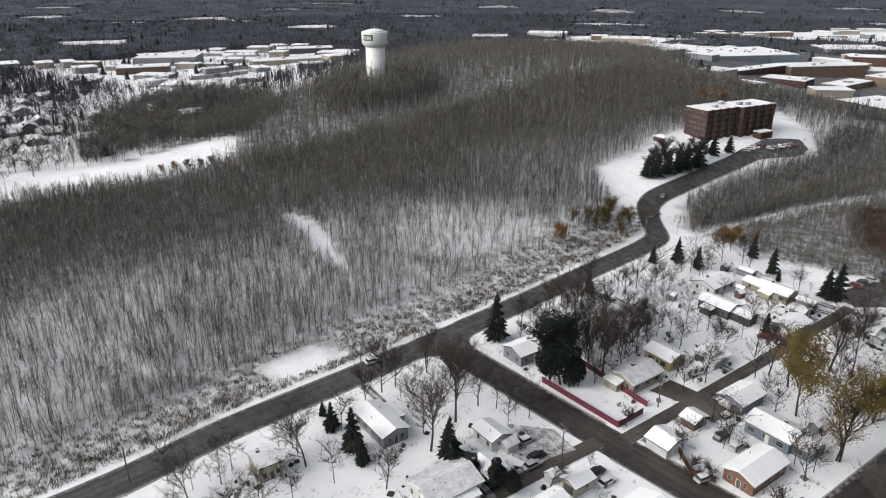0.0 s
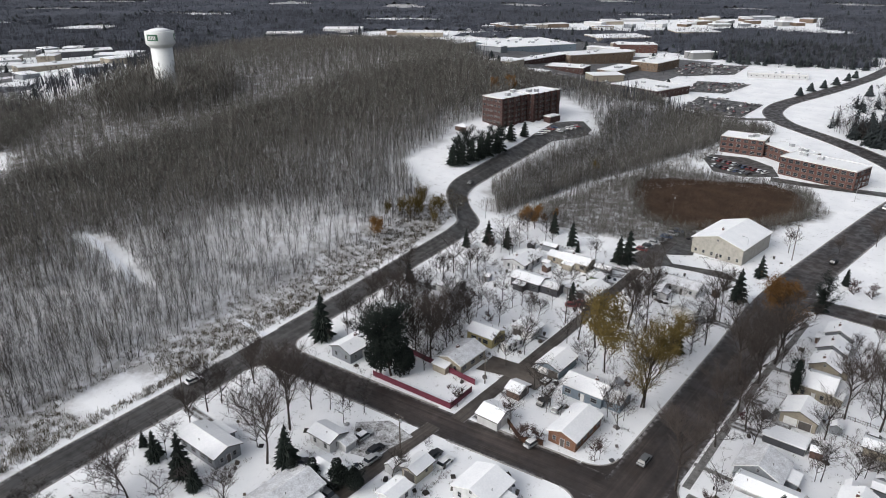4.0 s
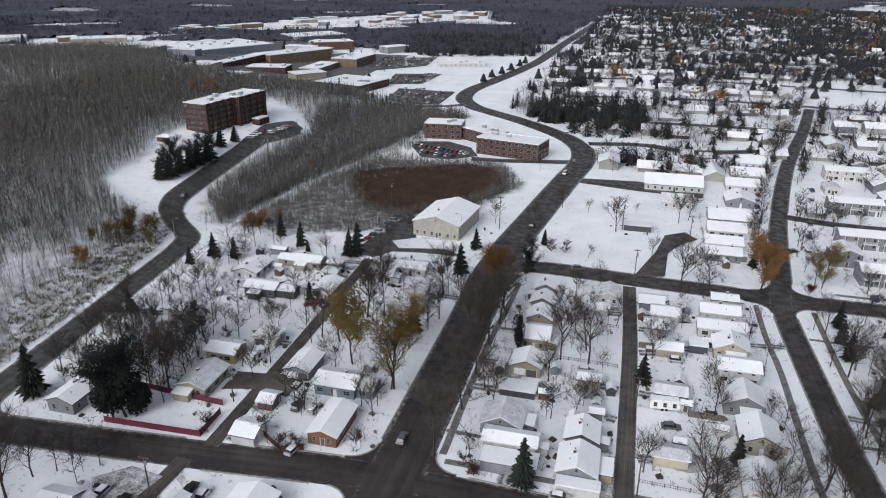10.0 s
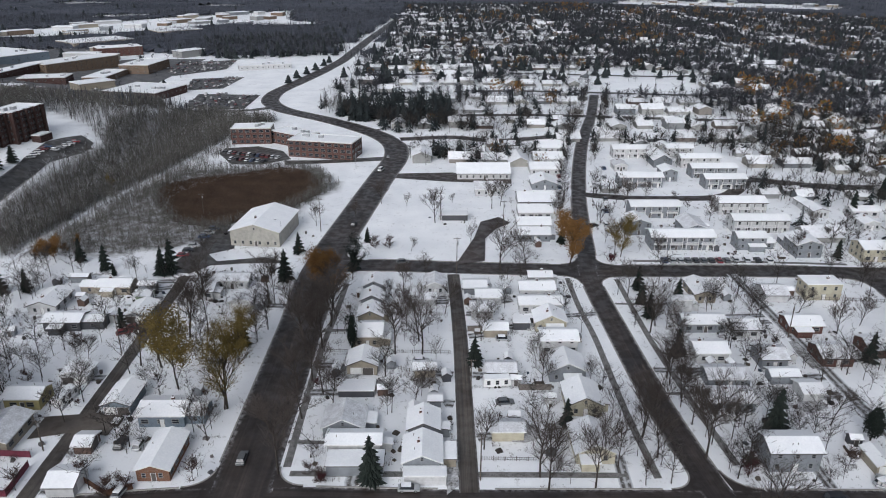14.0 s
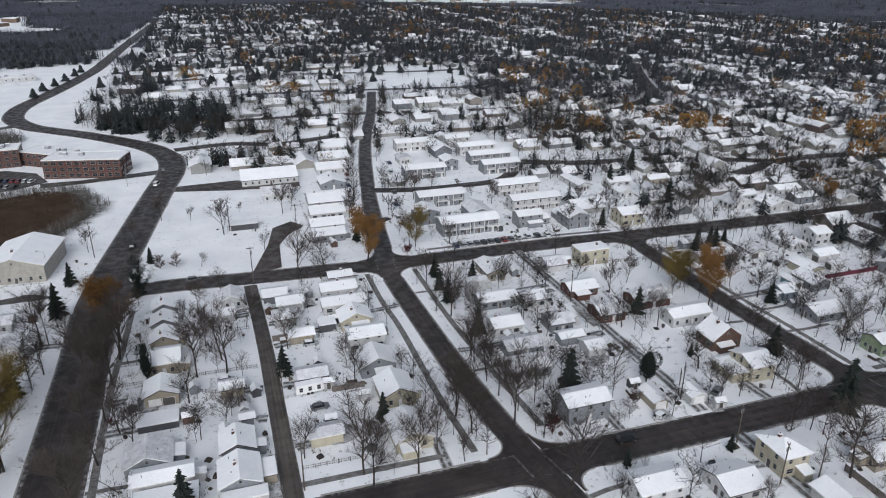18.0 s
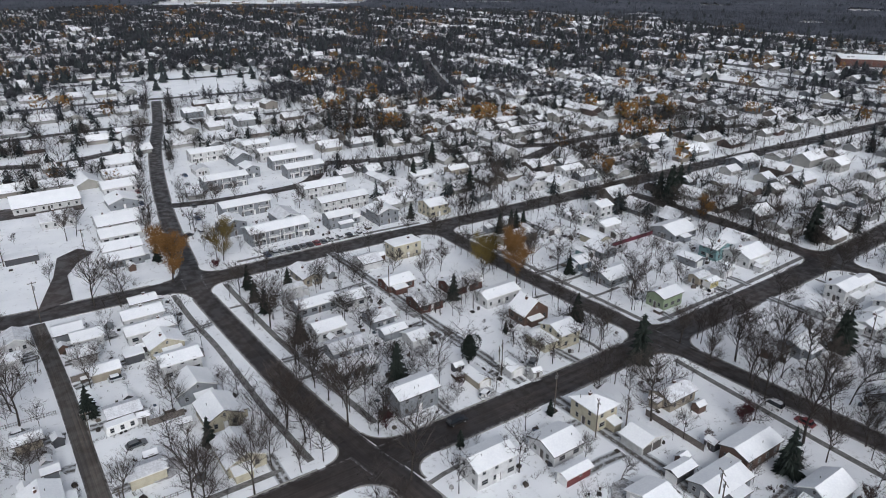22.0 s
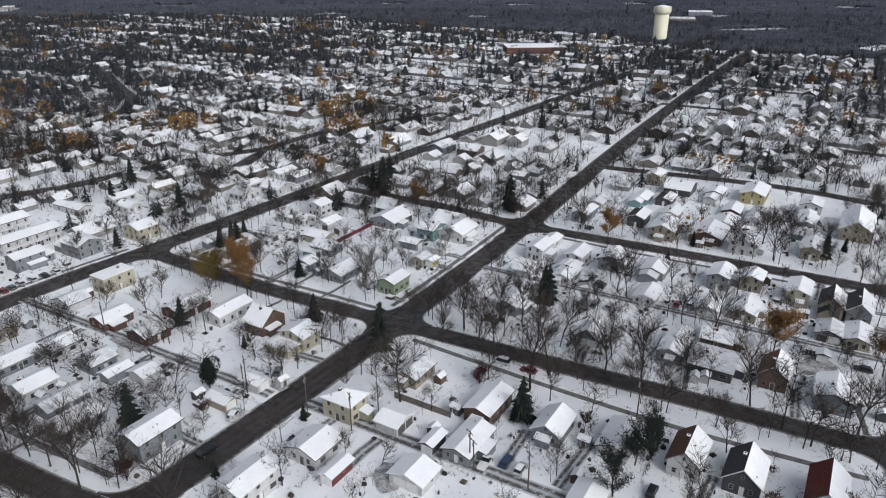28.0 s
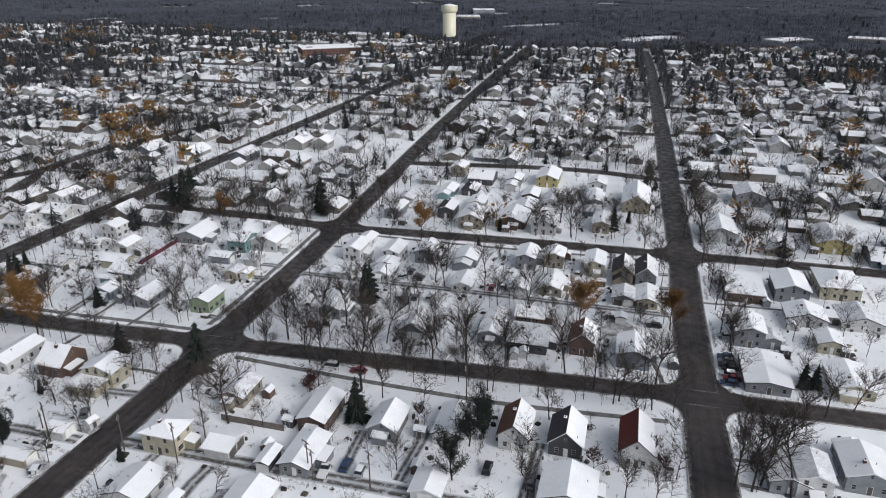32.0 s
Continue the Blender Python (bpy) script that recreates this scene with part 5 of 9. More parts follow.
def rowhouse(x, y, lx, ly, eave, ridge, wall, turn=0.0):
    """A two-storey row of flats with railed balconies on its long front."""
    ob = house(x, y, lx, ly, eave, ridge, wall, SNOW, turn, 0.3, f"{COLOURS[wall.name]} two-storey row of flats with railed balconies", False, doors=4, porch=False)
    tagged(ob, category="apartment row", group="rows of flats north of the cross street")
    L, W = (ly, lx) if ridge == "y" else (lx, ly)
    L, W = L - 0.7, W - 0.7
    n = max(2, round(L / 6))
    for k in range(n):
        u = (k + 0.5) / n * L - L / 2
        bm = bmesh.new()
        box(bm, u - 2.2, u + 2.2, -W / 2 - 1.5, -W / 2, 2.55, 2.72, 0)
        for sx in (-2.15, 2.15):
            box(bm, u + sx - 0.09, u + sx + 0.09, -W / 2 - 1.5, -W / 2 - 1.32, 0, eave, 0)
        box(bm, u - 2.2, u + 2.2, -W / 2 - 1.5, -W / 2 - 1.44, 3.6, 3.7, 0)
        for i in range(9):
            box(bm, u - 2.1 + i * 0.525, u - 2.04 + i * 0.525, -W / 2 - 1.49, -W / 2 - 1.45, 2.72, 3.6, 0)
        part("balcony", bm, FASCIA, ob)
    return ob


def block(name, x, y, L, W, h, turn, wall, storeys, bay, label, category="building", window=WINDOW, roof_things=3):
    """A flat-roofed block with rows of windows, a parapet, a snow-covered roof and roof units."""
    PLACED.append((x, y, max(L, W) / 2))
    z = float(hz(x, y))
    ob = tagged(empty(name, x, y, z, turn), label, category)
    bm = bmesh.new()
    box(bm, -L / 2, L / 2, -W / 2, W / 2, -2.0, h, 0)
    part("wall", bm, wall, ob)
    bm = bmesh.new()
    for q in ((-L / 2 - 0.1, L / 2 + 0.1, -W / 2 - 0.1, -W / 2 + 0.25), (-L / 2 - 0.1, L / 2 + 0.1, W / 2 - 0.25, W / 2 + 0.1), (-L / 2 - 0.1, -L / 2 + 0.25, -W / 2 + 0.25, W / 2 - 0.25), (L / 2 - 0.25, L / 2 + 0.1, -W / 2 + 0.25, W / 2 - 0.25)):
        box(bm, *q, h, h + 0.55, 1)
    box(bm, -L / 2 + 0.25, L / 2 - 0.25, -W / 2 + 0.25, W / 2 - 0.25, h, h + 0.3, 0)
    part("roof", bm, [SNOW, FASCIA], ob)
    for k in range(roof_things):
        bm = bmesh.new()
        s = hrng.uniform(0.8, 1.6)
        box(bm, -s, s, -s * 0.8, s * 0.8, 0, 1.5, 0)
        box(bm, -s - 0.05, s + 0.05, -s * 0.8 - 0.05, s * 0.8 + 0.05, 1.5, 1.62, 1)
        u = part("roof_unit", bm, [STEEL, SNOW], ob)
        u.matrix_basis = pose(L * hrng.uniform(-0.4, 0.4), W * hrng.uniform(-0.25, 0.25), h + 0.3)
    step = h / max(storeys, 1)
    for s in range(storeys):
        on_walls(ob, L, W, step * (s + 0.55), window, window, bay)
    return ob


def office(x, y, L, W, h, turn, wall, storeys, bay, label):
    """A flat-roofed office wing with broad windows on each storey."""
    return block("office_building", x, y, L, W, h, turn, wall, storeys, bay + 0.6, label, "office building", BAND_WINDOW)


# ---- vehicles ----
def car_of(paint, label, van=False, pickup=False, snowy=False):
    ob = tagged(empty("van" if van else "pickup_truck" if pickup else "car", 0, 0, -500), label, "van" if van else "truck" if pickup else "car")
    L, W = (5.1, 1.95) if van or pickup else (4.5, 1.8)
    h, top = (0.95, 1.95) if van else (0.95, 1.75) if pickup else (0.85, 1.45)
    bm = bmesh.new()
    side = [(-L / 2, 0.35), (-L / 2 + 0.1, 0.3), (L / 2 - 0.1, 0.3), (L / 2, 0.4), (L / 2 - 0.05, h - 0.15), (L / 2 - 0.9, h), (-L / 2 + 0.1, h + 0.03), (-L / 2, h - 0.1)]
    rows = [[bm.verts.new((x, s * (W / 2 - (0.06 if z < 0.5 else 0.0)), z)) for x, z in side] for s in (-1, 1)]
    bm.faces.new(rows[0])
    bm.faces.new(rows[1][::-1])
    for i in range(len(side)):
        j = (i + 1) % len(side)
        bm.faces.new((rows[0][j], rows[0][i], rows[1][i], rows[1][j]))
    bmesh.ops.recalc_face_normals(bm, faces=bm.faces[:])
    part("body", bm, paint, ob)
    x0, x1 = (-L / 2 + 0.15, L / 2 - 1.1) if van else (-0.3, L / 2 - 1.2) if pickup else (-L / 2 + 0.35, L / 2 - 1.15)
    bm = bmesh.new()
    lo = [bm.verts.new(p) for p in ((x0, -W / 2 + 0.06, h), (x1, -W / 2 + 0.06, h), (x1, W / 2 - 0.06, h), (x0, W / 2 - 0.06, h))]
    hi = [bm.verts.new(p) for p in ((x0 + 0.35, -W / 2 + 0.22, top), (x1 - 0.65, -W / 2 + 0.22, top), (x1 - 0.65, W / 2 - 0.22, top), (x0 + 0.35, W / 2 - 0.22, top))]
    for i in range(4):
        bm.faces.new((lo[i], lo[(i + 1) % 4], hi[(i + 1) % 4], hi[i]))
    bm.faces.new(hi)
    part("window_glass", bm, GLASS, ob)
    bm = bmesh.new()
    box(bm, x0 + 0.33, x1 - 0.63, -W / 2 + 0.2, W / 2 - 0.2, top - 0.02, top + (0.14 if snowy else 0.05))
    part("car_roof", bm, SNOW if snowy else paint, ob)
    for wx in (-L / 2 + 0.85, L / 2 - 0.9):
        for s in (-1, 1):
            bm = bmesh.new()
            tube(bm, [((wx, s * (W / 2 - 0.22), 0.33), 0.33), ((wx, s * (W / 2 + 0.01), 0.33), 0.33)], 10, 0)
            tube(bm, [((wx, s * (W / 2 + 0.012), 0.33), 0.19), ((wx, s * (W / 2 + 0.02), 0.33), 0.17)], 8, 1)
            part("wheel", bm, [RUBBER, STEEL], ob)
    return ob


def paint(name, c, rough=0.3):
    return plain(name, c, tuple(min(1, v * 1.25 + 0.004) for v in c), 1.2, rough)


PAINTS = {"black": paint("black_paint", (0.012, 0.012, 0.014)), "white": paint("white_paint", (0.6, 0.6, 0.6)), "silver": paint("silver_paint", (0.32, 0.33, 0.34)),
          "grey": paint("grey_paint", (0.10, 0.105, 0.11)), "blue": paint("navy_paint", (0.02, 0.04, 0.09)), "red": paint("dark_red_paint", (0.14, 0.015, 0.018))}
CARS = {}
for cname, pm in PAINTS.items():
    CARS[cname] = car_of(pm, f"{cname} saloon car parked on snowy ground")
CARS["snowy"] = car_of(PAINTS["silver"], "silver car with snow on its roof", snowy=True)
CARS["van"] = car_of(PAINTS["white"], "white panel van parked beside a house", van=True)
CARS["pickup"] = car_of(PAINTS["white"], "white pickup truck parked on snow", pickup=True)
CARS["suv"] = car_of(PAINTS["black"], "black sport utility car standing at the kerb", van=True)
PROTOTYPES += list(CARS.values())


def car(kind, x, y, turn=0.0):
    if len(CARS) and kind == "any":
        kind = hrng.choice(("black", "white", "silver", "grey", "blue", "snowy", "snowy", "red"))
    return tagged(copy_thing(CARS[kind], pose(x, y, float(hz(x, y)) + 0.12, 0, 0, turn)), group="parked cars")


# ---- poles, fences, small things ----
def pole_of(height, arms, label):
    ob = tagged(empty("utility_pole", 0, 0, -500), label, "pole")
    bm = bmesh.new()
    tube(bm, [((0, 0, -0.5), 0.17), ((0, 0, height), 0.11)], 8)
    part("shaft", bm, POLE_WOOD, ob)
    for k in range(arms):
        bm = bmesh.new()
        box(bm, -1.2, 1.2, -0.07, 0.07, height - 0.5 - k * 0.9, height - 0.36 - k * 0.9)
        part("crossarm", bm, POLE_WOOD, ob)
    for u in (-1.05, -0.5, 0.5, 1.05):
        bm = bmesh.new()
        tube(bm, [((u, 0, height - 0.36), 0.05), ((u, 0, height - 0.15), 0.06)], 6)
        part("insulator", bm, STEEL, ob)
    bm = bmesh.new()
    tube(bm, [((0.28, 0, height - 2.2), 0.24), ((0.28, 0, height - 1.2), 0.24)], 8)
    part("transformer", bm, STEEL, ob)
    return ob


POLE = pole_of(10.5, 1, "weathered wooden utility pole with crossarm beside street")
PROTOTYPES.append(POLE)


def lamp_of():
    ob = tagged(empty("street_lamp", 0, 0, -500), "grey steel street lamp with a single curved arm", "street lamp")
    bm = bmesh.new()
    tube(bm, [((0, 0, -0.3), 0.12), ((0, 0, 8.5), 0.07), ((0.5, 0, 9.2), 0.05), ((1.8, 0, 9.4), 0.05)], 6)
    part("mast", bm, STEEL, ob)
    bm = bmesh.new()
    box(bm, 1.6, 2.4, -0.16, 0.16, 9.3, 9.48)
    part("lamp_head", bm, STEEL, ob)
    return ob


LAMP = lamp_of()
PROTOTYPES.append(LAMP)


def pole(x, y, turn=0.0, height=10.5):
    ob = copy_thing(POLE, pose(x, y, float(hz(x, y)), 0, 0, turn))
    ob.scale = (1, 1, height / 10.5)
    return tagged(ob, group="utility poles")


def lamp(x, y, turn=0.0):
    return tagged(copy_thing(LAMP, pose(x, y, float(hz(x, y)), 0, 0, turn)), group="street lamps")


def fence(x0, y0, x1, y1, h, material, label, gaps=False, bay=2.4):
    """Posts and one boarded panel a bay."""
    ln = math.hypot(x1 - x0, y1 - y0)
    ob = tagged(empty("fence", x0, y0, float(hz(x0, y0)), math.degrees(math.atan2(y1 - y0, x1 - x0))), label, "fence")
    n = max(1, round(ln / bay))
    s = ln / n
    bm = bmesh.new()
    box(bm, -0.06, 0.06, -0.06, 0.06, -0.3, h + 0.08)
    post = bpy.data.meshes.new("post")
    bm.to_mesh(post)
    bm.free()
    post.materials.append(material)
    bm = bmesh.new()
    if gaps:
        xs = [0.06]
        for k in range(int(s / 0.5)):
            xs += [0.12 + k * 0.5, 0.18 + k * 0.5]
        xs.append(s - 0.06)
        zs = (0.05, h * 0.3, h * 0.3 + 0.08, h * 0.8, h * 0.8 + 0.08, h)
        grid = {}
        for i in range(len(xs) - 1):
            for k in range(5):
                if i % 2 or k in (1, 3):
                    q = [(i, k), (i + 1, k), (i + 1, k + 1), (i, k + 1)]
                    bm.faces.new([grid.setdefault(c, None) or grid.update({c: bm.verts.new((xs[c[0]], 0, zs[c[1]]))}) or grid[c] for c in q])
        bmesh.ops.solidify(bm, geom=bm.faces[:], thickness=0.03)
    else:
        ring = None
        k, n_ = 0.06, 0
        while k < s - 0.06:
            for e in (k, min(k + 0.19, s - 0.06)):
                y = -0.02 + 0.015 * (n_ % 2)
                new_ring = [bm.verts.new((e, y, 0.04)), bm.verts.new((e, y, h - 0.03 * (n_ % 2))), bm.verts.new((e, y + 0.03, h - 0.03 * (n_ % 2))), bm.verts.new((e, y + 0.03, 0.04))]
                if ring:
                    for j in range(4):
                        bm.faces.new((ring[j], ring[(j + 1) % 4], new_ring[(j + 1) % 4], new_ring[j]))
                ring = new_ring
            k += 0.2
            n_ += 1
        bmesh.ops.recalc_face_normals(bm, faces=bm.faces[:])
    panel = bpy.data.meshes.new("panel")
    bm.to_mesh(panel)
    bm.free()
    panel.materials.append(material)
    for k in range(n + 1):
        put("post", post, ob, pose(k * s, 0, 0))
        if k < n:
            put("panel", panel, ob, pose(k * s, 0, 0))
    return ob


def water_tower(x, y, h, shaft, bulb, paint_mat, label, band=None, tank=16.5):
    z = float(hz(x, y))
    PLACED.append((x, y, 8))
    ob = tagged(empty("water_tower", x, y, z), label, "water tower")

    def turned(rings, sides=40):
        bm = bmesh.new()
        tube(bm, [((0, 0, zz), r) for zz, r in rings], sides)
        for f in bm.faces:
            f.smooth = len(f.verts) == 4
        for e in bm.edges:
            if len(e.link_faces) == 2 and e.calc_face_angle(0) > radians(22):
                e.smooth = False
        return bm

    part("pedestal", turned([(-1, shaft * 1.08), (1.2, shaft * 1.03), (3, shaft), (h - tank + 1.5, shaft)]), paint_mat, ob)
    part("tank", turned([(h - tank, shaft * 1.02), (h - tank + 0.3, shaft * 1.06), (h - tank * 0.82, bulb * 0.985), (h - tank * 0.8, bulb), (h - tank * 0.2, bulb), (h - tank * 0.18, bulb * 0.985), (h - 2.0, bulb * 0.86), (h - 1.0, bulb * 0.52), (h - 0.5, bulb * 0.2)]), paint_mat, ob)
    part("roof_snow", turned([(h - 1.95, bulb * 0.855), (h - 0.9, bulb * 0.53), (h - 0.35, bulb * 0.2), (h - 0.2, 0.3)]), SNOW, ob)
    if band:
        for turn in (0, 120, 240):
            bm = bmesh.new()
            n = 10
            vs = []
            for k in range(n + 1):
                a = radians(-24 + 48 * k / n)
                vs.append([bm.verts.new(((bulb + 0.06) * math.sin(a), -(bulb + 0.06) * math.cos(a), zz)) for zz in (h - tank * 0.62, h - tank * 0.3)])
            for p, q in zip(vs, vs[1:]):
                bm.faces.new((p[0], q[0], q[1], p[1]))
            s = part("sign_band", bm, band, ob, "green sign panel with pale bars")
            s.matrix_basis = pose(0, 0, 0, 0, 0, turn + 27)
            bm = bmesh.new()
            for k in range(5):
                a0, a1 = radians(-17 + 7 * k), radians(-13 + 7 * k)
                q = [bm.verts.new(((bulb + 0.10) * math.sin(a), -(bulb + 0.10) * math.cos(a), zz)) for a, zz in ((a0, h - tank * 0.56), (a1, h - tank * 0.56), (a1, h - tank * 0.38), (a0, h - tank * 0.38))]
                bm.faces.new(q)
            part("sign_bars", bm, FASCIA, s)
    bm = bmesh.new()
    for k in range(16):
        a = 2 * math.pi * k / 16
        tube(bm, [((2.4 * math.cos(a), 2.4 * math.sin(a), h * 0.985), 0.05), ((2.4 * math.cos(a), 2.4 * math.sin(a), h + 1.0), 0.05)], 4)
    tube(bm, [((0, 0, h - 0.2), 0.5), ((0, 0, h + 1.4), 0.5)], 8)
    part("railing", bm, STEEL, ob)
    return ob


def patch(name, loop, material, label, category, lift=0.10):
    """A flat piece of paving or planting that follows the ground."""
    global PATCH_LIFT
    PATCH_LIFT += 0.006
    bm = bmesh.new()
    bm.faces.new([bm.verts.new((x, y, 0)) for x, y in loop])
    bmesh.ops.triangulate(bm, faces=bm.faces[:])
    bmesh.ops.subdivide_edges(bm, edges=bm.edges[:], cuts=4, use_grid_fill=True)
    bmesh.ops.triangulate(bm, faces=bm.faces[:])
    for v in bm.verts:
        ground = float(hz(v.co.x, v.co.y))
        v.co.z = ground + PATCH_LIFT + (0.2 if ground > 0.5 else 0.0)
    bmesh.ops.recalc_face_normals(bm, faces=bm.faces[:])
    if bm.faces[:][0].normal.z < 0:
        bmesh.ops.reverse_faces(bm, faces=bm.faces[:])
    ob = part(name, bm, material)
    me = ob.data
    uv = me.uv_layers.new(name="across")
    uv.data.foreach_set("uv", np.full(len(me.loops) * 2, 0.5))
    return tagged(ob, label, category, kind="structure")


PATCH_LIFT = 0.12


# ---- houses, street by street; porches, carports and a deck are built as houses too ----
house(-18.1, 125.8, 12.2, 5.6, 3.4, "x", WHITE_SIDING)
house(-17.3, 119.6, 12.5, 5.6, 2.6, "flat", GREY_SIDING)
house(-21.2, 133.4, 9.8, 8.2, 3, "y", GREY_SIDING, top=SNOW_THIN, pitch=0.5)
# a low snow-covered deck, built as a flat-roofed garage
house(-20.0, 148.0, 9.4, 5.4, 1.9, "flat", DARK_SIDING)
house(-19.5, 159.4, 8.4, 8.2, 2.9, "y", TAN_SIDING, pitch=0.42)
house(-25.6, 160.2, 3.2, 4.6, 1.8, "flat", GREY_SIDING)
house(-19.5, 174.0, 8.8, 9.4, 3.6, "x", TAN_SIDING, pitch=0.4)
house(-19.7, 185.4, 7.8, 7.8, 3.2, "y", TAN_SIDING, pitch=0.5)
house(-20.1, 195.6, 7.5, 7.4, 3.2, "y", GREY_SIDING, pitch=0.5)
house(-20.3, 206.0, 7.6, 7.4, 3.2, "y", GREY_SIDING, pitch=0.5)
house(-0.8, 206.6, 7.5, 8.6, 3.0, "y", WHITE_SIDING, pitch=0.42)
house(-3.4, 196.8, 6.5, 5.2, 2.5, "x", WHITE_SIDING)
house(-3.2, 156.1, 6.0, 4.9, 2.6, "x", TAN_SIDING)
house(-0.5, 142.7, 3.5, 3.5, 2, "x", GREY_SIDING)
house(-3.1, 132.3, 7.6, 8.0, 3.2, "y", GREY_SIDING, pitch=0.48)
house(-3.2, 121.9, 8.6, 9.3, 3.2, "y", GREY_SIDING, pitch=0.46)
house(2.7, 122.4, 3.2, 6.2, 2.3, "flat", TAN_SIDING)
house(-2.6, 115.6, 9.2, 3.4, 2.4, "flat", WHITE_SIDING)
house(15.8, 130.5, 7.8, 5.0, 2.8, "x", CREAM_SIDING)
house(16.5, 155.5, 7.7, 6.1, 2.6, "x", WHITE_SIDING)
house(16.6, 177.4, 7.4, 5.6, 2.6, "x", TAN_SIDING)
house(13.5, 189.6, 7.2, 7.0, 2.5, "x", WHITE_SIDING)
house(16.0, 198.6, 8.3, 7.2, 2.6, "x", WHITE_SIDING)
house(12.2, 205.6, 7.7, 7.5, 2.5, "x", GREY_SIDING)
house(24.6, 181.3, 5.3, 4.8, 2.4, "flat", DARK_SIDING)
house(31.8, 203.0, 11.5, 7.6, 3.2, "x", WHITE_SIDING)
house(31.5, 192.6, 13.5, 7.2, 3.2, "x", WHITE_SIDING)
house(32.9, 181.8, 9.6, 7.8, 3.2, "y", CREAM_SIDING, pitch=0.48)
house(33.3, 169.0, 10.5, 7.6, 4.4, "x", WHITE_SIDING)
house(33.2, 156.0, 9.8, 8.6, 3.4, "y", GREY_SIDING, pitch=0.48)
house(34.8, 142.2, 8.8, 10.0, 3.2, "y", CREAM_SIDING, pitch=0.5)
house(33.8, 125.6, 9.0, 10.5, 3.0, "y", CREAM_SIDING, pitch=0.48)
house(34.1, 212.0, 8.2, 5.9, 3, "x", WHITE_SIDING)
house(84.1, 202.1, 7.2, 12.3, 3, "y", TAN_SIDING)
house(74.2, 190.2, 6.9, 3.5, 5, "x", WHITE_SIDING)
house(77.3, 180.7, 12.7, 7.2, 3, "x", GREY_SIDING)
house(88.1, 177.6, 8.1, 8.0, 3, "x", WHITE_SIDING)
house(73.4, 164.5, 9.2, 8.0, 3.2, "x", WHITE_SIDING)
house(88.8, 161.6, 7.5, 8.1, 3, "x", GREY_SIDING)
house(88.3, 152.7, 7.6, 4.6, 2.6, "x", GREY_SIDING)
house(91.6, 145.9, 5.5, 6.6, 2.6, "x", WHITE_SIDING)
house(73.3, 152.1, 11.1, 7.2, 3, "x", GREY_SIDING)
house(70.3, 142.1, 11.4, 7.2, 3, "x", GREY_SIDING)
house(106.9, 200.8, 7.8, 8.8, 2.5, "x", WHITE_SIDING)
house(122.1, 201.3, 11.8, 7.2, 5.5, "flat", CREAM_SIDING)
house(106.2, 180.1, 10.3, 7.8, 2.8, "x", BRICK_RED)
house(106.1, 163.0, 8.9, 9.1, 2.8, "x", BRICK_RED)
house(122.8, 167.1, 12.5, 8.8, 2.8, "x", BRICK_RED)
house(126.9, 153.2, 13.4, 7.2, 3.5, "x", WHITE_SIDING)
house(127.5, 138.9, 9.9, 7.9, 3.6, "y", BROWN_SIDING, pitch=0.75)
house(125.9, 123.7, 7.6, 9.4, 4.5, "x", CREAM_SIDING)
house(120.8, 124.5, 7.2, 8.5, 2.6, "flat", CREAM_SIDING)
house(93.8, 119.9, 4.5, 6.9, 2.5, "y", TAN_SIDING)
house(103.9, 118.9, 5.1, 6.8, 2.5, "y", WHITE_SIDING)
house(75.1, 121.5, 11.4, 7.8, 5, "x", GREY_SIDING)
house(106.7, 92.2, 7.3, 8.9, 5.2, "hip", CREAM_SIDING)
house(108.8, 79.5, 7.5, 6.6, 2.6, "y", WHITE_SIDING)
house(91.7, 88.9, 9.2, 8.9, 3, "x", WHITE_SIDING)
house(88.6, 80.1, 7.5, 3.5, 2.5, "x", RED_SIDING)
house(74.8, 91.5, 10.8, 7.2, 5, "x", WHITE_SIDING)
house(107.0, 67.8, 6.4, 3.5, 2.5, "x", DARK_SIDING)
house(110.7, 61.0, 12.3, 7.2, 2.6, "x", GREY_SIDING)
house(125.0, 63.6, 12.8, 7.2, 3.5, "x", BROWN_SIDING)
house(125.3, 47.2, 10.0, 7.2, 3.2, "x", GREY_SIDING, pitch=0.6)
house(95.8, 65.5, 7.2, 8.7, 2.6, "x", WHITE_SIDING)
house(128.1, 86.7, 10.0, 7.2, 3, "x", TAN_SIDING)
house(128.5, 32.8, 12.1, 7.2, 3, "x", WHITE_SIDING)
house(130.1, 18.4, 10.8, 7.2, 4, "x", WHITE_SIDING, SHINGLE, pitch=0.8)
house(130.9, 7.1, 10.4, 7.8, 3.4, "x", DARK_SIDING, SLATE, pitch=0.85)
house(132.0, -7.7, 12.0, 7.4, 4.2, "x", WHITE_SIDING, SHINGLE_RED, pitch=0.85)
house(107.8, 32.4, 7.1, 6.7, 2.5, "x", WHITE_SIDING)
house(113.9, 5.1, 10.8, 11.2, 3, "x", WHITE_SIDING)
house(166.2, 188.6, 14.8, 7.2, 3, "x", TAN_SIDING)
house(181.2, 188.6, 7.2, 8.7, 2.6, "y", WHITE_SIDING)
house(163.1, 201.8, 6.3, 3.8, 2.5, "x", GREY_SIDING)
house(200.0, 191.4, 7.2, 12.6, 2.8, "y", WHITE_SIDING)
house(212.4, 190.8, 7.6, 8.2, 5, "x", WHITE_SIDING)
house(202.5, 177.5, 9.3, 7.2, 2.8, "x", WHITE_SIDING)
house(200.0, 169.2, 6.0, 3.5, 2.4, "x", WHITE_SIDING)
house(188.3, 170.1, 7.2, 10.2, 2.8, "y", CREAM_SIDING)
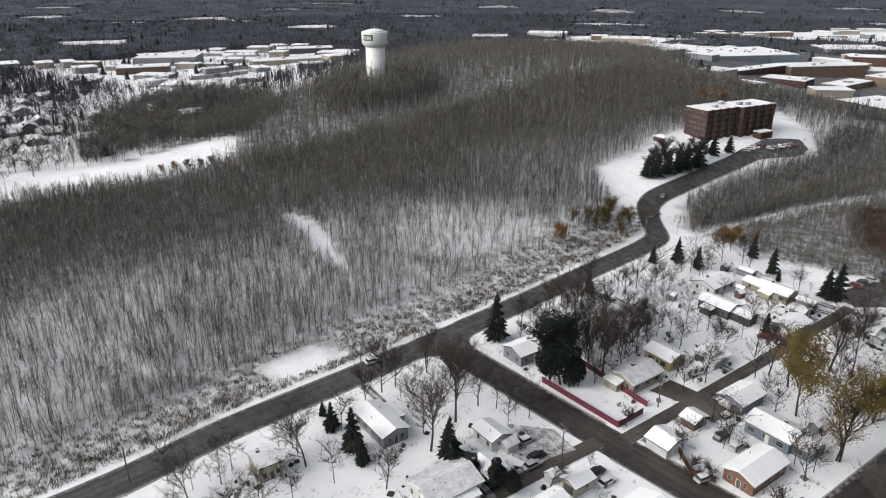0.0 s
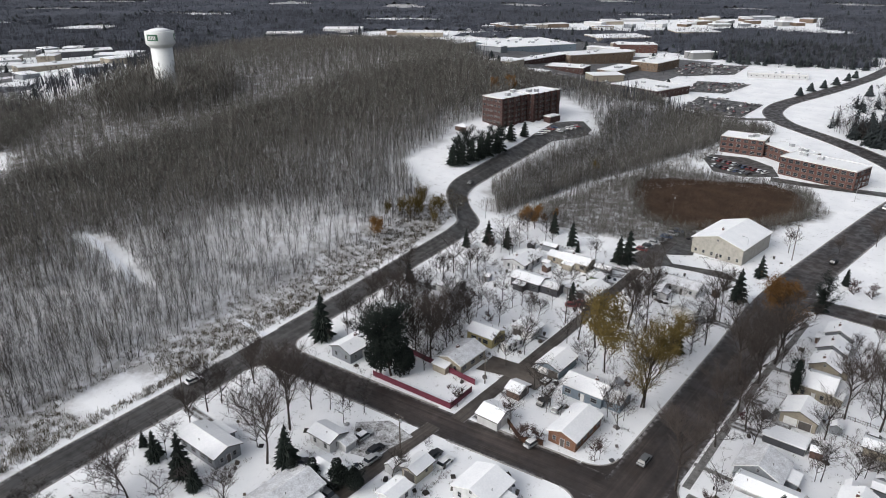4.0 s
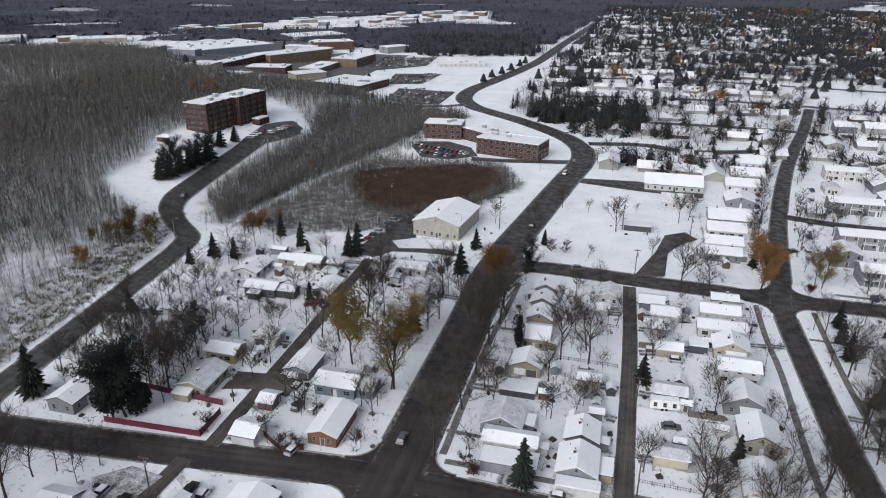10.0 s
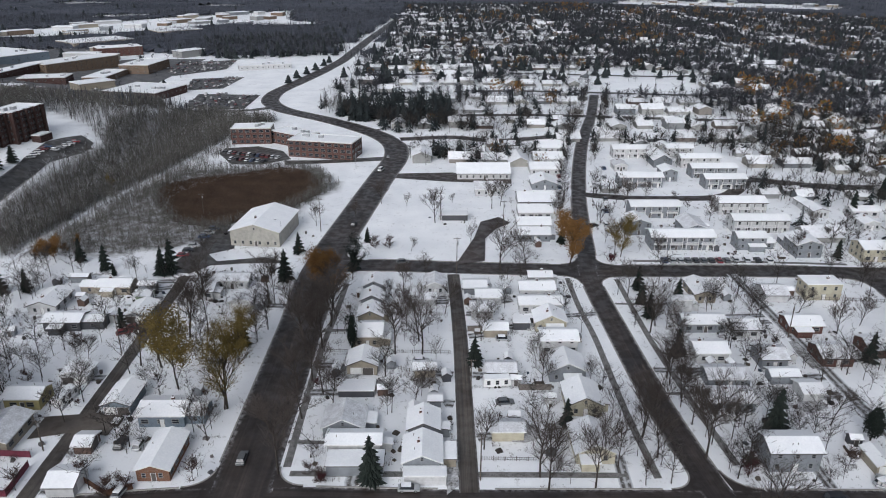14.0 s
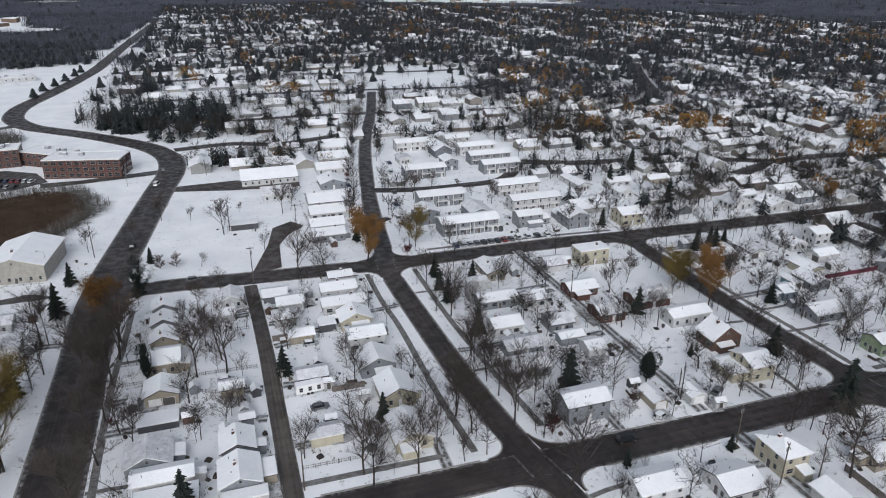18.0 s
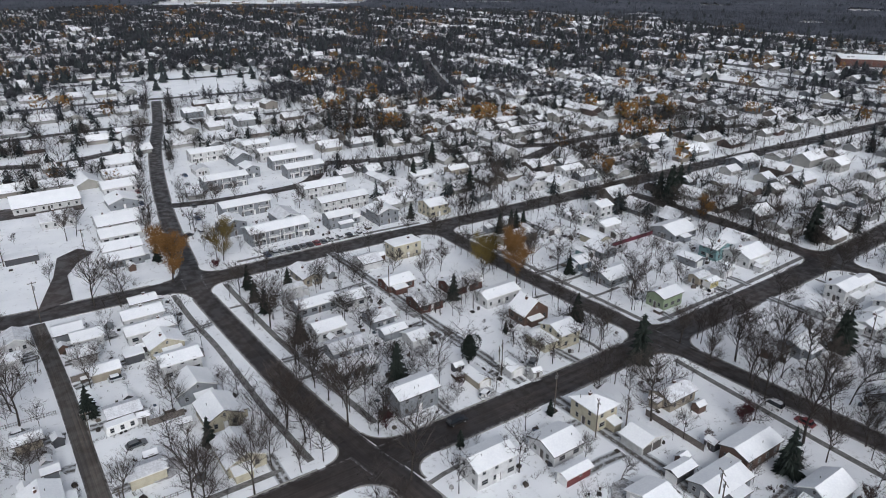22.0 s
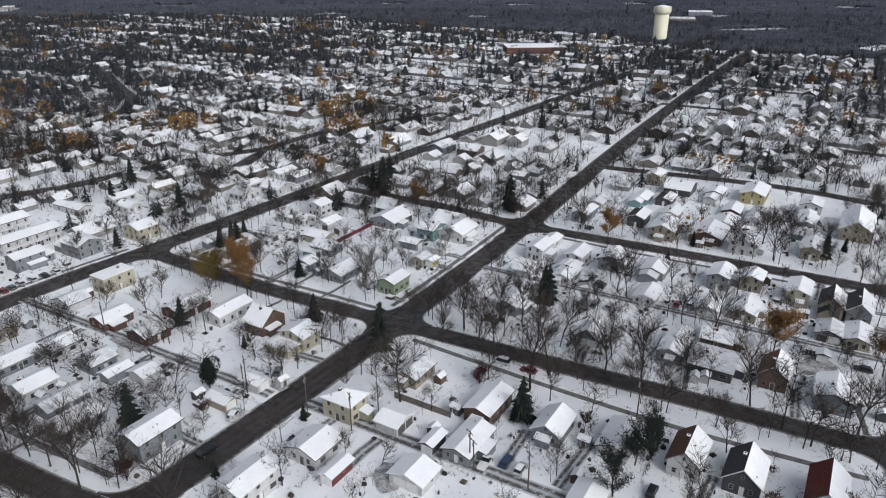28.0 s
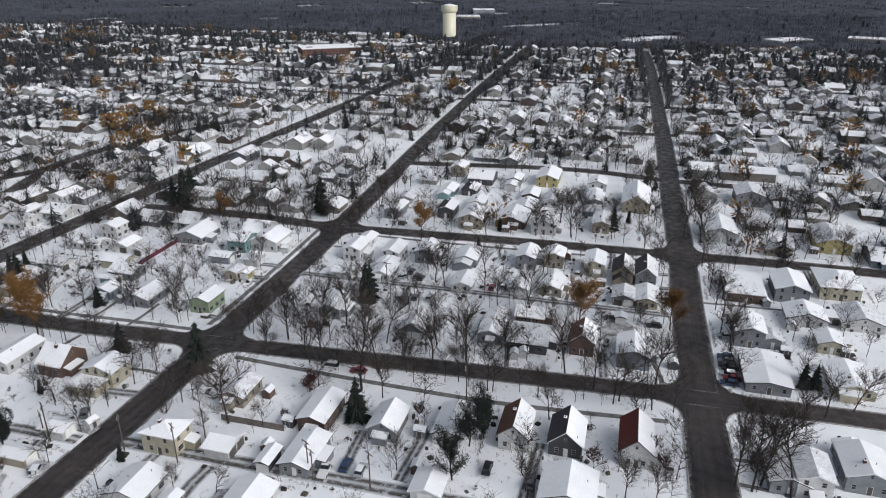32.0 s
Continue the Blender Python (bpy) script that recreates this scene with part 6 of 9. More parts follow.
house(181.7, 161.2, 7.8, 10.1, 2.8, "y", GREY_SIDING)
house(175.1, 162.7, 3.5, 6.7, 2.4, "y", TEAL_SIDING)
house(167.0, 157.1, 6.3, 6.8, 3, "x", BLUE_SIDING)
house(168.2, 143.2, 12.2, 9.2, 3, "x", GREY_SIDING)
house(219.1, 158.5, 13.6, 12.6, 3, "x", GREY_SIDING)
house(214.5, 136.1, 10.1, 7.9, 4.6, "y", TEAL_SIDING)
house(219.5, 127.0, 12.9, 11.0, 4, "x", WHITE_SIDING)
house(201.6, 136.6, 5.8, 7.9, 2.6, "y", GREY_SIDING)
house(202.3, 124.7, 5.8, 6.2, 2.6, "y", WHITE_SIDING)
house(190.5, 125.4, 6.1, 4.9, 3, "x", TAN_SIDING)
house(191.3, 121.2, 5.0, 3.5, 2.4, "x", YELLOW_SIDING)
house(168.4, 121.7, 9.6, 7.2, 4.2, "x", GREEN_SIDING)
house(201.6, 89.7, 7.4, 7.2, 2.6, "y", WHITE_SIDING)
house(218.9, 92.4, 22.6, 7.2, 4.5, "x", WHITE_SIDING)
house(219.8, 78.2, 16.9, 7.2, 4.5, "x", WHITE_SIDING)
house(205.4, 76.5, 15.4, 7.2, 2.6, "x", WHITE_SIDING)
house(223.5, 66.7, 11.4, 7.2, 4.5, "x", GREY_SIDING)
house(224.5, 51.9, 15.3, 8.4, 3, "x", GREY_SIDING)
house(204.0, 48.5, 10.8, 7.2, 2.6, "x", WHITE_SIDING)
house(176.5, 82.2, 15.8, 7.2, 3.5, "x", GREY_SIDING)
house(170.1, 54.7, 8.6, 7.2, 2.8, "x", GREY_SIDING, pitch=0.7)
house(174.4, 32.9, 17.5, 7.2, 3.2, "x", GREY_SIDING)
house(187.4, 23.7, 9.1, 8.9, 2.6, "y", BROWN_SIDING)
house(172.8, 22.0, 12.3, 11.6, 3, "y", DARK_SIDING)
house(228.0, 31.3, 12.1, 7.2, 4.5, "x", GREY_SIDING)
house(230.5, 21.9, 8.9, 7.2, 4.5, "x", TAN_SIDING)
house(209.2, 20.3, 14.5, 7.9, 2.6, "x", TAN_SIDING)
house(205.2, 30.0, 9.0, 7.2, 2.6, "x", WHITE_SIDING)
house(228.6, 7.8, 11.9, 7.2, 4.5, "x", CREAM_SIDING)
house(224.4, -1.8, 14.5, 7.2, 4.2, "x", TAN_SIDING, SLATE, pitch=0.8)
house(225.1, -9.2, 13.0, 7.2, 4.2, "x", GREY_SIDING, SLATE, pitch=0.8)
house(207.2, -2.6, 9.4, 7.2, 2.6, "x", GREY_SIDING)
house(208.1, -9.6, 12.0, 7.2, 2.6, "x", CREAM_SIDING)
house(174.1, 7.4, 10.1, 7.2, 4.2, "x", BROWN_SIDING, SHINGLE, pitch=0.8)
house(171.4, -6.3, 15.0, 9.1, 4, "x", BLUE_SIDING)
house(191.7, -2.3, 3.7, 3.5, 2.4, "x", GREY_SIDING)
house(224.0, -39.6, 18.1, 12.6, 3, "flat", BROWN_SIDING)
house(225.7, -53.6, 14.1, 10.6, 4.5, "x", GREY_SIDING)
house(232.1, -68.6, 15.6, 12.6, 4.5, "hip", CREAM_SIDING)
house(207.7, -55.1, 10.2, 11.5, 2.6, "x", WHITE_SIDING)
house(209.4, -70.3, 11.5, 12.3, 2.6, "x", WHITE_SIDING)
house(209.1, -63.8, 5.9, 6.8, 2.4, "flat", GREY_SIDING)
house(191.4, -37.3, 15.5, 8.4, 5, "x", GREY_SIDING)
house(189.4, -43.3, 5.8, 5.3, 3, "x", GREY_SIDING)
house(171.1, -39.0, 16.9, 11.2, 2.7, "x", GREY_SIDING, pitch=0.16)
house(192.0, -58.4, 8.4, 7.2, 3, "x", CREAM_SIDING)
house(172.8, -59.1, 13.4, 10.2, 2.7, "x", CREAM_SIDING, pitch=0.25)
house(130.2, -42.2, 9.7, 7.2, 5, "x", WHITE_SIDING)
house(135.5, -53.2, 14.6, 9.3, 4, "x", GREY_SIDING)
house(131.6, -37.7, 12.1, 7.9, 3, "x", GREY_SIDING)
house(268.8, 43.6, 16.2, 12.4, 3, "x", BROWN_SIDING)
house(271.0, 71.7, 15.3, 7.2, 4, "x", DARK_SIDING, SLATE)
house(284.6, 61.8, 16.5, 7.2, 3, "x", CREAM_SIDING)
house(299.1, 78.7, 16.0, 7.2, 2.6, "x", TEAL_SIDING)
house(302.6, 69.1, 14.5, 7.2, 2.6, "x", DARK_SIDING, SLATE)
house(322.0, 67.7, 14.4, 12.3, 3, "y", DARK_SIDING)
house(322.9, 51.9, 19.5, 7.2, 3, "x", WHITE_SIDING)
house(330.3, 81.4, 16.8, 7.2, 5, "x", TAN_SIDING)
house(327.8, 36.5, 17.8, 10.5, 4.5, "x", YELLOW_SIDING)
house(301.5, 41.0, 14.4, 7.7, 2.6, "x", BROWN_SIDING)
house(285.2, 40.6, 13.5, 8.6, 2.6, "x", WHITE_SIDING)
house(295.9, 31.2, 19.5, 7.2, 3, "x", WHITE_SIDING)
house(319.6, 13.0, 20.7, 8.5, 5, "x", WHITE_SIDING)
house(302.1, 12.6, 13.6, 7.2, 3, "x", GREY_SIDING)
house(271.0, 8.1, 13.1, 7.2, 4, "x", TAN_SIDING)
house(304.4, -4.7, 24, 11.9, 4.5, "x", TAN_SIDING, pitch=0.6)
house(284.0, 93.7, 11.1, 7.2, 2.6, "x", WHITE_SIDING)
house(264.1, 92.8, 17.3, 7.2, 4, "x", GREY_SIDING)
house(275.0, -36.5, 17.5, 11.7, 4, "x", WHITE_SIDING)
house(321.9, -52.6, 15.4, 12.1, 5, "x", GREY_SIDING)
house(274.8, -75.5, 18.5, 12.5, 4, "x", YELLOW_SIDING)
house(134.3, 237.4, 10.0, 16.6, 5, "y", GREY_SIDING)
house(156.3, 232.5, 10.0, 9.8, 5, "x", CREAM_SIDING)
house(160.2, 279.5, 7.2, 19.6, 3, "y", WHITE_SIDING)
house(179.2, 277.7, 12.1, 7.2, 3, "x", WHITE_SIDING)
house(173.2, 263.6, 7.3, 8.9, 3, "y", WHITE_SIDING)
house(199.3, 275.6, 11.2, 7.2, 3, "x", TAN_SIDING)
house(188.7, 264.3, 7.2, 9.5, 2.6, "y", WHITE_SIDING)
house(212.3, 234.8, 11.3, 9.9, 3, "y", WHITE_SIDING)
house(223.0, 242.3, 8.9, 7.2, 3, "x", WHITE_SIDING)
house(226.4, 228.1, 12.2, 10.9, 3, "y", WHITE_SIDING)
house(246.2, 243.5, 13.0, 7.2, 3, "x", WHITE_SIDING)
house(244.8, 231.5, 11.6, 7.2, 3, "x", GREY_SIDING)
house(-123.3, 115.7, 7.9, 10.5, 3.2, "y", GREY_SIDING)
house(-97.5, 130.3, 8.6, 11.7, 3, "y", TAN_SIDING)
house(-99.1, 144.1, 9.1, 7.2, 3.2, "x", YELLOW_SIDING)
house(-91.8, 154.4, 7.4, 6.4, 2.8, "y", WHITE_SIDING)
house(-75.7, 143.3, 7.2, 10.0, 2.8, "y", BLUE_SIDING)
house(-63.5, 137.8, 15.6, 8.2, 3.2, "x", BLUE_SIDING)
house(-77.2, 126.8, 4.3, 5.4, 2.4, "x", BROWN_SIDING)
house(-75.6, 114.5, 6.3, 7.1, 2.6, "x", WHITE_SIDING)
house(-58.6, 121.9, 7.5, 12.8, 3, "y", BRICK_ORANGE)
house(-108.5, 182.4, 17.5, 7.2, 3, "x", DARK_SIDING)
house(-119.6, 195.1, 9.2, 11.8, 2.8, "y", WHITE_SIDING)
house(-103.7, 206.1, 16.8, 7.2, 3, "x", TAN_SIDING)
house(-118.9, 213.2, 6.4, 3.5, 2.3, "x", GREY_SIDING)
house(-93.7, 206.4, 5.8, 3.7, 2.6, "x", GREY_SIDING)
house(-89.0, 188.8, 7.2, 10.2, 2.6, "y", GREY_SIDING)
house(-67.0, 210.2, 16.7, 7.2, 3, "x", WHITE_SIDING)
house(-60.6, 195.3, 7.6, 6.8, 2.8, "y", WHITE_SIDING)
house(-126.9, 161.8, 7.6, 4.2, 2.6, "x", WHITE_SIDING)
house(-100.0, 84.5, 7.2, 5.6, 3, "x", WHITE_SIDING)
house(-95.6, 85.8, 3.5, 3.5, 2.2, "y", WHITE_SIDING)
house(-91.3, 76.9, 6.3, 5.7, 2.8, "x", WHITE_SIDING)
house(-92.5, 66.2, 9.4, 12.9, 3.2, "y", WHITE_SIDING)
house(-77.8, 89.2, 4.6, 6.0, 2.6, "y", CREAM_SIDING)
house(-63.4, 92.5, 9.4, 9.0, 3, "y", WHITE_SIDING)
house(-118.2, 66.6, 13.4, 7.2, 3, "x", GREY_SIDING)
house(-120.1, 39.3, 6.8, 5.9, 4, "y", CREAM_SIDING)
house(-76.2, 80.3, 4.5, 6.0, 3, "y", WHITE_SIDING)
house(-66.8, 256.0, 19.5, 25.5, 6, "y", HALL_SIDING, turn=-6, pitch=0.3, blind=True, porch=False, label="large beige gabled hall with snowy roof beside the marsh")
house(37.2, 252.1, 12.6, 8.6, 3, "x", GREY_SIDING)
house(38.4, 263.1, 13.7, 10.0, 3, "x", WHITE_SIDING)
house(40.8, 278.2, 14.5, 11.1, 3, "x", WHITE_SIDING)
house(43.3, 293.4, 16.8, 14.2, 3, "x", WHITE_SIDING)
house(50.2, 319.3, 12.2, 13.1, 3, "y", GREY_SIDING)
house(53.9, 343.3, 15.2, 12.5, 3, "x", WHITE_SIDING)
house(58.5, 363.0, 15.6, 13.8, 3, "x", WHITE_SIDING)
house(63.7, 387.6, 16.7, 15.6, 3, "x", WHITE_SIDING)
house(22.8, 338.3, 26.5, 18.3, 3, "x", WHITE_SIDING)
house(23.6, 309.7, 13.2, 12.4, 3.2, "x", WHITE_SIDING)
house(7.3, 274.2, 11.2, 6.1, 2.2, "flat", DARK_SIDING)
rowhouse(91.1, 244.0, 24.0, 9.7, 5.2, "x", GREY_SIDING)
rowhouse(90.8, 278.4, 21.0, 9.0, 5.2, "x", GREY_SIDING)
rowhouse(96.2, 320.4, 21.2, 9.0, 5.2, "x", GREY_SIDING)
rowhouse(129.0, 283.3, 20.8, 10.3, 5.2, "x", WHITE_SIDING)
rowhouse(127.6, 261.1, 22.4, 9.0, 5.2, "x", WHITE_SIDING)
rowhouse(135.3, 317.8, 19.7, 9.0, 5.2, "x", GREY_SIDING)
rowhouse(136.5, 335.9, 22.7, 9.0, 5.2, "x", GREY_SIDING)
rowhouse(105.7, 372.9, 21.5, 9.0, 5.2, "x", WHITE_SIDING)
rowhouse(136.1, 354.4, 20.9, 9.0, 5.2, "x", WHITE_SIDING)
rowhouse(131.9, 374.7, 15.4, 9.0, 5.2, "x", WHITE_SIDING)
house(99.2, 255.4, 9.3, 13.2, 5, "y", GREY_SIDING)
house(116.7, 242.8, 14.7, 7.3, 5, "x", GREY_SIDING)
house(78.6, 259.4, 10.3, 10.1, 5, "y", GREY_SIDING)
house(112.8, 330.9, 7.9, 10.5, 5, "y", GREY_SIDING)
house(93.5, 348.5, 7.2, 10.2, 3, "y", WHITE_SIDING)

# ---- single trees ----
plant(PINE, -135.1, 115.0, 15.3)
plant(BROAD, -107.5, 113.5, 17.5, 1.15)
plant(CEDAR, -109.8, 112.0, 12.0, 0.9)
plant(CEDAR, -105.4, 116.0, 11.0, 0.9)
plant(BROAD, -110.8, 117.0, 13.0, 1.1)
plant(CEDAR, -92.5, 73.5, 6.5, 1.0)
plant(CEDAR, -88.0, 76.0, 7.0, 1.1)
plant(CEDAR, -96.5, 71.5, 5.5, 0.9)
plant(CEDAR, -84.2, 77.0, 6.0, 1.0)
plant(BROAD, -28.4, 221.9, 10.5, 1.2)
plant(PINE, 126.2, 55.4, 12.5)
plant(CEDAR, 97.3, 128.2, 8.6, 0.85)
plant(BARE, -110.5, 82.3, 19.3)
plant(BARE, -132.1, 88.9, 10.0)
plant(BARE, -112.5, 90.6, 10.0)
plant(GOLD, -64.9, 149.5, 18.6)
plant(GOLD, -50.4, 141.1, 20.8)
plant(GOLD, -52.8, 161.1, 14.0)
plant(PINE, -54.4, 170.7, 10.0)
plant(RUST, -34.5, 196.7, 16.0)
# tall leafless trees that lean over the main road
for x, y, h in ((-31.2, 181.5, 15.5), (-31.8, 169.0, 14.5), (-31.5, 191.0, 14.0), (-32.0, 153.0, 14.0), (-31.8, 137.0, 12.5)):
    plant(BARE, x, y, h, 1.15)
plant(RUST, -135.2, 229.0, 8.4)
plant(RUST, -140.4, 229.0, 6.5)
plant(GOLD, -176.8, 208.1, 10.4)
plant(RUST, -173.6, 178.4, 6.4)
plant(PINE, -145.0, 196.2, 7.7)
plant(PINE, -140.4, 204.1, 10.1)
plant(PINE, -132.2, 204.6, 8.9)
plant(PINE, -126.5, 229.4, 9.5)
plant(PINE, -114.2, 221.5, 10.3)
plant(PINE, -90.7, 219.5, 13.2)
plant(PINE, -93.1, 217.3, 11.5)
plant(PINE, -50.5, 212.5, 12.3)
plant(PINE, -50.5, 236.7, 8.8)
plant(PINE, -196.7, 254.7, 10.9, 1.45)
plant(PINE, -194.3, 258.7, 11.3, 1.45)
plant(PINE, -193.4, 265.5, 11.1, 1.45)
plant(PINE, -193.0, 272.0, 11.3, 1.45)
plant(PINE, -192.4, 277.3, 12.1, 1.45)
plant(PINE, -192.1, 285.3, 12.3, 1.45)
plant(PINE, -197.1, 304.5, 10.3, 1.45)
plant(PINE, -195.3, 314.9, 8.7, 1.45)
plant(BARE, -104.1, 132.8, 11.9)
plant(BARE, -110.7, 126.9, 11.7)
plant(BARE, -104.9, 126.4, 16.4)
plant(BARE, -116.7, 127.5, 11.8)
plant(BARE, -114.0, 135.0, 12.9)
plant(BARE, -121.6, 138.6, 12.3)
plant(BARE, -111.8, 141.0, 9.7)
plant(BARE, -106.5, 141.6, 10.6)
plant(BARE, -128.2, 139.3, 12.5)
plant(BARE, -139.6, 138.2, 9.9)
plant(BARE, -139.8, 145.7, 9.3)
plant(BARE, -130.7, 147.6, 12.0)
plant(SHRUB, -113.6, 154.9, 3.8)
plant(SHRUB, -104.5, 153.1, 3.7)
plant(SHRUB, -113.6, 149.2, 4.6)
plant(SHRUB, -100.1, 170.8, 4.9)
plant(SHRUB, -98.4, 169.4, 4.8)
plant(BARE, -70.4, 175.2, 16.9)
plant(BARE, -65.7, 177.3, 16.8)
plant(BARE, -78.6, 160.4, 12.7)
plant(BARE, -72.7, 159.4, 14.3)
plant(BARE, -50.7, 196.1, 14.6)
plant(BARE, -53.5, 199.4, 13.9)
plant(BARE, -51.0, 140.8, 14.6)
plant(BARE, -5.1, 173.3, 14.2)
plant(BARE, -11.5, 166.1, 14.8)
plant(CEDAR, -23.1, 167.2, 11.0, 0.42)
plant(BARE, -33.7, 136.6, 13.2)
plant(BARE, -33.4, 118.0, 17.2)
plant(BARE, -35.8, 166.6, 18.0)
plant(BARE, -35.6, 182.4, 12.8)
plant(BARE, -34.7, 147.7, 13.0)
plant(BARE, -51.6, 129.0, 10.2)
plant(SHRUB, -50.4, 115.9, 5.0)
plant(SHRUB, -66.3, 111.3, 5.0)
plant(SHRUB, -63.8, 113.4, 4.5)
plant(SHRUB, -85.6, 113.3, 5.0)
plant(SHRUB, -74.0, 117.0, 3.9)
plant(SHRUB, -27.1, 117.8, 3.6)
plant(SHRUB, -24.0, 115.3, 3.6)
plant(PINE, -13.7, 114.8, 12.5)
plant(BARE, -131.3, 74.6, 14.8)
plant(BARE, -131.5, 78.7, 9.9)
plant(BARE, -111.2, 82.8, 20.8)
plant(BARE, -105.1, 71.5, 17.2)
plant(BARE, -134.5, 90.5, 10.0)
plant(BARE, -116.6, 46.8, 13.4)
plant(PINE, -101.2, 73.8, 10.9)
plant(PINE, -115.1, 57.5, 11.9)
plant(PINE, -125.0, 57.3, 8.0)
plant(PINE, -131.0, 58.0, 4.5)
plant(PINE, -110.2, 57.2, 7.0)
plant(BARE, -112.1, 90.5, 11.1)
plant(BARE, -135.7, 153.1, 13.9)
plant(PINE, -141.4, 159.5, 8.2)
plant(BARE, -11.9, 166.2, 13.9)
plant(BARE, -4.1, 165.9, 15.2)
plant(BARE, 22.6, 112.6, 13.6)
plant(BARE, 32.3, 113.2, 14.8)
plant(BARE, 47.5, 133.1, 10.9)
plant(BARE, 47.7, 122.7, 12.4)
plant(BARE, 58.2, 122.4, 18.1)
plant(BARE, 58.8, 150.5, 10.9)
plant(BARE, 58.7, 141.2, 12.0)
plant(PINE, -13.9, 112.8, 14.0)
plant(RUST, 46.7, 225.7, 15.8)
plant(GOLD, 66.5, 233.2, 13.6)
plant(BARE, 21.8, 221.0, 15.6)
plant(BARE, 31.2, 225.8, 12.8)
plant(BARE, 61.5, 177.3, 14.2)
plant(BARE, 60.9, 201.0, 10.8)
plant(PINE, 76.6, 130.4, 12.9)
plant(SHRUB, 87.1, 118.8, 5.0)
plant(BARE, 59.2, 153.7, 11.4)
plant(BARE, 60.0, 144.9, 10.2)
plant(BARE, 59.0, 124.5, 14.1)
plant(BARE, -13.2, 290.0, 5.1)
plant(BARE, -0.8, 268.7, 12.1)
plant(BARE, 6.6, 293.8, 3.9)
plant(SHRUB, -17.6, 241.6, 5.0)
plant(SHRUB, -22.9, 241.6, 5.0)
plant(BARE, -9.5, 238.8, 5.6)
plant(BARE, 12.8, 247.1, 6.9)
plant(BARE, 23.6, 286.1, 11.4)
plant(BARE, 27.5, 289.8, 10.3)
plant(PINE, -28.7, 221.2, 9.0)
plant(PINE, -50.3, 236.3, 7.7)
plant(BARE, -48.8, 265.6, 8.4)
plant(BARE, -33.9, 275.6, 6.2)
plant(PINE, 138.2, 129.1, 9.8)
plant(PINE, 159.5, 154.3, 8.0)
plant(PINE, 163.7, 197.0, 9.1)
plant(PINE, 172.2, 197.4, 9.2)
plant(PINE, 134.3, 101.9, 15.7)
plant(RUST, 139.5, 158.5, 16.0, 0.72)
plant(GOLD, 139.1, 172.5, 11.1, 0.85)
plant(GOLD, 135.4, 171.2, 12.2)
plant(BARE, 58.8, 123.6, 15.4)
plant(BARE, 57.6, 142.9, 8.3)
plant(BARE, 62.3, 146.5, 8.5)
plant(BARE, 91.2, 133.8, 9.4)
plant(BARE, 60.6, 99.0, 15.5)
plant(BARE, 61.6, 178.6, 11.2)
plant(SHRUB, 85.8, 117.8, 5.0)
plant(SHRUB, 65.0, 116.9, 5.0)
plant(BARE, 34.2, 115.0, 14.9)
plant(BARE, 21.4, 116.6, 15.1)
plant(BARE, 46.3, 129.8, 15.3)
plant(PINE, 264.8, 191.2, 14.9)
plant(PINE, 264.7, 195.5, 11.4)
plant(PINE, 186.8, 247.3, 11.9)
plant(PINE, 175.2, 277.5, 11.2)
plant(PINE, 200.4, 298.7, 12.1)
plant(BARE, 198.4, 241.6, 10.6)
plant(BARE, 129.3, 231.1, 9.6)
plant(BARE, 65.1, 236.3, 12.2)
plant(PINE, 133.4, 103.8, 13.9)
plant(BARE, 117.4, 83.9, 18.0)
plant(BARE, 151.9, 102.8, 11.0)
plant(PINE, 187.4, 75.2, 12.9)
plant(SHRUB, 134.1, 71.2, 5.0)
plant(BARE, 167.0, 81.8, 14.3)
plant(BARE, 168.5, 75.5, 14.0)
plant(BARE, 165.9, 69.1, 15.3)
plant(BARE, 161.9, 60.7, 14.8)
plant(BARE, 168.2, 95.7, 11.2)
plant(BARE, 201.9, 54.5, 12.5)
plant(BARE, 164.1, 46.6, 11.1)
plant(BARE, 154.8, 35.8, 13.2)
plant(BARE, 146.6, 77.0, 10.1)
plant(BARE, 146.7, 89.6, 8.7)
plant(BARE, 121.9, 99.3, 10.1)
plant(RUST, 188.9, 9.5, 12.0)
plant(RUST, 190.7, -16.4, 11.6)
plant(BARE, 159.8, 10.6, 16.5)
plant(BARE, 153.8, 2.9, 14.4)
plant(BARE, 150.5, -3.5, 15.6)
plant(BARE, 160.6, -12.2, 14.4)
plant(BARE, 158.4, 36.8, 17.0)
plant(BARE, 156.1, 45.6, 13.7)
plant(BARE, 146.9, 57.6, 16.6)
plant(BARE, 138.5, 59.0, 17.6)
plant(BARE, 145.6, 73.0, 15.1)
plant(BARE, 156.8, 88.6, 12.4)
plant(BARE, 152.4, 81.2, 13.0)
plant(BARE, 125.3, -30.8, 17.0)
plant(BARE, 127.5, -32.7, 17.1)
plant(BARE, 125.3, -38.2, 16.9)
plant(BARE, 150.3, -44.7, 10.1)
plant(BARE, 126.2, -27.7, 13.4)
plant(BROAD, 127.9, 25.5, 9.8)
plant(BROAD, 124.1, 27.9, 10.5)
plant(BROAD, 112.5, 28.8, 11.4)
plant(PINE, 124.8, 56.5, 12.3)
plant(PINE, 182.7, 74.5, 14.4)
plant(PINE, 158.4, 155.8, 7.4)
plant(SHRUB, 134.9, 72.0, 4.9)
plant(SHRUB, 130.0, 41.5, 4.7)
plant(SHRUB, 121.7, 71.6, 3.1)
plant(SHRUB, 131.1, -12.0, 5.0)
plant(SHRUB, 123.8, 0.7, 5.0)
plant(SHRUB, 125.7, -13.1, 5.0)
plant(PINE, 247.5, 182.8, 18.7)
plant(PINE, 249.5, 189.8, 13.9)
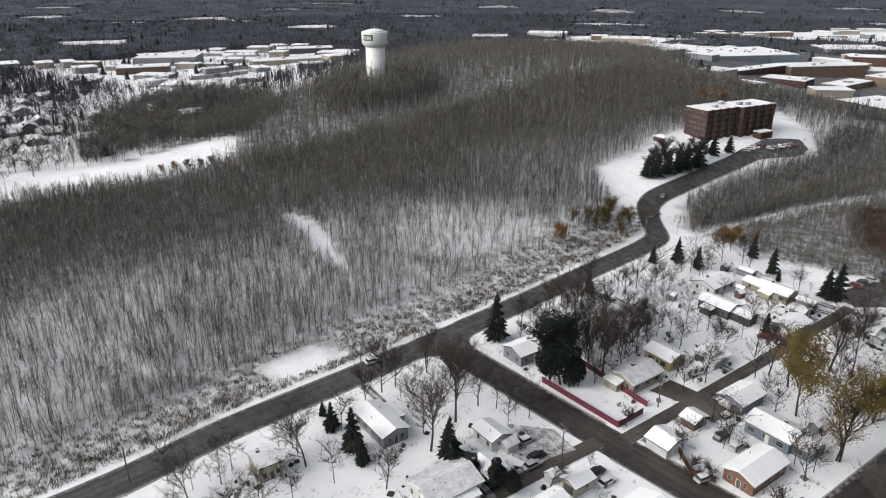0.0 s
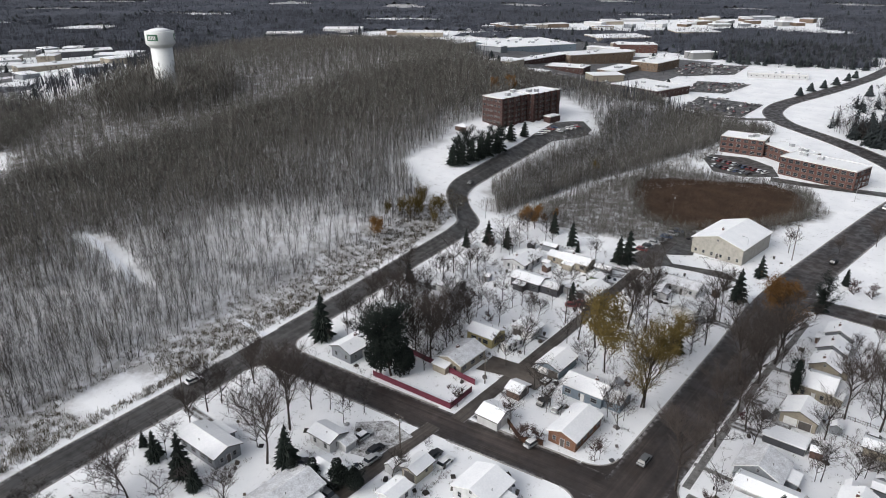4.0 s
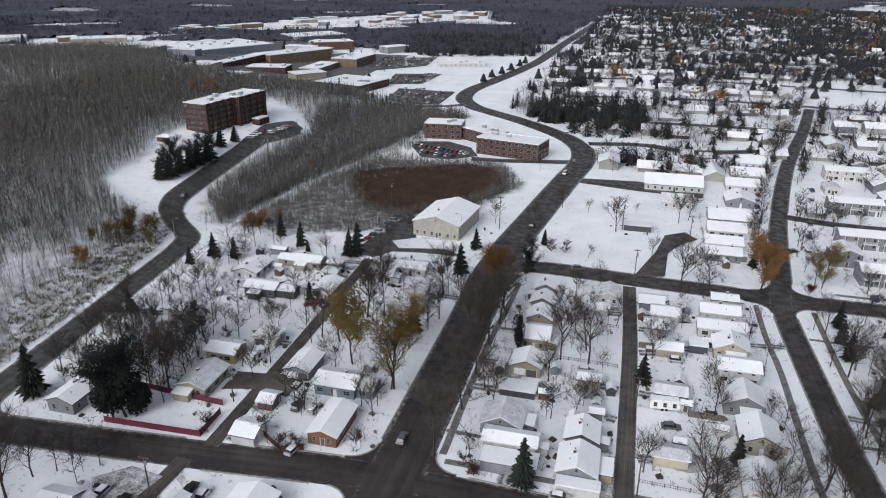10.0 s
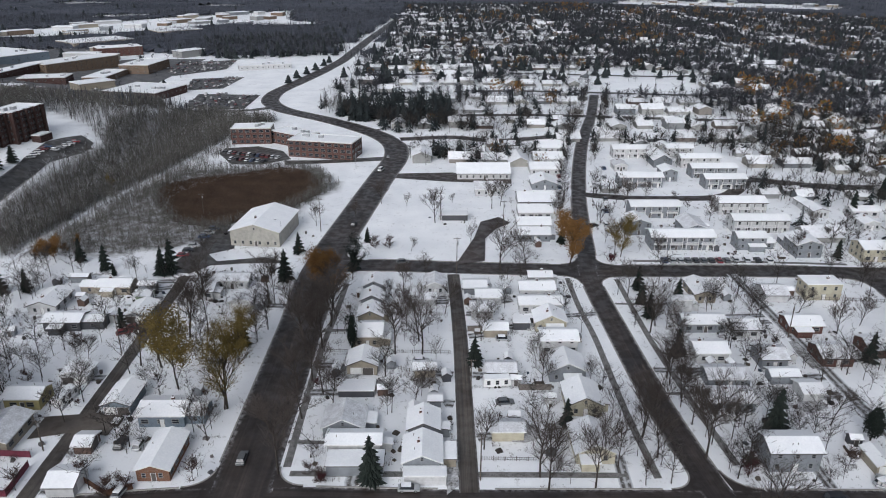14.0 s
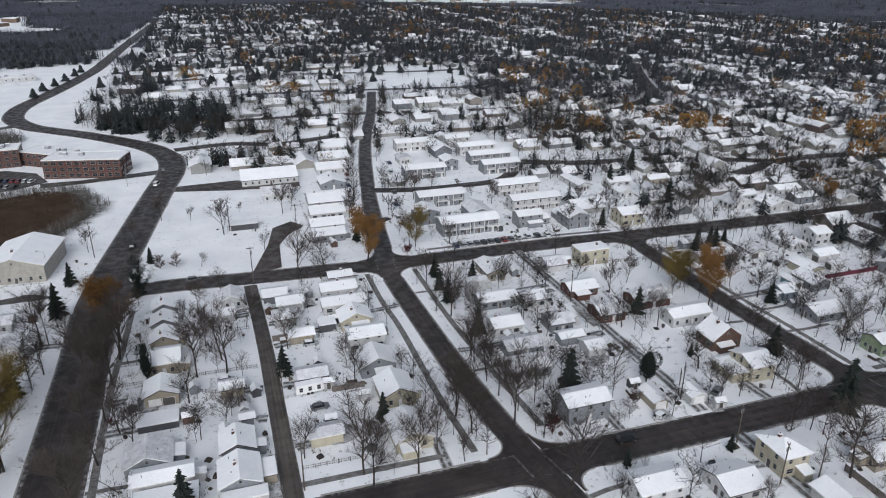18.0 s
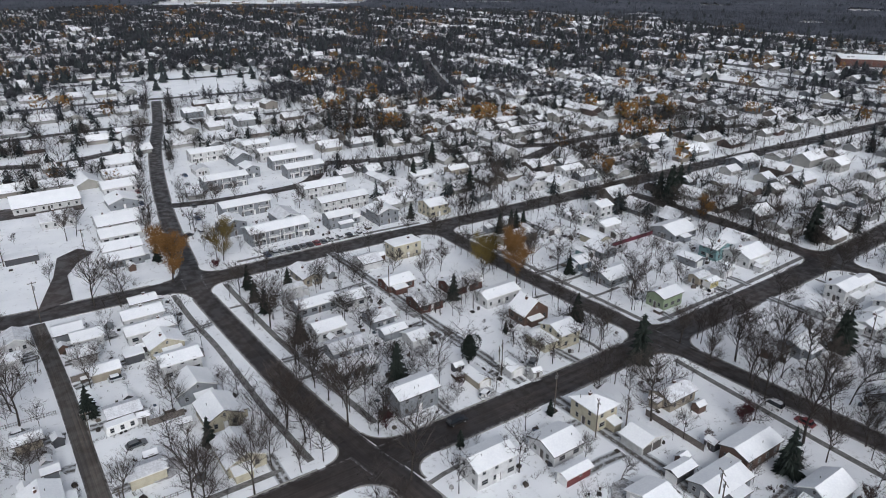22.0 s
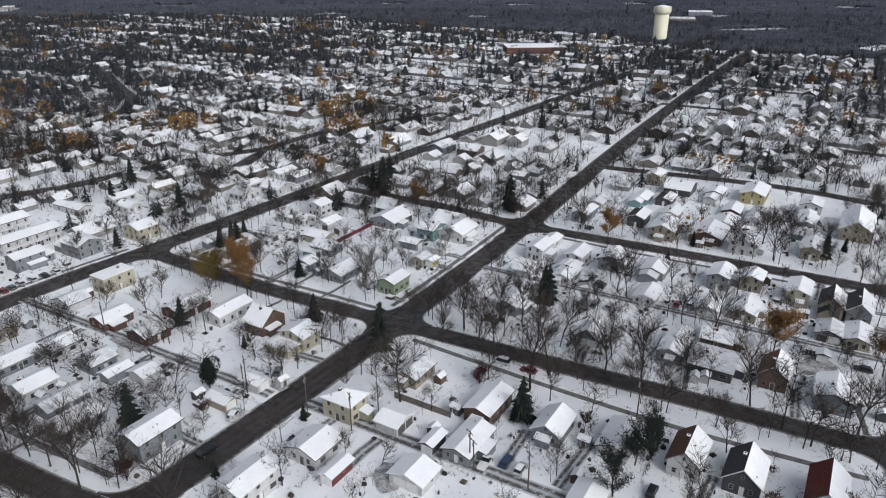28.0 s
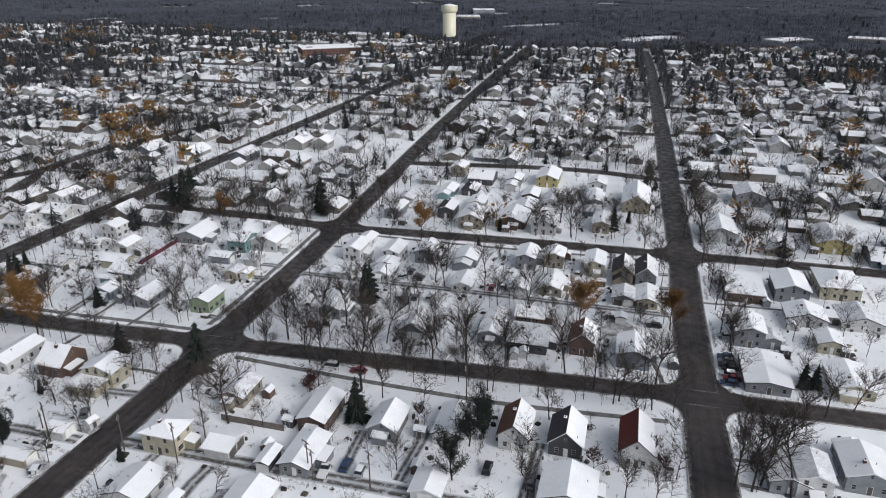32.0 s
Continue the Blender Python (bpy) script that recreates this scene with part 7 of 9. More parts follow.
plant(PINE, 256.3, 123.1, 17.3)
plant(PINE, 172.4, 200.5, 8.0)
plant(BARE, 204.2, 58.5, 12.3)
plant(BARE, 214.0, 57.3, 12.6)
plant(BARE, 213.1, 43.1, 12.4)
plant(BARE, 188.2, 25.5, 15.0)
plant(BARE, 211.9, -2.0, 9.9)
plant(BARE, 148.9, 50.5, 10.1)
plant(BARE, 269.5, -23.5, 15.9)
plant(BARE, 265.0, -29.5, 15.6)
plant(BARE, 257.7, -44.8, 12.9)
plant(BARE, 269.2, 24.6, 14.3)
plant(BARE, 257.8, 18.9, 16.1)
plant(BARE, 249.1, 50.7, 11.6)
plant(BARE, 239.2, 86.8, 11.6)
plant(RUST, 248.3, 76.9, 9.5)
plant(BARE, 253.4, -8.7, 8.9)
plant(PINE, 268.5, 3.3, 10.5)
plant(BARE, 156.3, -50.7, 11.7)
plant(BARE, 160.6, -57.7, 11.7)
plant(PINE, 167.7, -47.8, 7.8)
plant(PINE, 168.5, -50.6, 7.7)
plant(RUST, 255.8, 226.9, 7.9)
plant(GOLD, 310.5, 227.0, 9.0)
plant(RUST, 242.2, 161.6, 8.6)

# ---- parked and passing cars ----
car("suv", 79.6, 109.0, 0)
car("van", 145.8, 70.7, 90)
car("snowy", 91.8, 113.9, 20)
car("pickup", 107.7, 55.2, 5)
car("blue", 110.3, 51.5, 0)
car("snowy", 109.7, 47.9, 0)
car("black", 117.3, 22.3, 0)
car("grey", 115.4, 12.9, 0)
car("snowy", -95.0, 90.7, 88)
car("black", -89.6, 88.8, 88)
car("silver", -88.0, 86.1, 88)
car("black", -78.4, 95.4, 90)
car("white", -75.1, 95.1, 90)
car("black", -70.1, 127.4, 90)
car("snowy", -65.9, 127.1, 88)
car("grey", -42.0, 122.3, 90)
car("black", -33.7, 265.7, 83)
car("van", -28.5, 345.1, 75)
car("grey", -26.4, 370.0, 90)
car("white", -144.9, 79.9, 85)
car("grey", 16.4, 142.6, 5)
car("snowy", -5.8, 112.8, 0)
car("black", 63.0, 263.9, 30)
car("grey", -12.2, 227.8, 5)
car("grey", -180.7, 246.7, 110)
for k in range(7):
    car("any", -92.0 + 0.53 * k, 234.1 + 4.52 * k, 5)
for k in range(5):
    car("any", -192.0 + -0.20 * k, 324.1 + 4.29 * k, 20)
for k in range(5):
    car("any", -188.4 + 0.40 * k, 339.8 + 4.37 * k, 10)
for k in range(12):
    car("any", -116.7 + 2.82 * k, 379.8 + -1.01 * k, 70)
for k in range(7):
    car("any", -110.0 + 3.07 * k, 366.1 + -0.83 * k, 70)
for k in range(9):
    car("any", 81.0 + 2.78 * k, 228.6 + -0.01 * k, 88)
for k in range(4):
    car("any", 106.6 + 3.91 * k, 229.5 + -0.35 * k, 88)
for k in range(4):
    car("any", 178.3 + -4.42 * k, -30.5 + 0.08 * k, 88)
car("snowy", 205.9, 69.4, 0)
car("grey", 206.0, 65.4, 0)
car("black", 205.1, 63.7, 0)
car("grey", 190.4, 61.1, 0)
car("silver", 191.6, 56.8, 0)
car("white", 204.2, 42.1, 0)
car("red", 204.1, 39.2, 0)
car("snowy", 205.9, 35.8, 0)
car("black", 191.2, -11.9, 90)
car("van", 216.7, -57.3, 90)
car("grey", 209.3, 68.5, 0)
car("snowy", 204.9, 70.3, 0)
car("blue", 91.1, 94.4, 45)
car("red", 145.5, 62.7, 92)
car("silver", 91.3, 114.2, 60)
for k in range(7):
    car("any", 64.3 + -1.38 * k, 360.3 + -9.13 * k, 92)
for k in range(6):
    car("any", 85.5 + -3.44 * k, 347.4 + -16.44 * k, 92)
car("black", 172.3, -31.1, 90)
car("red", 167.4, -31.1, 90)
car("grey", 176.0, -30.5, 90)
car("snowy", 190.3, -31.5, 90)
car("grey", 111.3, 118.4, 30)
car("snowy", -4.4, 161.7, 0)
car("snowy", 18.7, 173.3, 0)
car("red", -89.9, 177.5, 30)
car("grey", -87.1, 72.6, 0)
car("snowy", -84.7, 183.9, 0)
car("red", -88.0, 180.3, 10)
car("snowy", -63.9, 112.3, 80)
car("black", -99.4, 75.5, 60)

# ---- poles and lamps ----
pole(-133.3, 14.7, 0, 12.1)
pole(-135.2, 71.2, 0, 14.0)
pole(-85.9, 92.8, 0, 9.2)
pole(8.4, 148.5, 0, 9.0)
pole(8.9, 115.8, 0, 11.4)
pole(102.2, 87.0, 60, 10.0)
pole(104.9, 56.6, 60, 7.7)
pole(101.7, 120.9, 60, 7.0)
pole(100.8, 118.7, 60, 10.5)
pole(109.5, 84.7, 60, 9.3)
pole(100.2, 174.4, 60, 10.8)
pole(102.6, 100.7, 60, 9.9)
pole(106.2, 58.2, 60, 8.6)
pole(105.7, 44.3, 60, 9.1)
pole(1.5, 272.1, 0, 12.2)
pole(25.8, 255.9, 0, 14.0)
pole(6.7, 218.7, 0, 13.5)
pole(-46.0, 259.3, 0, 14.0)
pole(-98.4, 279.5, 0, 9.1)
pole(192.8, -30.5, 90, 14.0)
pole(197.9, 73.3, 90, 8.2)
lamp(-162.2, 212.7, 0)
lamp(-157.6, 226.4, 0)
lamp(-58.8, 247.3, 180)
lamp(-41.5, 347.6, 0)
lamp(27.7, 227.0, 90)
lamp(355.3, 129.1, 90)
pole(-86.4, 125.7, 0, 8.2)
pole(-86.2, 166.6, 0, 12.2)
pole(138.4, 32.0, 60, 12.6)

# ---- drives, lots and paths ----
patch("hall_lot", [(-51.4, 227.8), (-69.3, 227.5), (-79.7, 225.9), (-84.9, 219.0), (-91.1, 220.5), (-92.9, 230.6), (-89.3, 248.7), (-87.8, 269.3), (-79.8, 260.0), (-75.4, 241.3), (-83.4, 236.0), (-78.4, 229.5), (-62.4, 233.3)], ASPHALT_GREY, "grey asphalt car park beside the hall", "lot")
patch("apt_lot", [(-188.8, 302.9), (-194.3, 321.6), (-197.5, 349.8), (-188.8, 368.4), (-181.2, 364.9), (-179.3, 349.4), (-184.0, 325.2), (-182.7, 302.4)], ASPHALT_GREY, "grey asphalt car park by the flats", "lot")
patch("brick_lot", [(-120.3, 378.3), (-120.0, 390.1), (-102.4, 394.8), (-86.4, 384.5), (-78.4, 366.9), (-91.8, 356.0), (-107.7, 356.7)], ASPHALT_GREY, "curved asphalt car park of brick offices", "lot")
patch("office_drive", [(-81.5, 364.3), (-63.3, 364.7), (-37.7, 369.7), (-26.6, 372.2), (-27.1, 364.0), (-62.0, 358.1), (-79.6, 356.4)], ASPHALT_GREY, "asphalt drive to the offices", "drive")
patch("north_drive", [(-20.4, 331.6), (-20.8, 339.5), (7.6, 341.4), (36.4, 329.6), (35.7, 322.2), (4.5, 325.9)], ASPHALT, "wet asphalt lane to the white hall", "drive")
patch("hospital_grounds", [(-425, 560), (-330, 535), (-258, 530), (-240, 600), (-246, 770), (-320, 770), (-395, 660)], LOT, "slushy asphalt grounds round the hospital and shops", "lot")
patch("store_grounds", [(-520, 640), (-430, 560), (-395, 640), (-385, 720), (-360, 800), (-520, 830), (-600, 740)], LOT, "slushy asphalt yard round a large store", "lot")
for k, loop in enumerate(SHOP_LOTS):
    patch("shop_lot", loop, ASPHALT_GREY, "large grey asphalt car park by the shops", "lot")
patch("lot_lane", [(-120, 512), (-133, 501.5), (-160, 493.5), (-176, 486), (-173, 479), (-160, 486), (-133, 494), (-117, 503)], ASPHALT_GREY, "asphalt lane from the main road to the car parks", "lane")
patch("yard_drive", [(-92.1, 129.5), (-92.2, 137.9), (-81.7, 139.2), (-74.2, 140.9), (-74.6, 130.8), (-84.2, 131.7)], ALLEY, "muddy drive by yellow house", "drive")
patch("corner_drive", [(-100.4, 93.5), (-94.6, 98.9), (-86.4, 97.7), (-88.2, 89.4), (-89.2, 86.0), (-93.3, 84.8)], SLUSH, "rutted brown parking yard", "drive")
patch("brick_drive", [(101.4, 172.0), (101.2, 158.2), (98.9, 157.6), (98.4, 166.0), (99.2, 172.0)], SLUSH, "bare paved drive of brick house", "drive")
patch("alley_yard", [(1.8, 128.3), (4.3, 128.4), (4.3, 113.9), (1.9, 111.3)], SLUSH, "bare concrete pad behind grey house", "drive")
patch("garage_drive", [(94.5, 117.0), (95.3, 111.9), (92.0, 112.0), (92.3, 117.7)], SLUSH, "wet concrete drive before garage", "drive")
patch("garage_apron", [(105.7, 118.6), (107.6, 118.5), (107.8, 111.2), (105.0, 111.5)], SLUSH, "wet rutted garage apron", "drive")
patch("marsh", [(-119.9, 305.8), (-113.6, 319.0), (-103.1, 332.4), (-80.0, 340.1), (-64.6, 342.3), (-56.5, 333.1), (-53.3, 307.6), (-61.2, 291.3), (-65.1, 281.5), (-82.5, 268.5), (-93.5, 263.8), (-102.3, 267.9), (-113.8, 286.2)], REED, "brown reed marsh beside the hall", "marsh")
patch("trail", [(-153.6, 230.5), (-152.8, 236), (-147.8, 294), (-134.2, 358), (-126, 405), (-119.5, 458), (-118, 457.5), (-124.2, 404), (-132.2, 356), (-145.6, 290), (-151.2, 232)], SNOWPATH, "snow-covered trail through scrub", "path")
patch("clear_ride", [(-258.2, 100.6), (-262.2, 105.3), (-260.4, 109.6), (-244.1, 108.2), (-228.9, 104.9), (-212.0, 101.7), (-205.0, 99.2), (-206.8, 96.8), (-222.0, 101.0), (-242.9, 105.2), (-253.0, 104.9)], SNOWPATH, "snowy ride through the wood", "path")
patch("wood_spur", [(-164.1, 106.4), (-163.1, 107.8), (-150.4, 107.4), (-149.6, 105.4)], SNOWPATH, "snowy track into the wood", "path")
patch("field_drive", [(6.4, 225.9), (14.4, 252.1), (17.8, 269.4), (25.5, 275.1), (30.0, 268.2), (23.2, 260.8), (18.5, 250.7), (17.0, 229.5)], ASPHALT, "wet asphalt drive beside snowy field", "drive")

# ---- large flat-roofed buildings ----
office(-107.9, 407.1, 22.7, 14.0, 9, 3.9, BRICK_RED, 3, 3.2, "red-brick three-storey office wing with snowy flat roof")
office(-82.1, 401.5, 26.5, 13.0, 7, -35.0, BRICK_RED, 2, 3.2, "red-brick link wing with snowy flat roof")
office(-61.1, 376.3, 36.6, 16.0, 9, -13.4, BRICK_RED, 3, 3.0, "red-brick three-storey offices with snowy flat roof")
block("hospital", -344, 684, 78, 28, 9.5, 63, BRICK_TAN, 3, 5.5, "tan-brick three-storey hospital block with snowy flat roof")
block("hospital", -333, 609, 38, 22, 4.5, 10, BRICK, 1, 6.0, "dark low hospital wing with snowy flat roof")
block("hospital", -296, 640, 48, 20, 4.5, 90, BRICK_TAN, 1, 6.0, "tan low hospital wing with snowy flat roof")
block("hospital", -279, 688, 46, 28, 8.0, 86, BRICK_TAN, 2, 7.0, "tan-brick two-storey block with snowy flat roof")
block("superstore", -440, 698, 92, 74, 8, 63, BLUE_SIDING, 1, 16, "large blue-grey store with snowy flat roof", roof_things=14)
block("shop", -228, 556, 46, 42, 6, -14, BRICK, 1, 6, "dark brick low shop with snowy flat roof", roof_things=5)
block("shop", -367, 613, 82, 15, 4.5, 86, BRICK, 1, 7, "long low shop with snowy flat roof")
block("office_building", -352, 802, 46, 25, 9, 35, BRICK_RED, 3, 6, "brown brick office block with snowy flat roof")
block("school", -168, 702, 50, 15, 4, 20, WHITE_SIDING, 1, 5, "long low white school building in a snowy field")
block("shop", -512.9, 714.5, 67.2, 40.0, 6, 4.4, WHITE_SIDING, 1, 16, "pale flat-roofed store with snow on roof")
block("shop", -662.1, 779.9, 64.0, 35.0, 6, 37.6, TAN_SIDING, 1, 16, "pale flat-roofed warehouse with snow on roof")
block("shop", -789.7, 755.1, 56.5, 35.0, 6, 40.3, WHITE_SIDING, 1, 16, "pale flat-roofed warehouse with snow on roof")
block("shop", -796.7, 651.4, 49.7, 30.0, 6, 47.3, WHITE_SIDING, 1, 16, "pale flat-roofed warehouse with snow on roof")
block("shop", -422.4, 902.9, 74.2, 50.0, 6, 48.2, TAN_SIDING, 1, 16, "pale flat-roofed store with snow on roof")
block("shop", -370.6, 1041.0, 63.2, 40.0, 6, 41.5, TAN_SIDING, 1, 16, "pale flat-roofed store with snow on roof")
block("warehouse", -797.0, 210.3, 61.7, 45.0, 9, 61.6, GREY_SIDING, 1, 16, "large grey warehouse with snowy roof")
block("warehouse", -746.4, 171.2, 48.5, 25.0, 6, 71.9, BROWN_SIDING, 1, 16, "long low workshop with snowy roof")
block("warehouse", -771.8, 278.0, 32.9, 25.0, 6, 79.2, WHITE_SIDING, 1, 16, "white workshop with snowy roof")
block("warehouse", -787.5, 362.9, 64.6, 25.0, 6, 67.9, DARK_SIDING, 1, 16, "dark long warehouse with snowy roof")
block("warehouse", -672.6, 297.6, 85.7, 22.0, 4, 81.1, TAN_SIDING, 1, 16, "tan low depot with snowy roof")
block("warehouse", -590.4, 281.2, 29.9, 15.0, 4, 65.9, BLUE_SIDING, 1, 6, "blue low workshop with snowy roof")
block("warehouse", -857.6, 56.8, 36.6, 30.0, 8, 88.3, GREY_SIDING, 1, 16, "grey warehouse with snowy roof")
block("warehouse", -639.2, 152.4, 18.5, 18.0, 5, 106.8, WHITE_SIDING, 1, 6, "white barn-like hall with snowy roof")
block("warehouse", 1253.8, 297.3, 40.9, 40.0, 8, -74.6, TAN_SIDING, 1, 16, "pale depot hall with snowy roof")
block("warehouse", 1415.6, 304.4, 41.4, 40.0, 9, -74.6, GREY_SIDING, 1, 16, "grey far hall with snowy roof")
block("warehouse", 1003.9, -178.6, 57.5, 30.0, 6, -47.5, WHITE_SIDING, 1, 16, "white far hall with snowy roof")
block("warehouse", 1034.8, -280.1, 49.4, 30.0, 7, -107.3, TAN_SIDING, 1, 16, "tan far hall with snowy roof")
block("warehouse", 769.5, 346.0, 67.2, 40.0, 7, -55.9, BRICK_RED, 2, 6, "red-brick school with snowy flat roof")

# ---- the flats on the hill ----
flats_a = block("apartment_building", -219.4, 331.9, 22.5, 14.0, 14.5, 82.1, BRICK, 5, 3.1, "dark brick five-storey block of flats on snowy hill", "apartment building", WIDE_WINDOW, 2)
flats_b = block("apartment_building", -213.3, 354.4, 23.5, 14.0, 14.5, 82.1, BRICK, 5, 3.1, "dark brick five-storey flats with snowy flat roof", "apartment building", WIDE_WINDOW, 2)
bm = bmesh.new()
side = [(0.05, -0.2), (-0.5, -0.2), (-0.5, 0.95), (-0.42, 0.95), (-0.42, 0.0), (0.05, 0.0)]
rows_ = [[bm.verts.new((x, y, z)) for y, z in side] for x in (-1.25, 1.25)]
bm.faces.new(rows_[0])
bm.faces.new(rows_[1][::-1])
for i in range(6):
    k = (i + 1) % 6
    bm.faces.new((rows_[0][k], rows_[0][i], rows_[1][i], rows_[1][k]))
bmesh.ops.recalc_face_normals(bm, faces=bm.faces[:])
BALCONY = bpy.data.meshes.new("balcony")
bm.to_mesh(BALCONY)
bm.free()
BALCONY.materials.append(TRIM_DARK)
for flats in (flats_a, flats_b):
    for u in (-8.4, -2.8, 2.8, 8.4):
        for k in range(5):
            put("balcony", BALCONY, flats, pose(u, -7.0, 0.9 + 2.85 * k))
    for u in (-11.0, -5.6, 0.0, 5.6, 11.0):
        bm = bmesh.new()
        wide = 0.9 if abs(u) > 10 else 1.35
        box(bm, u - wide, u + wide, -8.3, -6.98, -2.0, 14.9, 0)
        box(bm, u - wide - 0.1, u + wide + 0.1, -8.4, -6.98, 14.9, 15.1, 1)
        bay = part("bay", bm, [BRICK, SNOW], flats)
        if abs(u) < 10:
            for k in range(5):
                put("window", WINDOW, bay, pose(u, -8.3, 1.6 + 2.85 * k))
house(-226, 301, 7.5, 5.5, 2.6, "hip", BROWN_SIDING, plain_garage=True)
block("entrance_canopy", -200.5, 352, 9.0, 5.0, 3.2, 82.1, BRICK, 0, 3, "low flat snow-covered entrance canopy of the flats", "canopy", roof_things=0)

# ---- water towers ----
water_tower(-424, 247, 41.4, 6.5, 8.9, TOWER_WHITE, "white pedestal water tower with a green sign panel", SIGN_GREEN, tank=12.0)
water_tower(935, 247, 46.0, 8.7, 10.8, TOWER_CREAM, "cream pedestal water tower beyond the houses", tank=11.0)

# ---- fences ----
fence(-111, 110.5, -86.5, 111.5, 1.7, BURGUNDY, "burgundy board fence round a snowy yard")
fence(-86.5, 111.5, -86.8, 120.5, 1.7, BURGUNDY, "burgundy board fence beside the alley")
fence(-111, 125, -88, 123.5, 1.7, BURGUNDY, "burgundy board fence at the back of a yard")
fence(-73.5, 116.0, -66.5, 110.0 + 1.5, 1.6, BROWN_BOARDS, "brown board fence with shrubs behind it")
fence(-66.5, 111.5, -62.0, 113.5, 1.6, BROWN_BOARDS, "brown board fence beside a brick house")
fence(20.5, 148.5, 28.5, 148.5, 1.8, OLD_BOARDS, "weathered board fence round a back yard")
fence(20.5, 148.5, 20.5, 158, 1.8, OLD_BOARDS, "weathered board fence along a back yard")
fence(8.8, 178.5, 13.2, 178.5, 1.8, OLD_BOARDS, "weathered board fence beside the alley")
fence(9.5, 122, 27, 121.5, 1.1, OLD_BOARDS, "low thin fence between snowy yards", True)
fence(-12, 166.5, 3.5, 166, 1.2, OLD_BOARDS, "low thin fence between back gardens", True)
fence(-14, 188.5, 3.0, 188, 1.2, OLD_BOARDS, "low wire-and-post fence between gardens", True)
fence(-14, 160, -5, 156, 1.2, OLD_BOARDS, "low leaning garden fence", True)
fence(-32, 167, -24, 167, 1.1, OLD_BOARDS, "low garden fence in front of houses", True)
fence(-32, 177, -24, 177, 1.1, OLD_BOARDS, "low garden fence beside a front path", True)
fence(190, 163, 214, 163, 1.6, BURGUNDY, "reddish board fence along a back lane")
fence(104, 98, 104, 70, 1.2, OLD_BOARDS, "low post fence along the alley", True)
fence(118, 86, 118, 70, 1.8, OLD_BOARDS, "weathered board fence between back yards")
fence(126, 62, 118, 62, 1.7, BROWN_BOARDS, "brown board fence beside a dark shed")
fence(143, 60, 112, 60, 1.1, OLD_BOARDS, "low garden fence in snow", True)
fence(96, 165, 96, 215, 1.3, OLD_BOARDS, "thin fence along a snowy lane", True)
fence(98, 200, 143, 196, 1.4, OLD_BOARDS, "thin fence across a snowy lot", True)

# ---- street trees and garden shrubs ----
srng = random.Random(404)
taken = [(o.location.x, o.location.y) for o in scene.objects if o.parent is None and o.get("category") in ("tree", "shrub")]


def free_spot(x, y, gap):
    if any(math.hypot(x - a, y - b) < gap for a, b in taken):
        return False
    if any(math.hypot(x - a, y - b) < r + 2.2 for a, b, r in PLACED):
        return False
    return all(float(near_line(x, y, ln[::3] + ln[-1:])) > w / 2 + 1.2 for ln, w, _, _ in ROADS.values())


for line, offs, gap in ((AVENUE_1[1:6], (-8.5, 8.5), 10), (AVENUE_2[1:], (-8.0, 8.0), 10), (CROSS_MIDDLE[5:9], (7.5,), 17), (AVENUE_3[1:], (-8, 8), 12), (MAIN[2:5], (-9.0, 9.0), 10), (CROSS_SOUTH[1:5], (-9, 9), 14)):
    pts = spline(line, 3.0)
    for (ax, ay), (bx, by) in zip(pts, pts[1:]):
        d = math.hypot(bx - ax, by - ay)
        for o in offs:
            x, y = ax - (by - ay) / d * o + srng.uniform(-1, 1), ay + (bx - ax) / d * o + srng.uniform(-1, 1)
            if srng.random() < 0.6 and free_spot(x, y, gap):
                plant(BARE, x, y, srng.uniform(8, 13))
                taken.append((x, y))
for k in range(1500):
    x, y = srng.uniform(-135, 300), srng.uniform(-20, 300)
    if math.hypot(x, y) < 110 or math.hypot(x, y) > 320 or inside(x, y, FIELD) or x < -40 and y > 225 or not free_spot(x, y, 5.5):
        continue
    u = srng.random()
    if u < 0.62:
        plant(BARE, x, y, srng.uniform(5, 11))
    elif u < 0.72:
        plant(PINE, x, y, srng.uniform(4, 10))
    else:
        plant(SHRUB, x, y, srng.uniform(1.2, 2.6))
    taken.append((x, y))


for x, y, h in ((-352, 88, 4.5), (-351, 94, 5), (-349, 100, 4), (-353, 82, 4), (-350, 106, 4)):
    plant(RUST, x, y, h, 1.0)
# golden and rust trees along the wood's edge, wine-red trees in gardens, pines on the lawn
for x, y, h in ((-178, 197, 8), (-175, 199, 9), (-174, 203, 8), (-170, 207, 9), (-171, 213, 7), (-152, 314, 6), (-181, 192, 7), (-166, 203, 6)):
    plant(GOLD, x, y, h, 0.8)
for x, y, h in ((-140, 227, 4), (-136, 230, 5), (-135, 236, 4), (-134, 243, 4), (-255, 374, 9), (-252, 387, 9), (-246, 380, 8)):
    plant(RUST, x, y, h, 0.9)
for x, y, h in ((65, 117, 4.5), (134, 71, 5), (-24, 115, 2.5), (214, 62, 4), (61.5, 226.5, 4), (-30, 150, 2.5)):
    plant(BURGUNDY_TREE, x, y, h)
for x, y, h in ((-199, 262, 8), (-200, 270, 9), (-197, 279, 8), (-199, 288, 8), (-197, 296, 7)):
    plant(BROAD, x, y, h * 1.25, 1.3)
for k in range(22):
    x, y = srng.uniform(-140, -104), srng.uniform(124, 155)
    if free_spot(x, y, 3.2):
        plant(BARE, x, y, srng.uniform(5, 9), 0.8)
        taken.append((x, y))


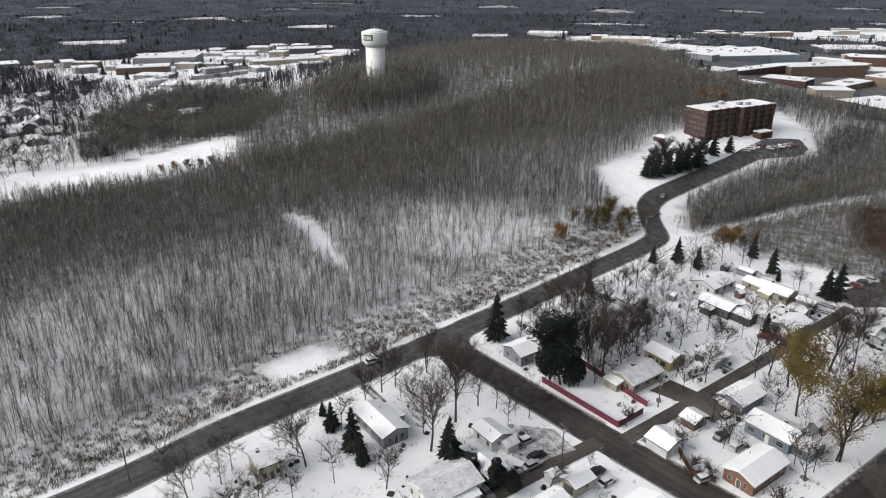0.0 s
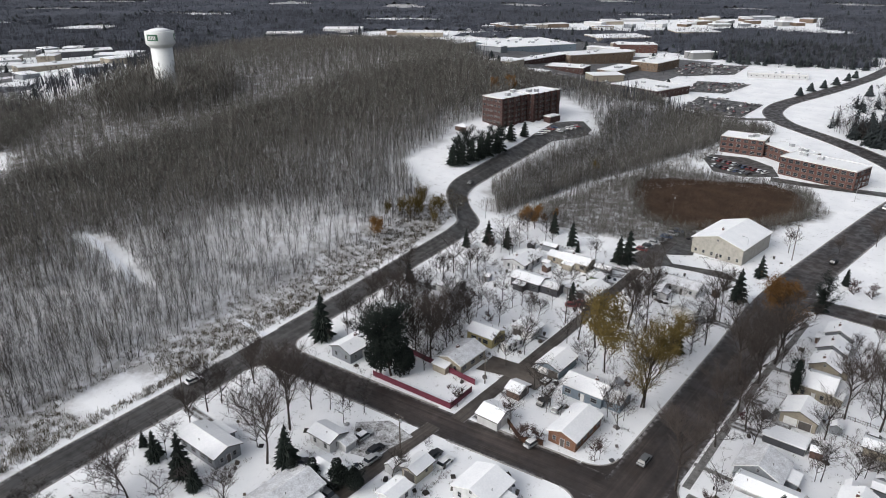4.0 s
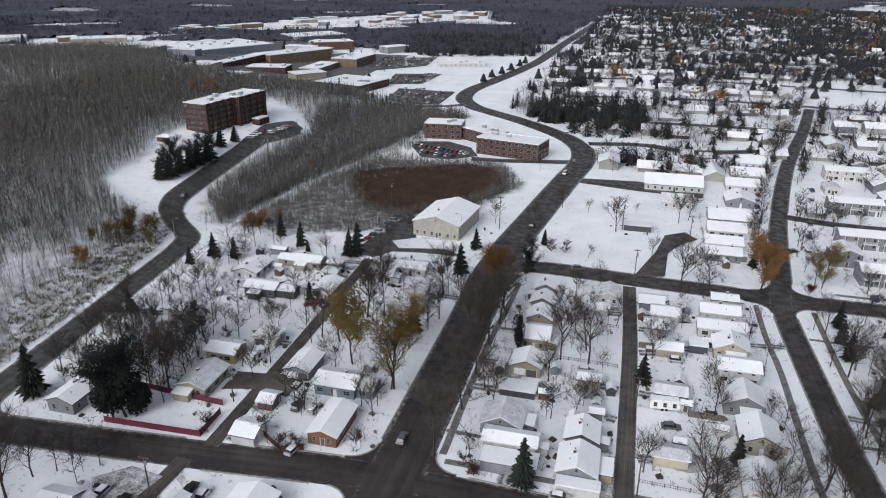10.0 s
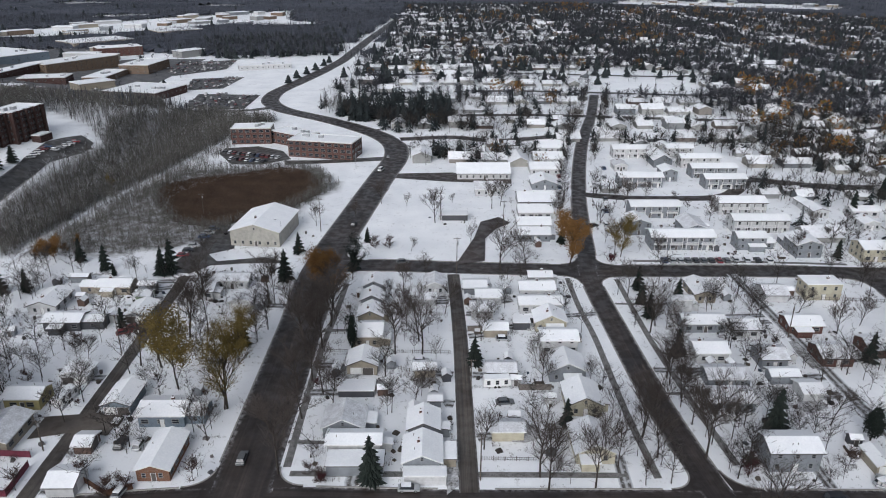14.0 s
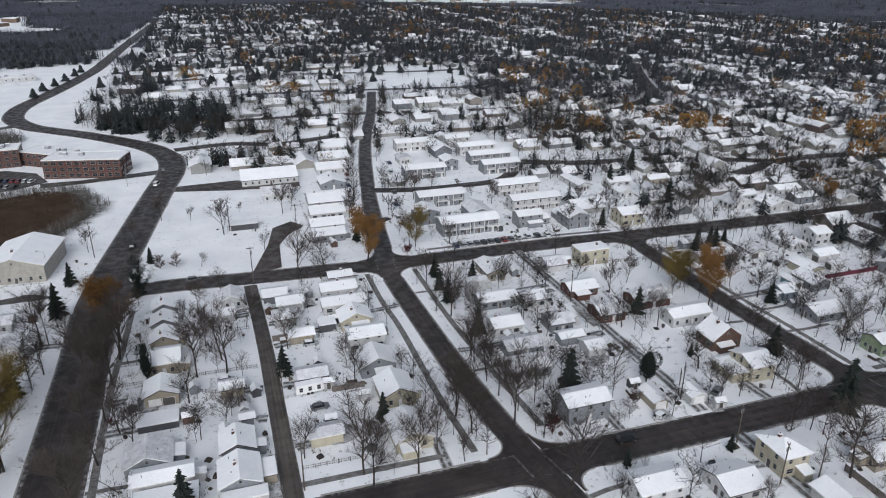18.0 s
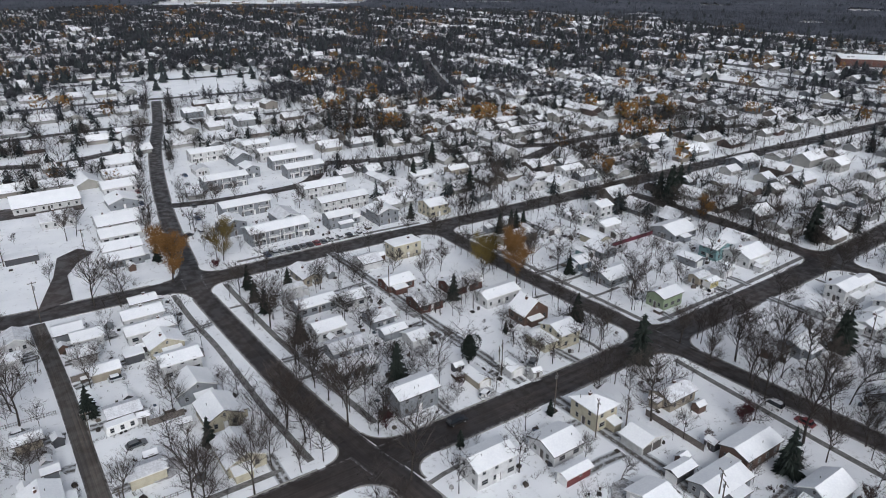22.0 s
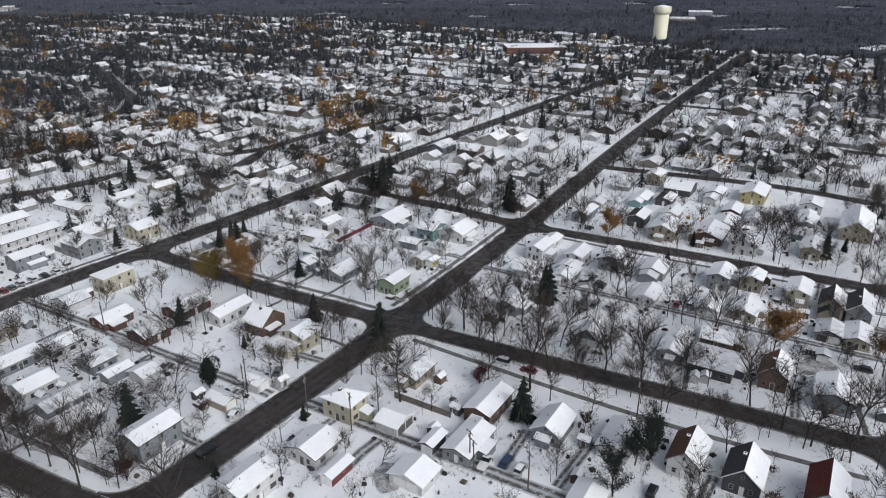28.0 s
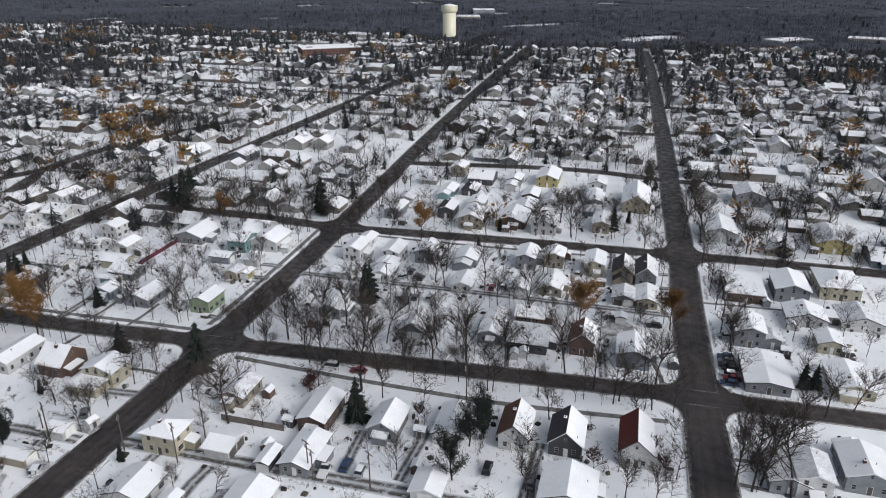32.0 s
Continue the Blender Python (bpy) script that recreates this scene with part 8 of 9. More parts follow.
# ---- dry grass, reeds and brush ----
def tuft(seed, blades, wide):
    r = random.Random(seed)

    def fill(bm):
        for k in range(blades):
            t = r.uniform(0, 6.28)
            base = Vector((r.uniform(-wide, wide), r.uniform(-wide, wide), -0.05))
            tip = base + Vector((math.cos(t) * 0.4, math.sin(t) * 0.4, r.uniform(0.5, 1.0)))
            w = Vector((-math.sin(t), math.cos(t), 0)) * 0.05
            bm.faces.new([bm.verts.new(base - w), bm.verts.new(base + w), bm.verts.new(tip)])

    return template(fill)


TUFTS = [tuft(s, 12, 0.6) for s in range(4)]
gx_, gy_ = nrng.uniform(-182, -138, 16000), nrng.uniform(-40, 235, 16000)
edge_ = np.interp(gy_, [-40, 6, 37, 75, 104, 132, 172, 207, 235], [-136, -141, -146, -149, -152, -155, -160, -165, -172])
ok = (gx_ < edge_) & (gx_ > edge_ - nrng.uniform(2, 24, 16000)) & ~inside(gx_, gy_, PAD)
gx_, gy_ = gx_[ok], gy_[ok]
rows = np.stack([gx_, gy_, hz(gx_, gy_), nrng.uniform(0, 6.28, len(gx_)), nrng.uniform(0.8, 1.6, len(gx_)), nrng.uniform(0.5, 1.5, len(gx_)), nrng.integers(0, 4, len(gx_))], 1)
tagged(scatter("dry_grass", TUFTS, rows, SCRUB), "dry brown grass and weeds poking through roadside snow", "grass", kind="stuff")
mx, my = nrng.uniform(-133, -52, 17000), nrng.uniform(262, 352, 17000)
ok = inside(mx, my, MARSH)
mx, my = mx[ok], my[ok]
rows = np.stack([mx, my, hz(mx, my), nrng.uniform(0, 6.28, len(mx)), nrng.uniform(0.7, 1.2, len(mx)), nrng.uniform(1.2, 2.0, len(mx)), nrng.integers(0, 4, len(mx))], 1)
tagged(scatter("reeds", TUFTS, rows, REED), "dense brown reeds filling a marsh", "reeds", kind="stuff")
cx_, cy_ = nrng.uniform(-195, -100, 16000), nrng.uniform(232, 500, 16000)
ok = inside(cx_, cy_, COPSE) & (near_line(cx_, cy_, TRAIL) > 1.6) & (near_line(cx_, cy_, WOOD_ROAD) > 9)
cx_, cy_ = cx_[ok][:6500], cy_[ok][:6500]
tall = nrng.uniform(2.8, 7.0, len(cx_))
rows = np.stack([cx_, cy_, hz(cx_, cy_), nrng.uniform(0, 6.28, len(cx_)), tall * 1.7, tall, nrng.integers(0, 6, len(cx_))], 1)
tagged(scatter("young_wood", POLES, rows, FOREST), "young leafless trees on the slope below the flats", "woodland", kind="stuff")
ring_a = nrng.uniform(0, 6.28, 1500)
loop_ = spline(MARSH + MARSH[:1], 1.0)
ring_i = nrng.integers(0, len(loop_), 1500)
lx_, ly_ = np.array(loop_)[ring_i].T
lx_, ly_ = lx_ + nrng.normal(0, 2.2, 1500), ly_ + nrng.normal(0, 2.2, 1500)
tall = nrng.uniform(1.5, 4.5, 1500)
rows = np.stack([lx_, ly_, hz(lx_, ly_), ring_a, tall * 1.8, tall, nrng.integers(0, 6, 1500)], 1)
tagged(scatter("marsh_brush", POLES, rows, FOREST), "dark leafless brush along the marsh's edge", "brush", kind="stuff")
# scrub round the marsh and along the trail
bx_, by_ = nrng.uniform(-165, -45, 16000), nrng.uniform(232, 370, 16000)
ok = inside(bx_, by_, BRUSH) & ~inside(bx_, by_, MARSH) & (near_line(bx_, by_, TRAIL) > 1.5)
for hx, hy, hr in PLACED:
    ok &= np.hypot(bx_ - hx, by_ - hy) > hr + 3
bx_, by_ = bx_[ok][:2600], by_[ok][:2600]
tx_, ty_ = nrng.uniform(-175, -95, 16000), nrng.uniform(232, 480, 16000)
near_ = near_line(tx_, ty_, TRAIL)
ok = (near_ > 1.3) & (near_ < 13) & (near_line(tx_, ty_, WOOD_ROAD) > 8) & (near_line(tx_, ty_, MAIN) > 11) & ~inside(tx_, ty_, MARSH)
for hx, hy, hr in PLACED:
    ok &= np.hypot(tx_ - hx, ty_ - hy) > hr + 4
bx_, by_ = np.concatenate([bx_, tx_[ok][:2000]]), np.concatenate([by_, ty_[ok][:2000]])
tall = nrng.uniform(1.8, 4.6, len(bx_))
rows = np.stack([bx_, by_, hz(bx_, by_), nrng.uniform(0, 6.28, len(bx_)), tall * 1.9, tall, nrng.integers(0, 6, len(bx_))], 1)
tagged(scatter("scrub", POLES, rows, FOREST), "tangled leafless scrub round a reed marsh", "scrub", kind="stuff")


# ---- yard clutter: bins, wood piles, small sheds ----
def bin_of(mat, label):
    ob = tagged(empty("wheelie_bin", 0, 0, -500), label, "bin")
    bm = bmesh.new()
    lo = [bm.verts.new((x * 0.24, y * 0.28, 0.06)) for x, y in ((-1, -1), (1, -1), (1, 1), (-1, 1))]
    hi = [bm.verts.new((x * 0.31, y * 0.37, 1.0)) for x, y in ((-1, -1), (1, -1), (1, 1), (-1, 1))]
    bm.faces.new(lo[::-1])
    bm.faces.new(hi)
    for i in range(4):
        bm.faces.new((lo[i], lo[(i + 1) % 4], hi[(i + 1) % 4], hi[i]))
    part("body", bm, mat, ob)
    bm = bmesh.new()
    box(bm, -0.34, 0.34, -0.4, 0.4, 1.0, 1.08)
    part("lid", bm, mat, ob)
    return ob


def pile_of(seed):
    r = random.Random(seed)
    ob = tagged(empty("wood_pile", 0, 0, -500), "stack of cut logs half covered by snow", "wood pile")
    for k in range(3):
        for j in range(5):
            bm = bmesh.new()
            rad = r.uniform(0.13, 0.18)
            y, z = (j - 2) * 0.36 + (k % 2) * 0.15, 0.16 + k * 0.3
            tube(bm, [((-1.2 + r.uniform(-0.1, 0.1), y, z), rad), ((1.2 + r.uniform(-0.1, 0.1), y, z), rad)], 6)
            part("log", bm, POLE_WOOD, ob)
    bm = bmesh.new()
    box(bm, -1.15, 1.15, -0.85, 0.9, 0.95, 1.08)
    part("snow_cover", bm, SNOW, ob)
    return ob


def shed_of(mat, label):
    ob = tagged(empty("garden_shed", 0, 0, -500), label, "shed")
    part("wall", gable_walls(2.6, 2.2, 1.9, 0.7), mat, ob)
    part("roof", gable_roof(2.6, 2.2, 1.9, 0.7, 0.2, 0.16), [SNOW, TRIM_DARK], ob)
    put("door", DOOR, ob, pose(0, -1.11, 0.02))
    return ob


def trailer_of():
    ob = tagged(empty("travel_trailer", 0, 0, -500), "white travel trailer with snow on its roof", "trailer")
    bm = bmesh.new()
    side = [(-3.4, 0.55), (3.0, 0.55), (3.5, 1.1), (3.3, 2.7), (-3.3, 2.7), (-3.5, 1.2)]
    rows_ = [[bm.verts.new((x, s * 1.2, z)) for x, z in side] for s in (-1, 1)]
    bm.faces.new(rows_[0])
    bm.faces.new(rows_[1][::-1])
    for i in range(6):
        j = (i + 1) % 6
        bm.faces.new((rows_[0][j], rows_[0][i], rows_[1][i], rows_[1][j]))
    bmesh.ops.recalc_face_normals(bm, faces=bm.faces[:])
    part("body", bm, PAINTS["white"], ob)
    bm = bmesh.new()
    box(bm, -3.25, 3.25, -1.15, 1.15, 2.7, 2.85)
    part("roof_snow", bm, SNOW, ob)
    for u in (-2.2, 0, 2.2):
        put("window", WINDOW, ob, pose(u, -1.2, 1.75))
    for u in (-0.5, 0.45):
        for s in (-1, 1):
            bm = bmesh.new()
            tube(bm, [((u, s * 0.95, 0.36), 0.36), ((u, s * 1.21, 0.36), 0.36)], 10)
            part("wheel", bm, RUBBER, ob)
    return ob


BIN, PILE, TRAILER = bin_of(TRIM_DARK, "dark plastic wheelie bin standing in snow"), pile_of(3), trailer_of()
SHEDS = [shed_of(m, f"small {COLOURS[m.name]} garden shed under snow") for m in (GREY_SIDING, BROWN_SIDING, WHITE_SIDING, DARK_SIDING)]
PROTOTYPES += [BIN, PILE, TRAILER, *SHEDS]
house(-75.3, 203.0, 9.5, 8.0, 2.8, "x", WHITE_SIDING)
house(-92.2, 199.6, 5.2, 5.0, 2.4, "x", GREEN_SIDING)
copy_thing(SHEDS[0], pose(-122.0, 177.0, 0, 0, 0, 10))
copy_thing(TRAILER, pose(-90.5, 144.5, 0, 0, 0, 80))
copy_thing(TRAILER, pose(15.0, 150.5, 0, 0, 0, 4))
copy_thing(TRAILER, pose(176.5, 72.0, 0, 0, 0, 90))
for hx, hy, hr in list(PLACED):
    if not 100 < math.hypot(hx, hy) < 290 or hx < -135:
        continue
    for _ in range(srng.choice((1, 1, 2))):
        a = srng.uniform(0, 6.28)
        x, y = hx + (hr + srng.uniform(0.5, 4)) * math.cos(a), hy + (hr + srng.uniform(0.5, 4)) * math.sin(a)
        if any(math.hypot(x - p, y - q) < r * 0.95 + 1.2 for p, q, r in PLACED) or any(float(near_line(x, y, ln[::3] + ln[-1:])) < w / 2 + 1 for ln, w, _, _ in ROADS.values()):
            continue
        u = srng.random()
        kind = BIN if u < 0.35 else PILE if u < 0.42 else SHEDS[srng.randrange(4)]
        copy_thing(kind, pose(x, y, float(hz(x, y)), 0, 0, srng.choice((0, 90, 180, 270)) + srng.uniform(-8, 8)))
        PLACED.append((x, y, 1.5))


# ---- drives worn through the snow, from garages and houses to the nearest street ----
street_lines = {q: ROADS[q][0] for q in ROADS if not q.startswith(("pavement", "road_far"))}
made_drives = 0
for ob in [o for o in scene.objects if o.parent is None and o.get("category") in ("garage", "house")]:
    x, y = ob.location.x, ob.location.y
    is_garage = ob["category"] == "garage"
    if not 95 < math.hypot(x, y) < 270 or x < -135 or srng.random() > (0.9 if is_garage else 0.45):
        continue
    best = None
    for q, ln in street_lines.items():
        for px, py in ln:
            d = math.hypot(px - x, py - y)
            if best is None or d < best[0]:
                best = (d, px, py, ROADS[q][1])
    d, px, py, w = best
    if d > 34 or d < w / 2 + 3:
        continue
    ux, uy = (px - x) / d, (py - y) / d
    ex, ey = px - ux * (w / 2 + 0.4), py - uy * (w / 2 + 0.4)
    wide = 3.4 if is_garage else srng.choice((1.2, 2.8))
    off = 0.0 if is_garage else srng.choice((-5.5, 5.5))
    sx0, sy0 = x - uy * off + ux * 2, y + ux * off + uy * 2
    ex, ey = ex - uy * off, ey + ux * off
    if any(math.hypot((sx0 + ex) / 2 - a, (sy0 + ey) / 2 - b) < r * 0.8 and math.hypot(x - a, y - b) > 1 for a, b, r in PLACED if r > 2):
        continue
    made_drives += 1
    nm = "driveway_%d" % made_drives
    road(nm, [(sx0, sy0), ((sx0 + ex) / 2 + srng.uniform(-0.6, 0.6), (sy0 + ey) / 2 + srng.uniform(-0.6, 0.6)), (ex, ey)], wide, 0.03 + 0.002 * (made_drives % 20), RUTS if wide > 2 else WALKWAY, "rutted snowy drive worn through by wheels" if wide > 2 else "narrow garden path half clear of snow", "driveway" if wide > 2 else "path", kerb=False)
    del ROADS[nm]

# ---- weeds, leaf heaps and low hedges in the yards ----
weeds = []
for hx, hy, hr in PLACED:
    if not 90 < math.hypot(hx, hy) < 330 or hx < -135 or hr < 2.2:
        continue
    for k in range(16):
        a = srng.uniform(0, 6.28)
        d = hr * srng.uniform(0.75, 1.5) + srng.uniform(0, 2)
        weeds.append((hx + d * math.cos(a), hy + d * math.sin(a), srng.uniform(0.25, 1.1)))
    # a hedge or a line of weeds along one side of the lot
    if srng.random() < 0.7:
        vertical, side = srng.random() < 0.4, srng.choice((-1, 1))
        ln, o = srng.uniform(8, 20), side * (hr + srng.uniform(1, 2.5))
        for k in range(int(ln / 0.45)):
            u = -ln / 2 + k * 0.45
            if srng.random() < 0.75:
                weeds.append((hx + (o if vertical else u) + srng.gauss(0, 0.12), hy + (u if vertical else o) + srng.gauss(0, 0.12), srng.uniform(0.3, 0.9)))
for k in range(3200):
    x, y = srng.uniform(-140, 320), srng.uniform(-40, 320)
    if math.hypot(x, y) > 90 and not inside(x, y, FIELD):
        g = srng.randint(1, 5)
        for j in range(g):
            weeds.append((x + srng.gauss(0, 1.2), y + srng.gauss(0, 1.2), srng.uniform(0.2, 0.6)))
W_ = np.array(weeds)
ok = np.ones(len(W_), dtype=bool)
for q, (ln, w, _, _) in ROADS.items():
    ok &= near_line(W_[:, 0], W_[:, 1], ln[::2] + ln[-1:]) > w / 2 + 0.5
W_ = W_[ok]
rows = np.stack([W_[:, 0], W_[:, 1], hz(W_[:, 0], W_[:, 1]), nrng.uniform(0, 6.28, len(W_)), W_[:, 2] * nrng.uniform(0.7, 1.3, len(W_)), W_[:, 2], nrng.integers(0, 4, len(W_))], 1)
tagged(scatter("yard_weeds", TUFTS, rows, WEED), "dead weeds, leaf heaps and low hedges in snowy yards", "weeds", kind="stuff")


# ---- loose clutter: boards, crates, tarpaulins, pallets ----
def clutter(seed):
    r = random.Random(seed)

    def fill(bm):
        sx, sy = r.uniform(0.3, 0.5), r.uniform(0.2, 0.5)
        lo = [bm.verts.new((x * sx, y * sy, -0.05)) for x, y in ((-1, -1), (1, -1), (1, 1), (-1, 1))]
        hi = [bm.verts.new((x * sx * r.uniform(0.6, 1.0), y * sy * r.uniform(0.6, 1.0), r.uniform(0.6, 1.0))) for x, y in ((-1, -1), (1, -1), (1, 1), (-1, 1))]
        bm.faces.new(hi)
        for k in range(4):
            bm.faces.new((lo[k], lo[(k + 1) % 4], hi[(k + 1) % 4], hi[k]))

    return template(fill)


heap = []
for hx, hy, hr in PLACED:
    if not 92 < math.hypot(hx, hy) < 280 or hx < -135 or hr < 2.2:
        continue
    for k in range(srng.randint(1, 8)):
        a, d = srng.uniform(0, 6.28), hr * srng.uniform(1.0, 1.5) + srng.uniform(0.5, 3)
        heap.append((hx + d * math.cos(a), hy + d * math.sin(a), 0.0, srng.uniform(0, 6.28), srng.uniform(0.4, 1.7), srng.uniform(0.25, 0.9), srng.randrange(4)))
heap = np.array(heap)
ok = np.ones(len(heap), dtype=bool)
for q, (ln, w, _, _) in ROADS.items():
    ok &= near_line(heap[:, 0], heap[:, 1], ln[::2] + ln[-1:]) > w / 2 + 1.0
tagged(scatter("yard_clutter", [clutter(s) for s in range(4)], heap[ok], CLUTTER), "boards, crates and covered heaps lying in snowy yards", "clutter", kind="stuff")

OPEN_LOT = [(99, 205), (116, 210), (140, 197), (135, 168), (114, 163), (111, 176), (104, 190)]
# ---- saplings and tall bushes, too many to tell apart, in the yards ----
bush = []
for k in range(2600):
    x, y = srng.uniform(-135, 300), srng.uniform(-40, 300)
    d = math.hypot(x, y)
    if 100 < d < 300 and not inside(x, y, FIELD) and not inside(x, y, OPEN_LOT) and not inside(x, y, OFFICES) and not (x < -40 and y > 225) and len(bush) < 850:
        if x < 60 and srng.random() < 0.45:
            continue
        bush.append((x, y, 0.0, srng.uniform(0, 6.28), srng.uniform(2.0, 5.0), srng.uniform(1.6, 6.0), srng.randrange(4)))
bush = np.array(bush)
ok = np.ones(len(bush), dtype=bool)
for q, (ln, w, _, _) in ROADS.items():
    ok &= near_line(bush[:, 0], bush[:, 1], ln[::2] + ln[-1:]) > w / 2 + 1.5
for hx, hy, hr in PLACED:
    ok &= np.hypot(bush[:, 0] - hx, bush[:, 1] - hy) > hr + 1.5
bush = bush[ok]
tagged(scatter("garden_saplings", FINE_T[:4], bush, MID_WOOD), "leafless saplings and tall bushes in snowy gardens", "saplings", kind="stuff")


# the close rows of leafless trees along the streets, and thickets between the lots
avenue = []
for line, offs, gap in ((AVENUE_1[1:6], (-7.2, 7.4), 6.5), (AVENUE_2[1:], (-7.0, 7.2), 7.0), (CROSS_MIDDLE[6:10], (7.6, -7.6), 9.0), (AVENUE_3[1:], (-7.4, 7.4), 7.5), (CROSS_NORTH[2:6], (-8.2,), 13.0), (CROSS_SOUTH[1:5], (-8.2, 8.2), 9.0), (AVENUE_1[7:], (-8, 8), 14.0)):
    pts = spline(line, gap)
    for (ax, ay), (bx, by) in zip(pts, pts[1:]):
        d = math.hypot(bx - ax, by - ay)
        for o in offs:
            if srng.random() < 0.8:
                h = srng.uniform(8, 14.5)
                avenue.append((ax - (by - ay) / d * o + srng.uniform(-1.2, 1.2), ay + (bx - ax) / d * o + srng.uniform(-1.5, 1.5), 0.0, srng.uniform(0, 6.28), h * srng.uniform(0.85, 1.15), h, srng.randrange(5)))
for x0, x1, y0, y1, count in ((155, 196, -14, 98, 66), (60, 98, 112, 212, 95), (98, 145, 112, 200, 40), (156, 240, 116, 210, 110), (72, 142, -18, 98, 60), (-141, -100, 122, 158, 80), (-88, -48, 112, 216, 70), (-140, -92, 158, 222, 60), (-132, -100, 20, 98, 40), (-30, 4, 112, 214, 22), (10, 46, 112, 214, 24), (196, 244, -14, 100, 40), (164, 246, -80, -30, 34), (256, 340, -70, 100, 90)):
    for k in range(count):
        h = srng.uniform(6, 12.5)
        avenue.append((srng.uniform(x0, x1), srng.uniform(y0, y1), 0.0, srng.uniform(0, 6.28), h * srng.uniform(0.85, 1.15), h, srng.randrange(5)))
avenue = np.array(avenue)
ok = ~inside(avenue[:, 0], avenue[:, 1], OPEN_LOT)
for q, (ln, w, _, _) in ROADS.items():
    ok &= near_line(avenue[:, 0], avenue[:, 1], ln[::2] + ln[-1:]) > w / 2 + 1.0
for hx, hy, hr in PLACED:
    ok &= np.hypot(avenue[:, 0] - hx, avenue[:, 1] - hy) > hr * 0.9 + 0.8
tagged(scatter("leafless_trees", FINE_T, avenue[ok], MID_WOOD), "close rows and thickets of leafless trees along wet streets", "trees", kind="stuff")

# trodden slushy ground beside garages
srng2 = random.Random(8)
for ob in [o for o in scene.objects if o.parent is None and o.get("category") == "garage"]:
    x, y = ob.location.x, ob.location.y
    if math.hypot(x, y) > 235 or x < -135 or srng2.random() > 0.75:
        continue
    a0 = srng2.uniform(0, 6.28)
    cx0, cy0, rx0 = x + 4.5 * math.cos(a0), y + 4.5 * math.sin(a0), srng2.uniform(3.5, 6.5)
    if any(float(near_line(cx0, cy0, ln[::2] + ln[-1:])) < w / 2 + rx0 * 1.2 for ln, w, _, _ in ROADS.values()):
        continue
    loop = []
    for k in range(11):
        q = 6.283 * k / 11
        rr = rx0 * srng2.uniform(0.55, 1.15)
        loop.append((cx0 + rr * math.cos(q), cy0 + rr * 0.8 * math.sin(q)))
    patch("trodden_yard", loop, SLUSH, "trodden brown slush beside a garage", "yard")

# ---- far town and far woods ----
def far_house(seed):
    """A small gabled house of unit plan: walls first, then an overhanging roof."""
    r = random.Random(seed)
    rise = r.uniform(0.35, 0.6)

    def walls(bm):
        v = [bm.verts.new(p) for p in ((-0.5, -0.5, 0), (0.5, -0.5, 0), (0.5, 0.5, 0), (-0.5, 0.5, 0), (-0.5, -0.5, 1), (0.5, -0.5, 1), (0.5, 0.5, 1), (-0.5, 0.5, 1), (-0.5, 0, 1 + rise), (0.5, 0, 1 + rise))]
        for q in ((0, 1, 5, 4), (1, 2, 6, 9, 5), (2, 3, 7, 6), (3, 0, 4, 8, 7)):
            bm.faces.new([v[i] for i in q])

    def roof(bm):
        for s in (-1, 1):
            e, k = 0.58, 0.06
            q = [(-0.55, 0, 1 + rise + 0.02), (0.55, 0, 1 + rise + 0.02), (0.55, s * e, 1 - rise * 0.16), (-0.55, s * e, 1 - rise * 0.16)]
            top = [bm.verts.new((x, y, z + k)) for x, y, z in q]
            low = [bm.verts.new(p) for p in q]
            bm.faces.new(top if s < 0 else top[::-1])
            for i in range(4):
                bm.faces.new((low[i], low[(i + 1) % 4], top[(i + 1) % 4], top[i]))

    return template(walls), template(roof)


FAR_HOUSES = [far_house(s) for s in range(4)]


def far_block_rows():
    """Lots along the far streets, up to the edge of the town."""
    r = random.Random(23)
    out = []
    streets_x = [247 + 97 * k for k in range(0, 15)]
    for bx in streets_x:
        for by in np.arange(-700, 1760, 15.5):
            for side in (-1, 1):
                out.append((bx + side * r.uniform(15, 18), by + r.uniform(-2, 2), 0))
                if r.random() < 0.9:
                    out.append((bx + side * r.uniform(30, 33), by + r.uniform(-4, 4), 1))
                if r.random() < 0.5:
                    out.append((bx + side * r.uniform(40, 44), by + r.uniform(-4, 4), 1))
    for k in range(18):
        cy = 265 + 82 * k
        bend = r.uniform(-0.06, 0.06)
        for bx in np.arange(-60, 300, 17.5):
            for side in (-1, 1):
                out.append((bx + r.uniform(-3, 3), cy + bend * bx + side * r.uniform(15, 19), 0))
                if r.random() < 0.8:
                    out.append((bx + r.uniform(-5, 5), cy + bend * bx + side * r.uniform(30, 36), 1))
    for bx in (150, 247):
        for by in np.arange(-600, -40, 15.5):
            for side in (-1, 1):
                out.append((bx + side * 16, by + r.uniform(-2, 2), 0))
    for k in range(45):
        out.append((r.uniform(-640, -410), r.uniform(-80, 150), 0))
    return out


def clumps(x, y):
    """0 to 1: where the town's trees stand thick."""
    a = math.sin(x * 0.021 + 1.9 * math.sin(y * 0.012)) * math.sin(y * 0.024 + 1.4 * math.sin(x * 0.017 + 1))
    b = math.sin(x * 0.061 + 2 * math.sin(y * 0.043)) * math.sin(y * 0.057)
    return min(1.0, max(0.0, 0.42 + 0.5 * a + 0.28 * b))


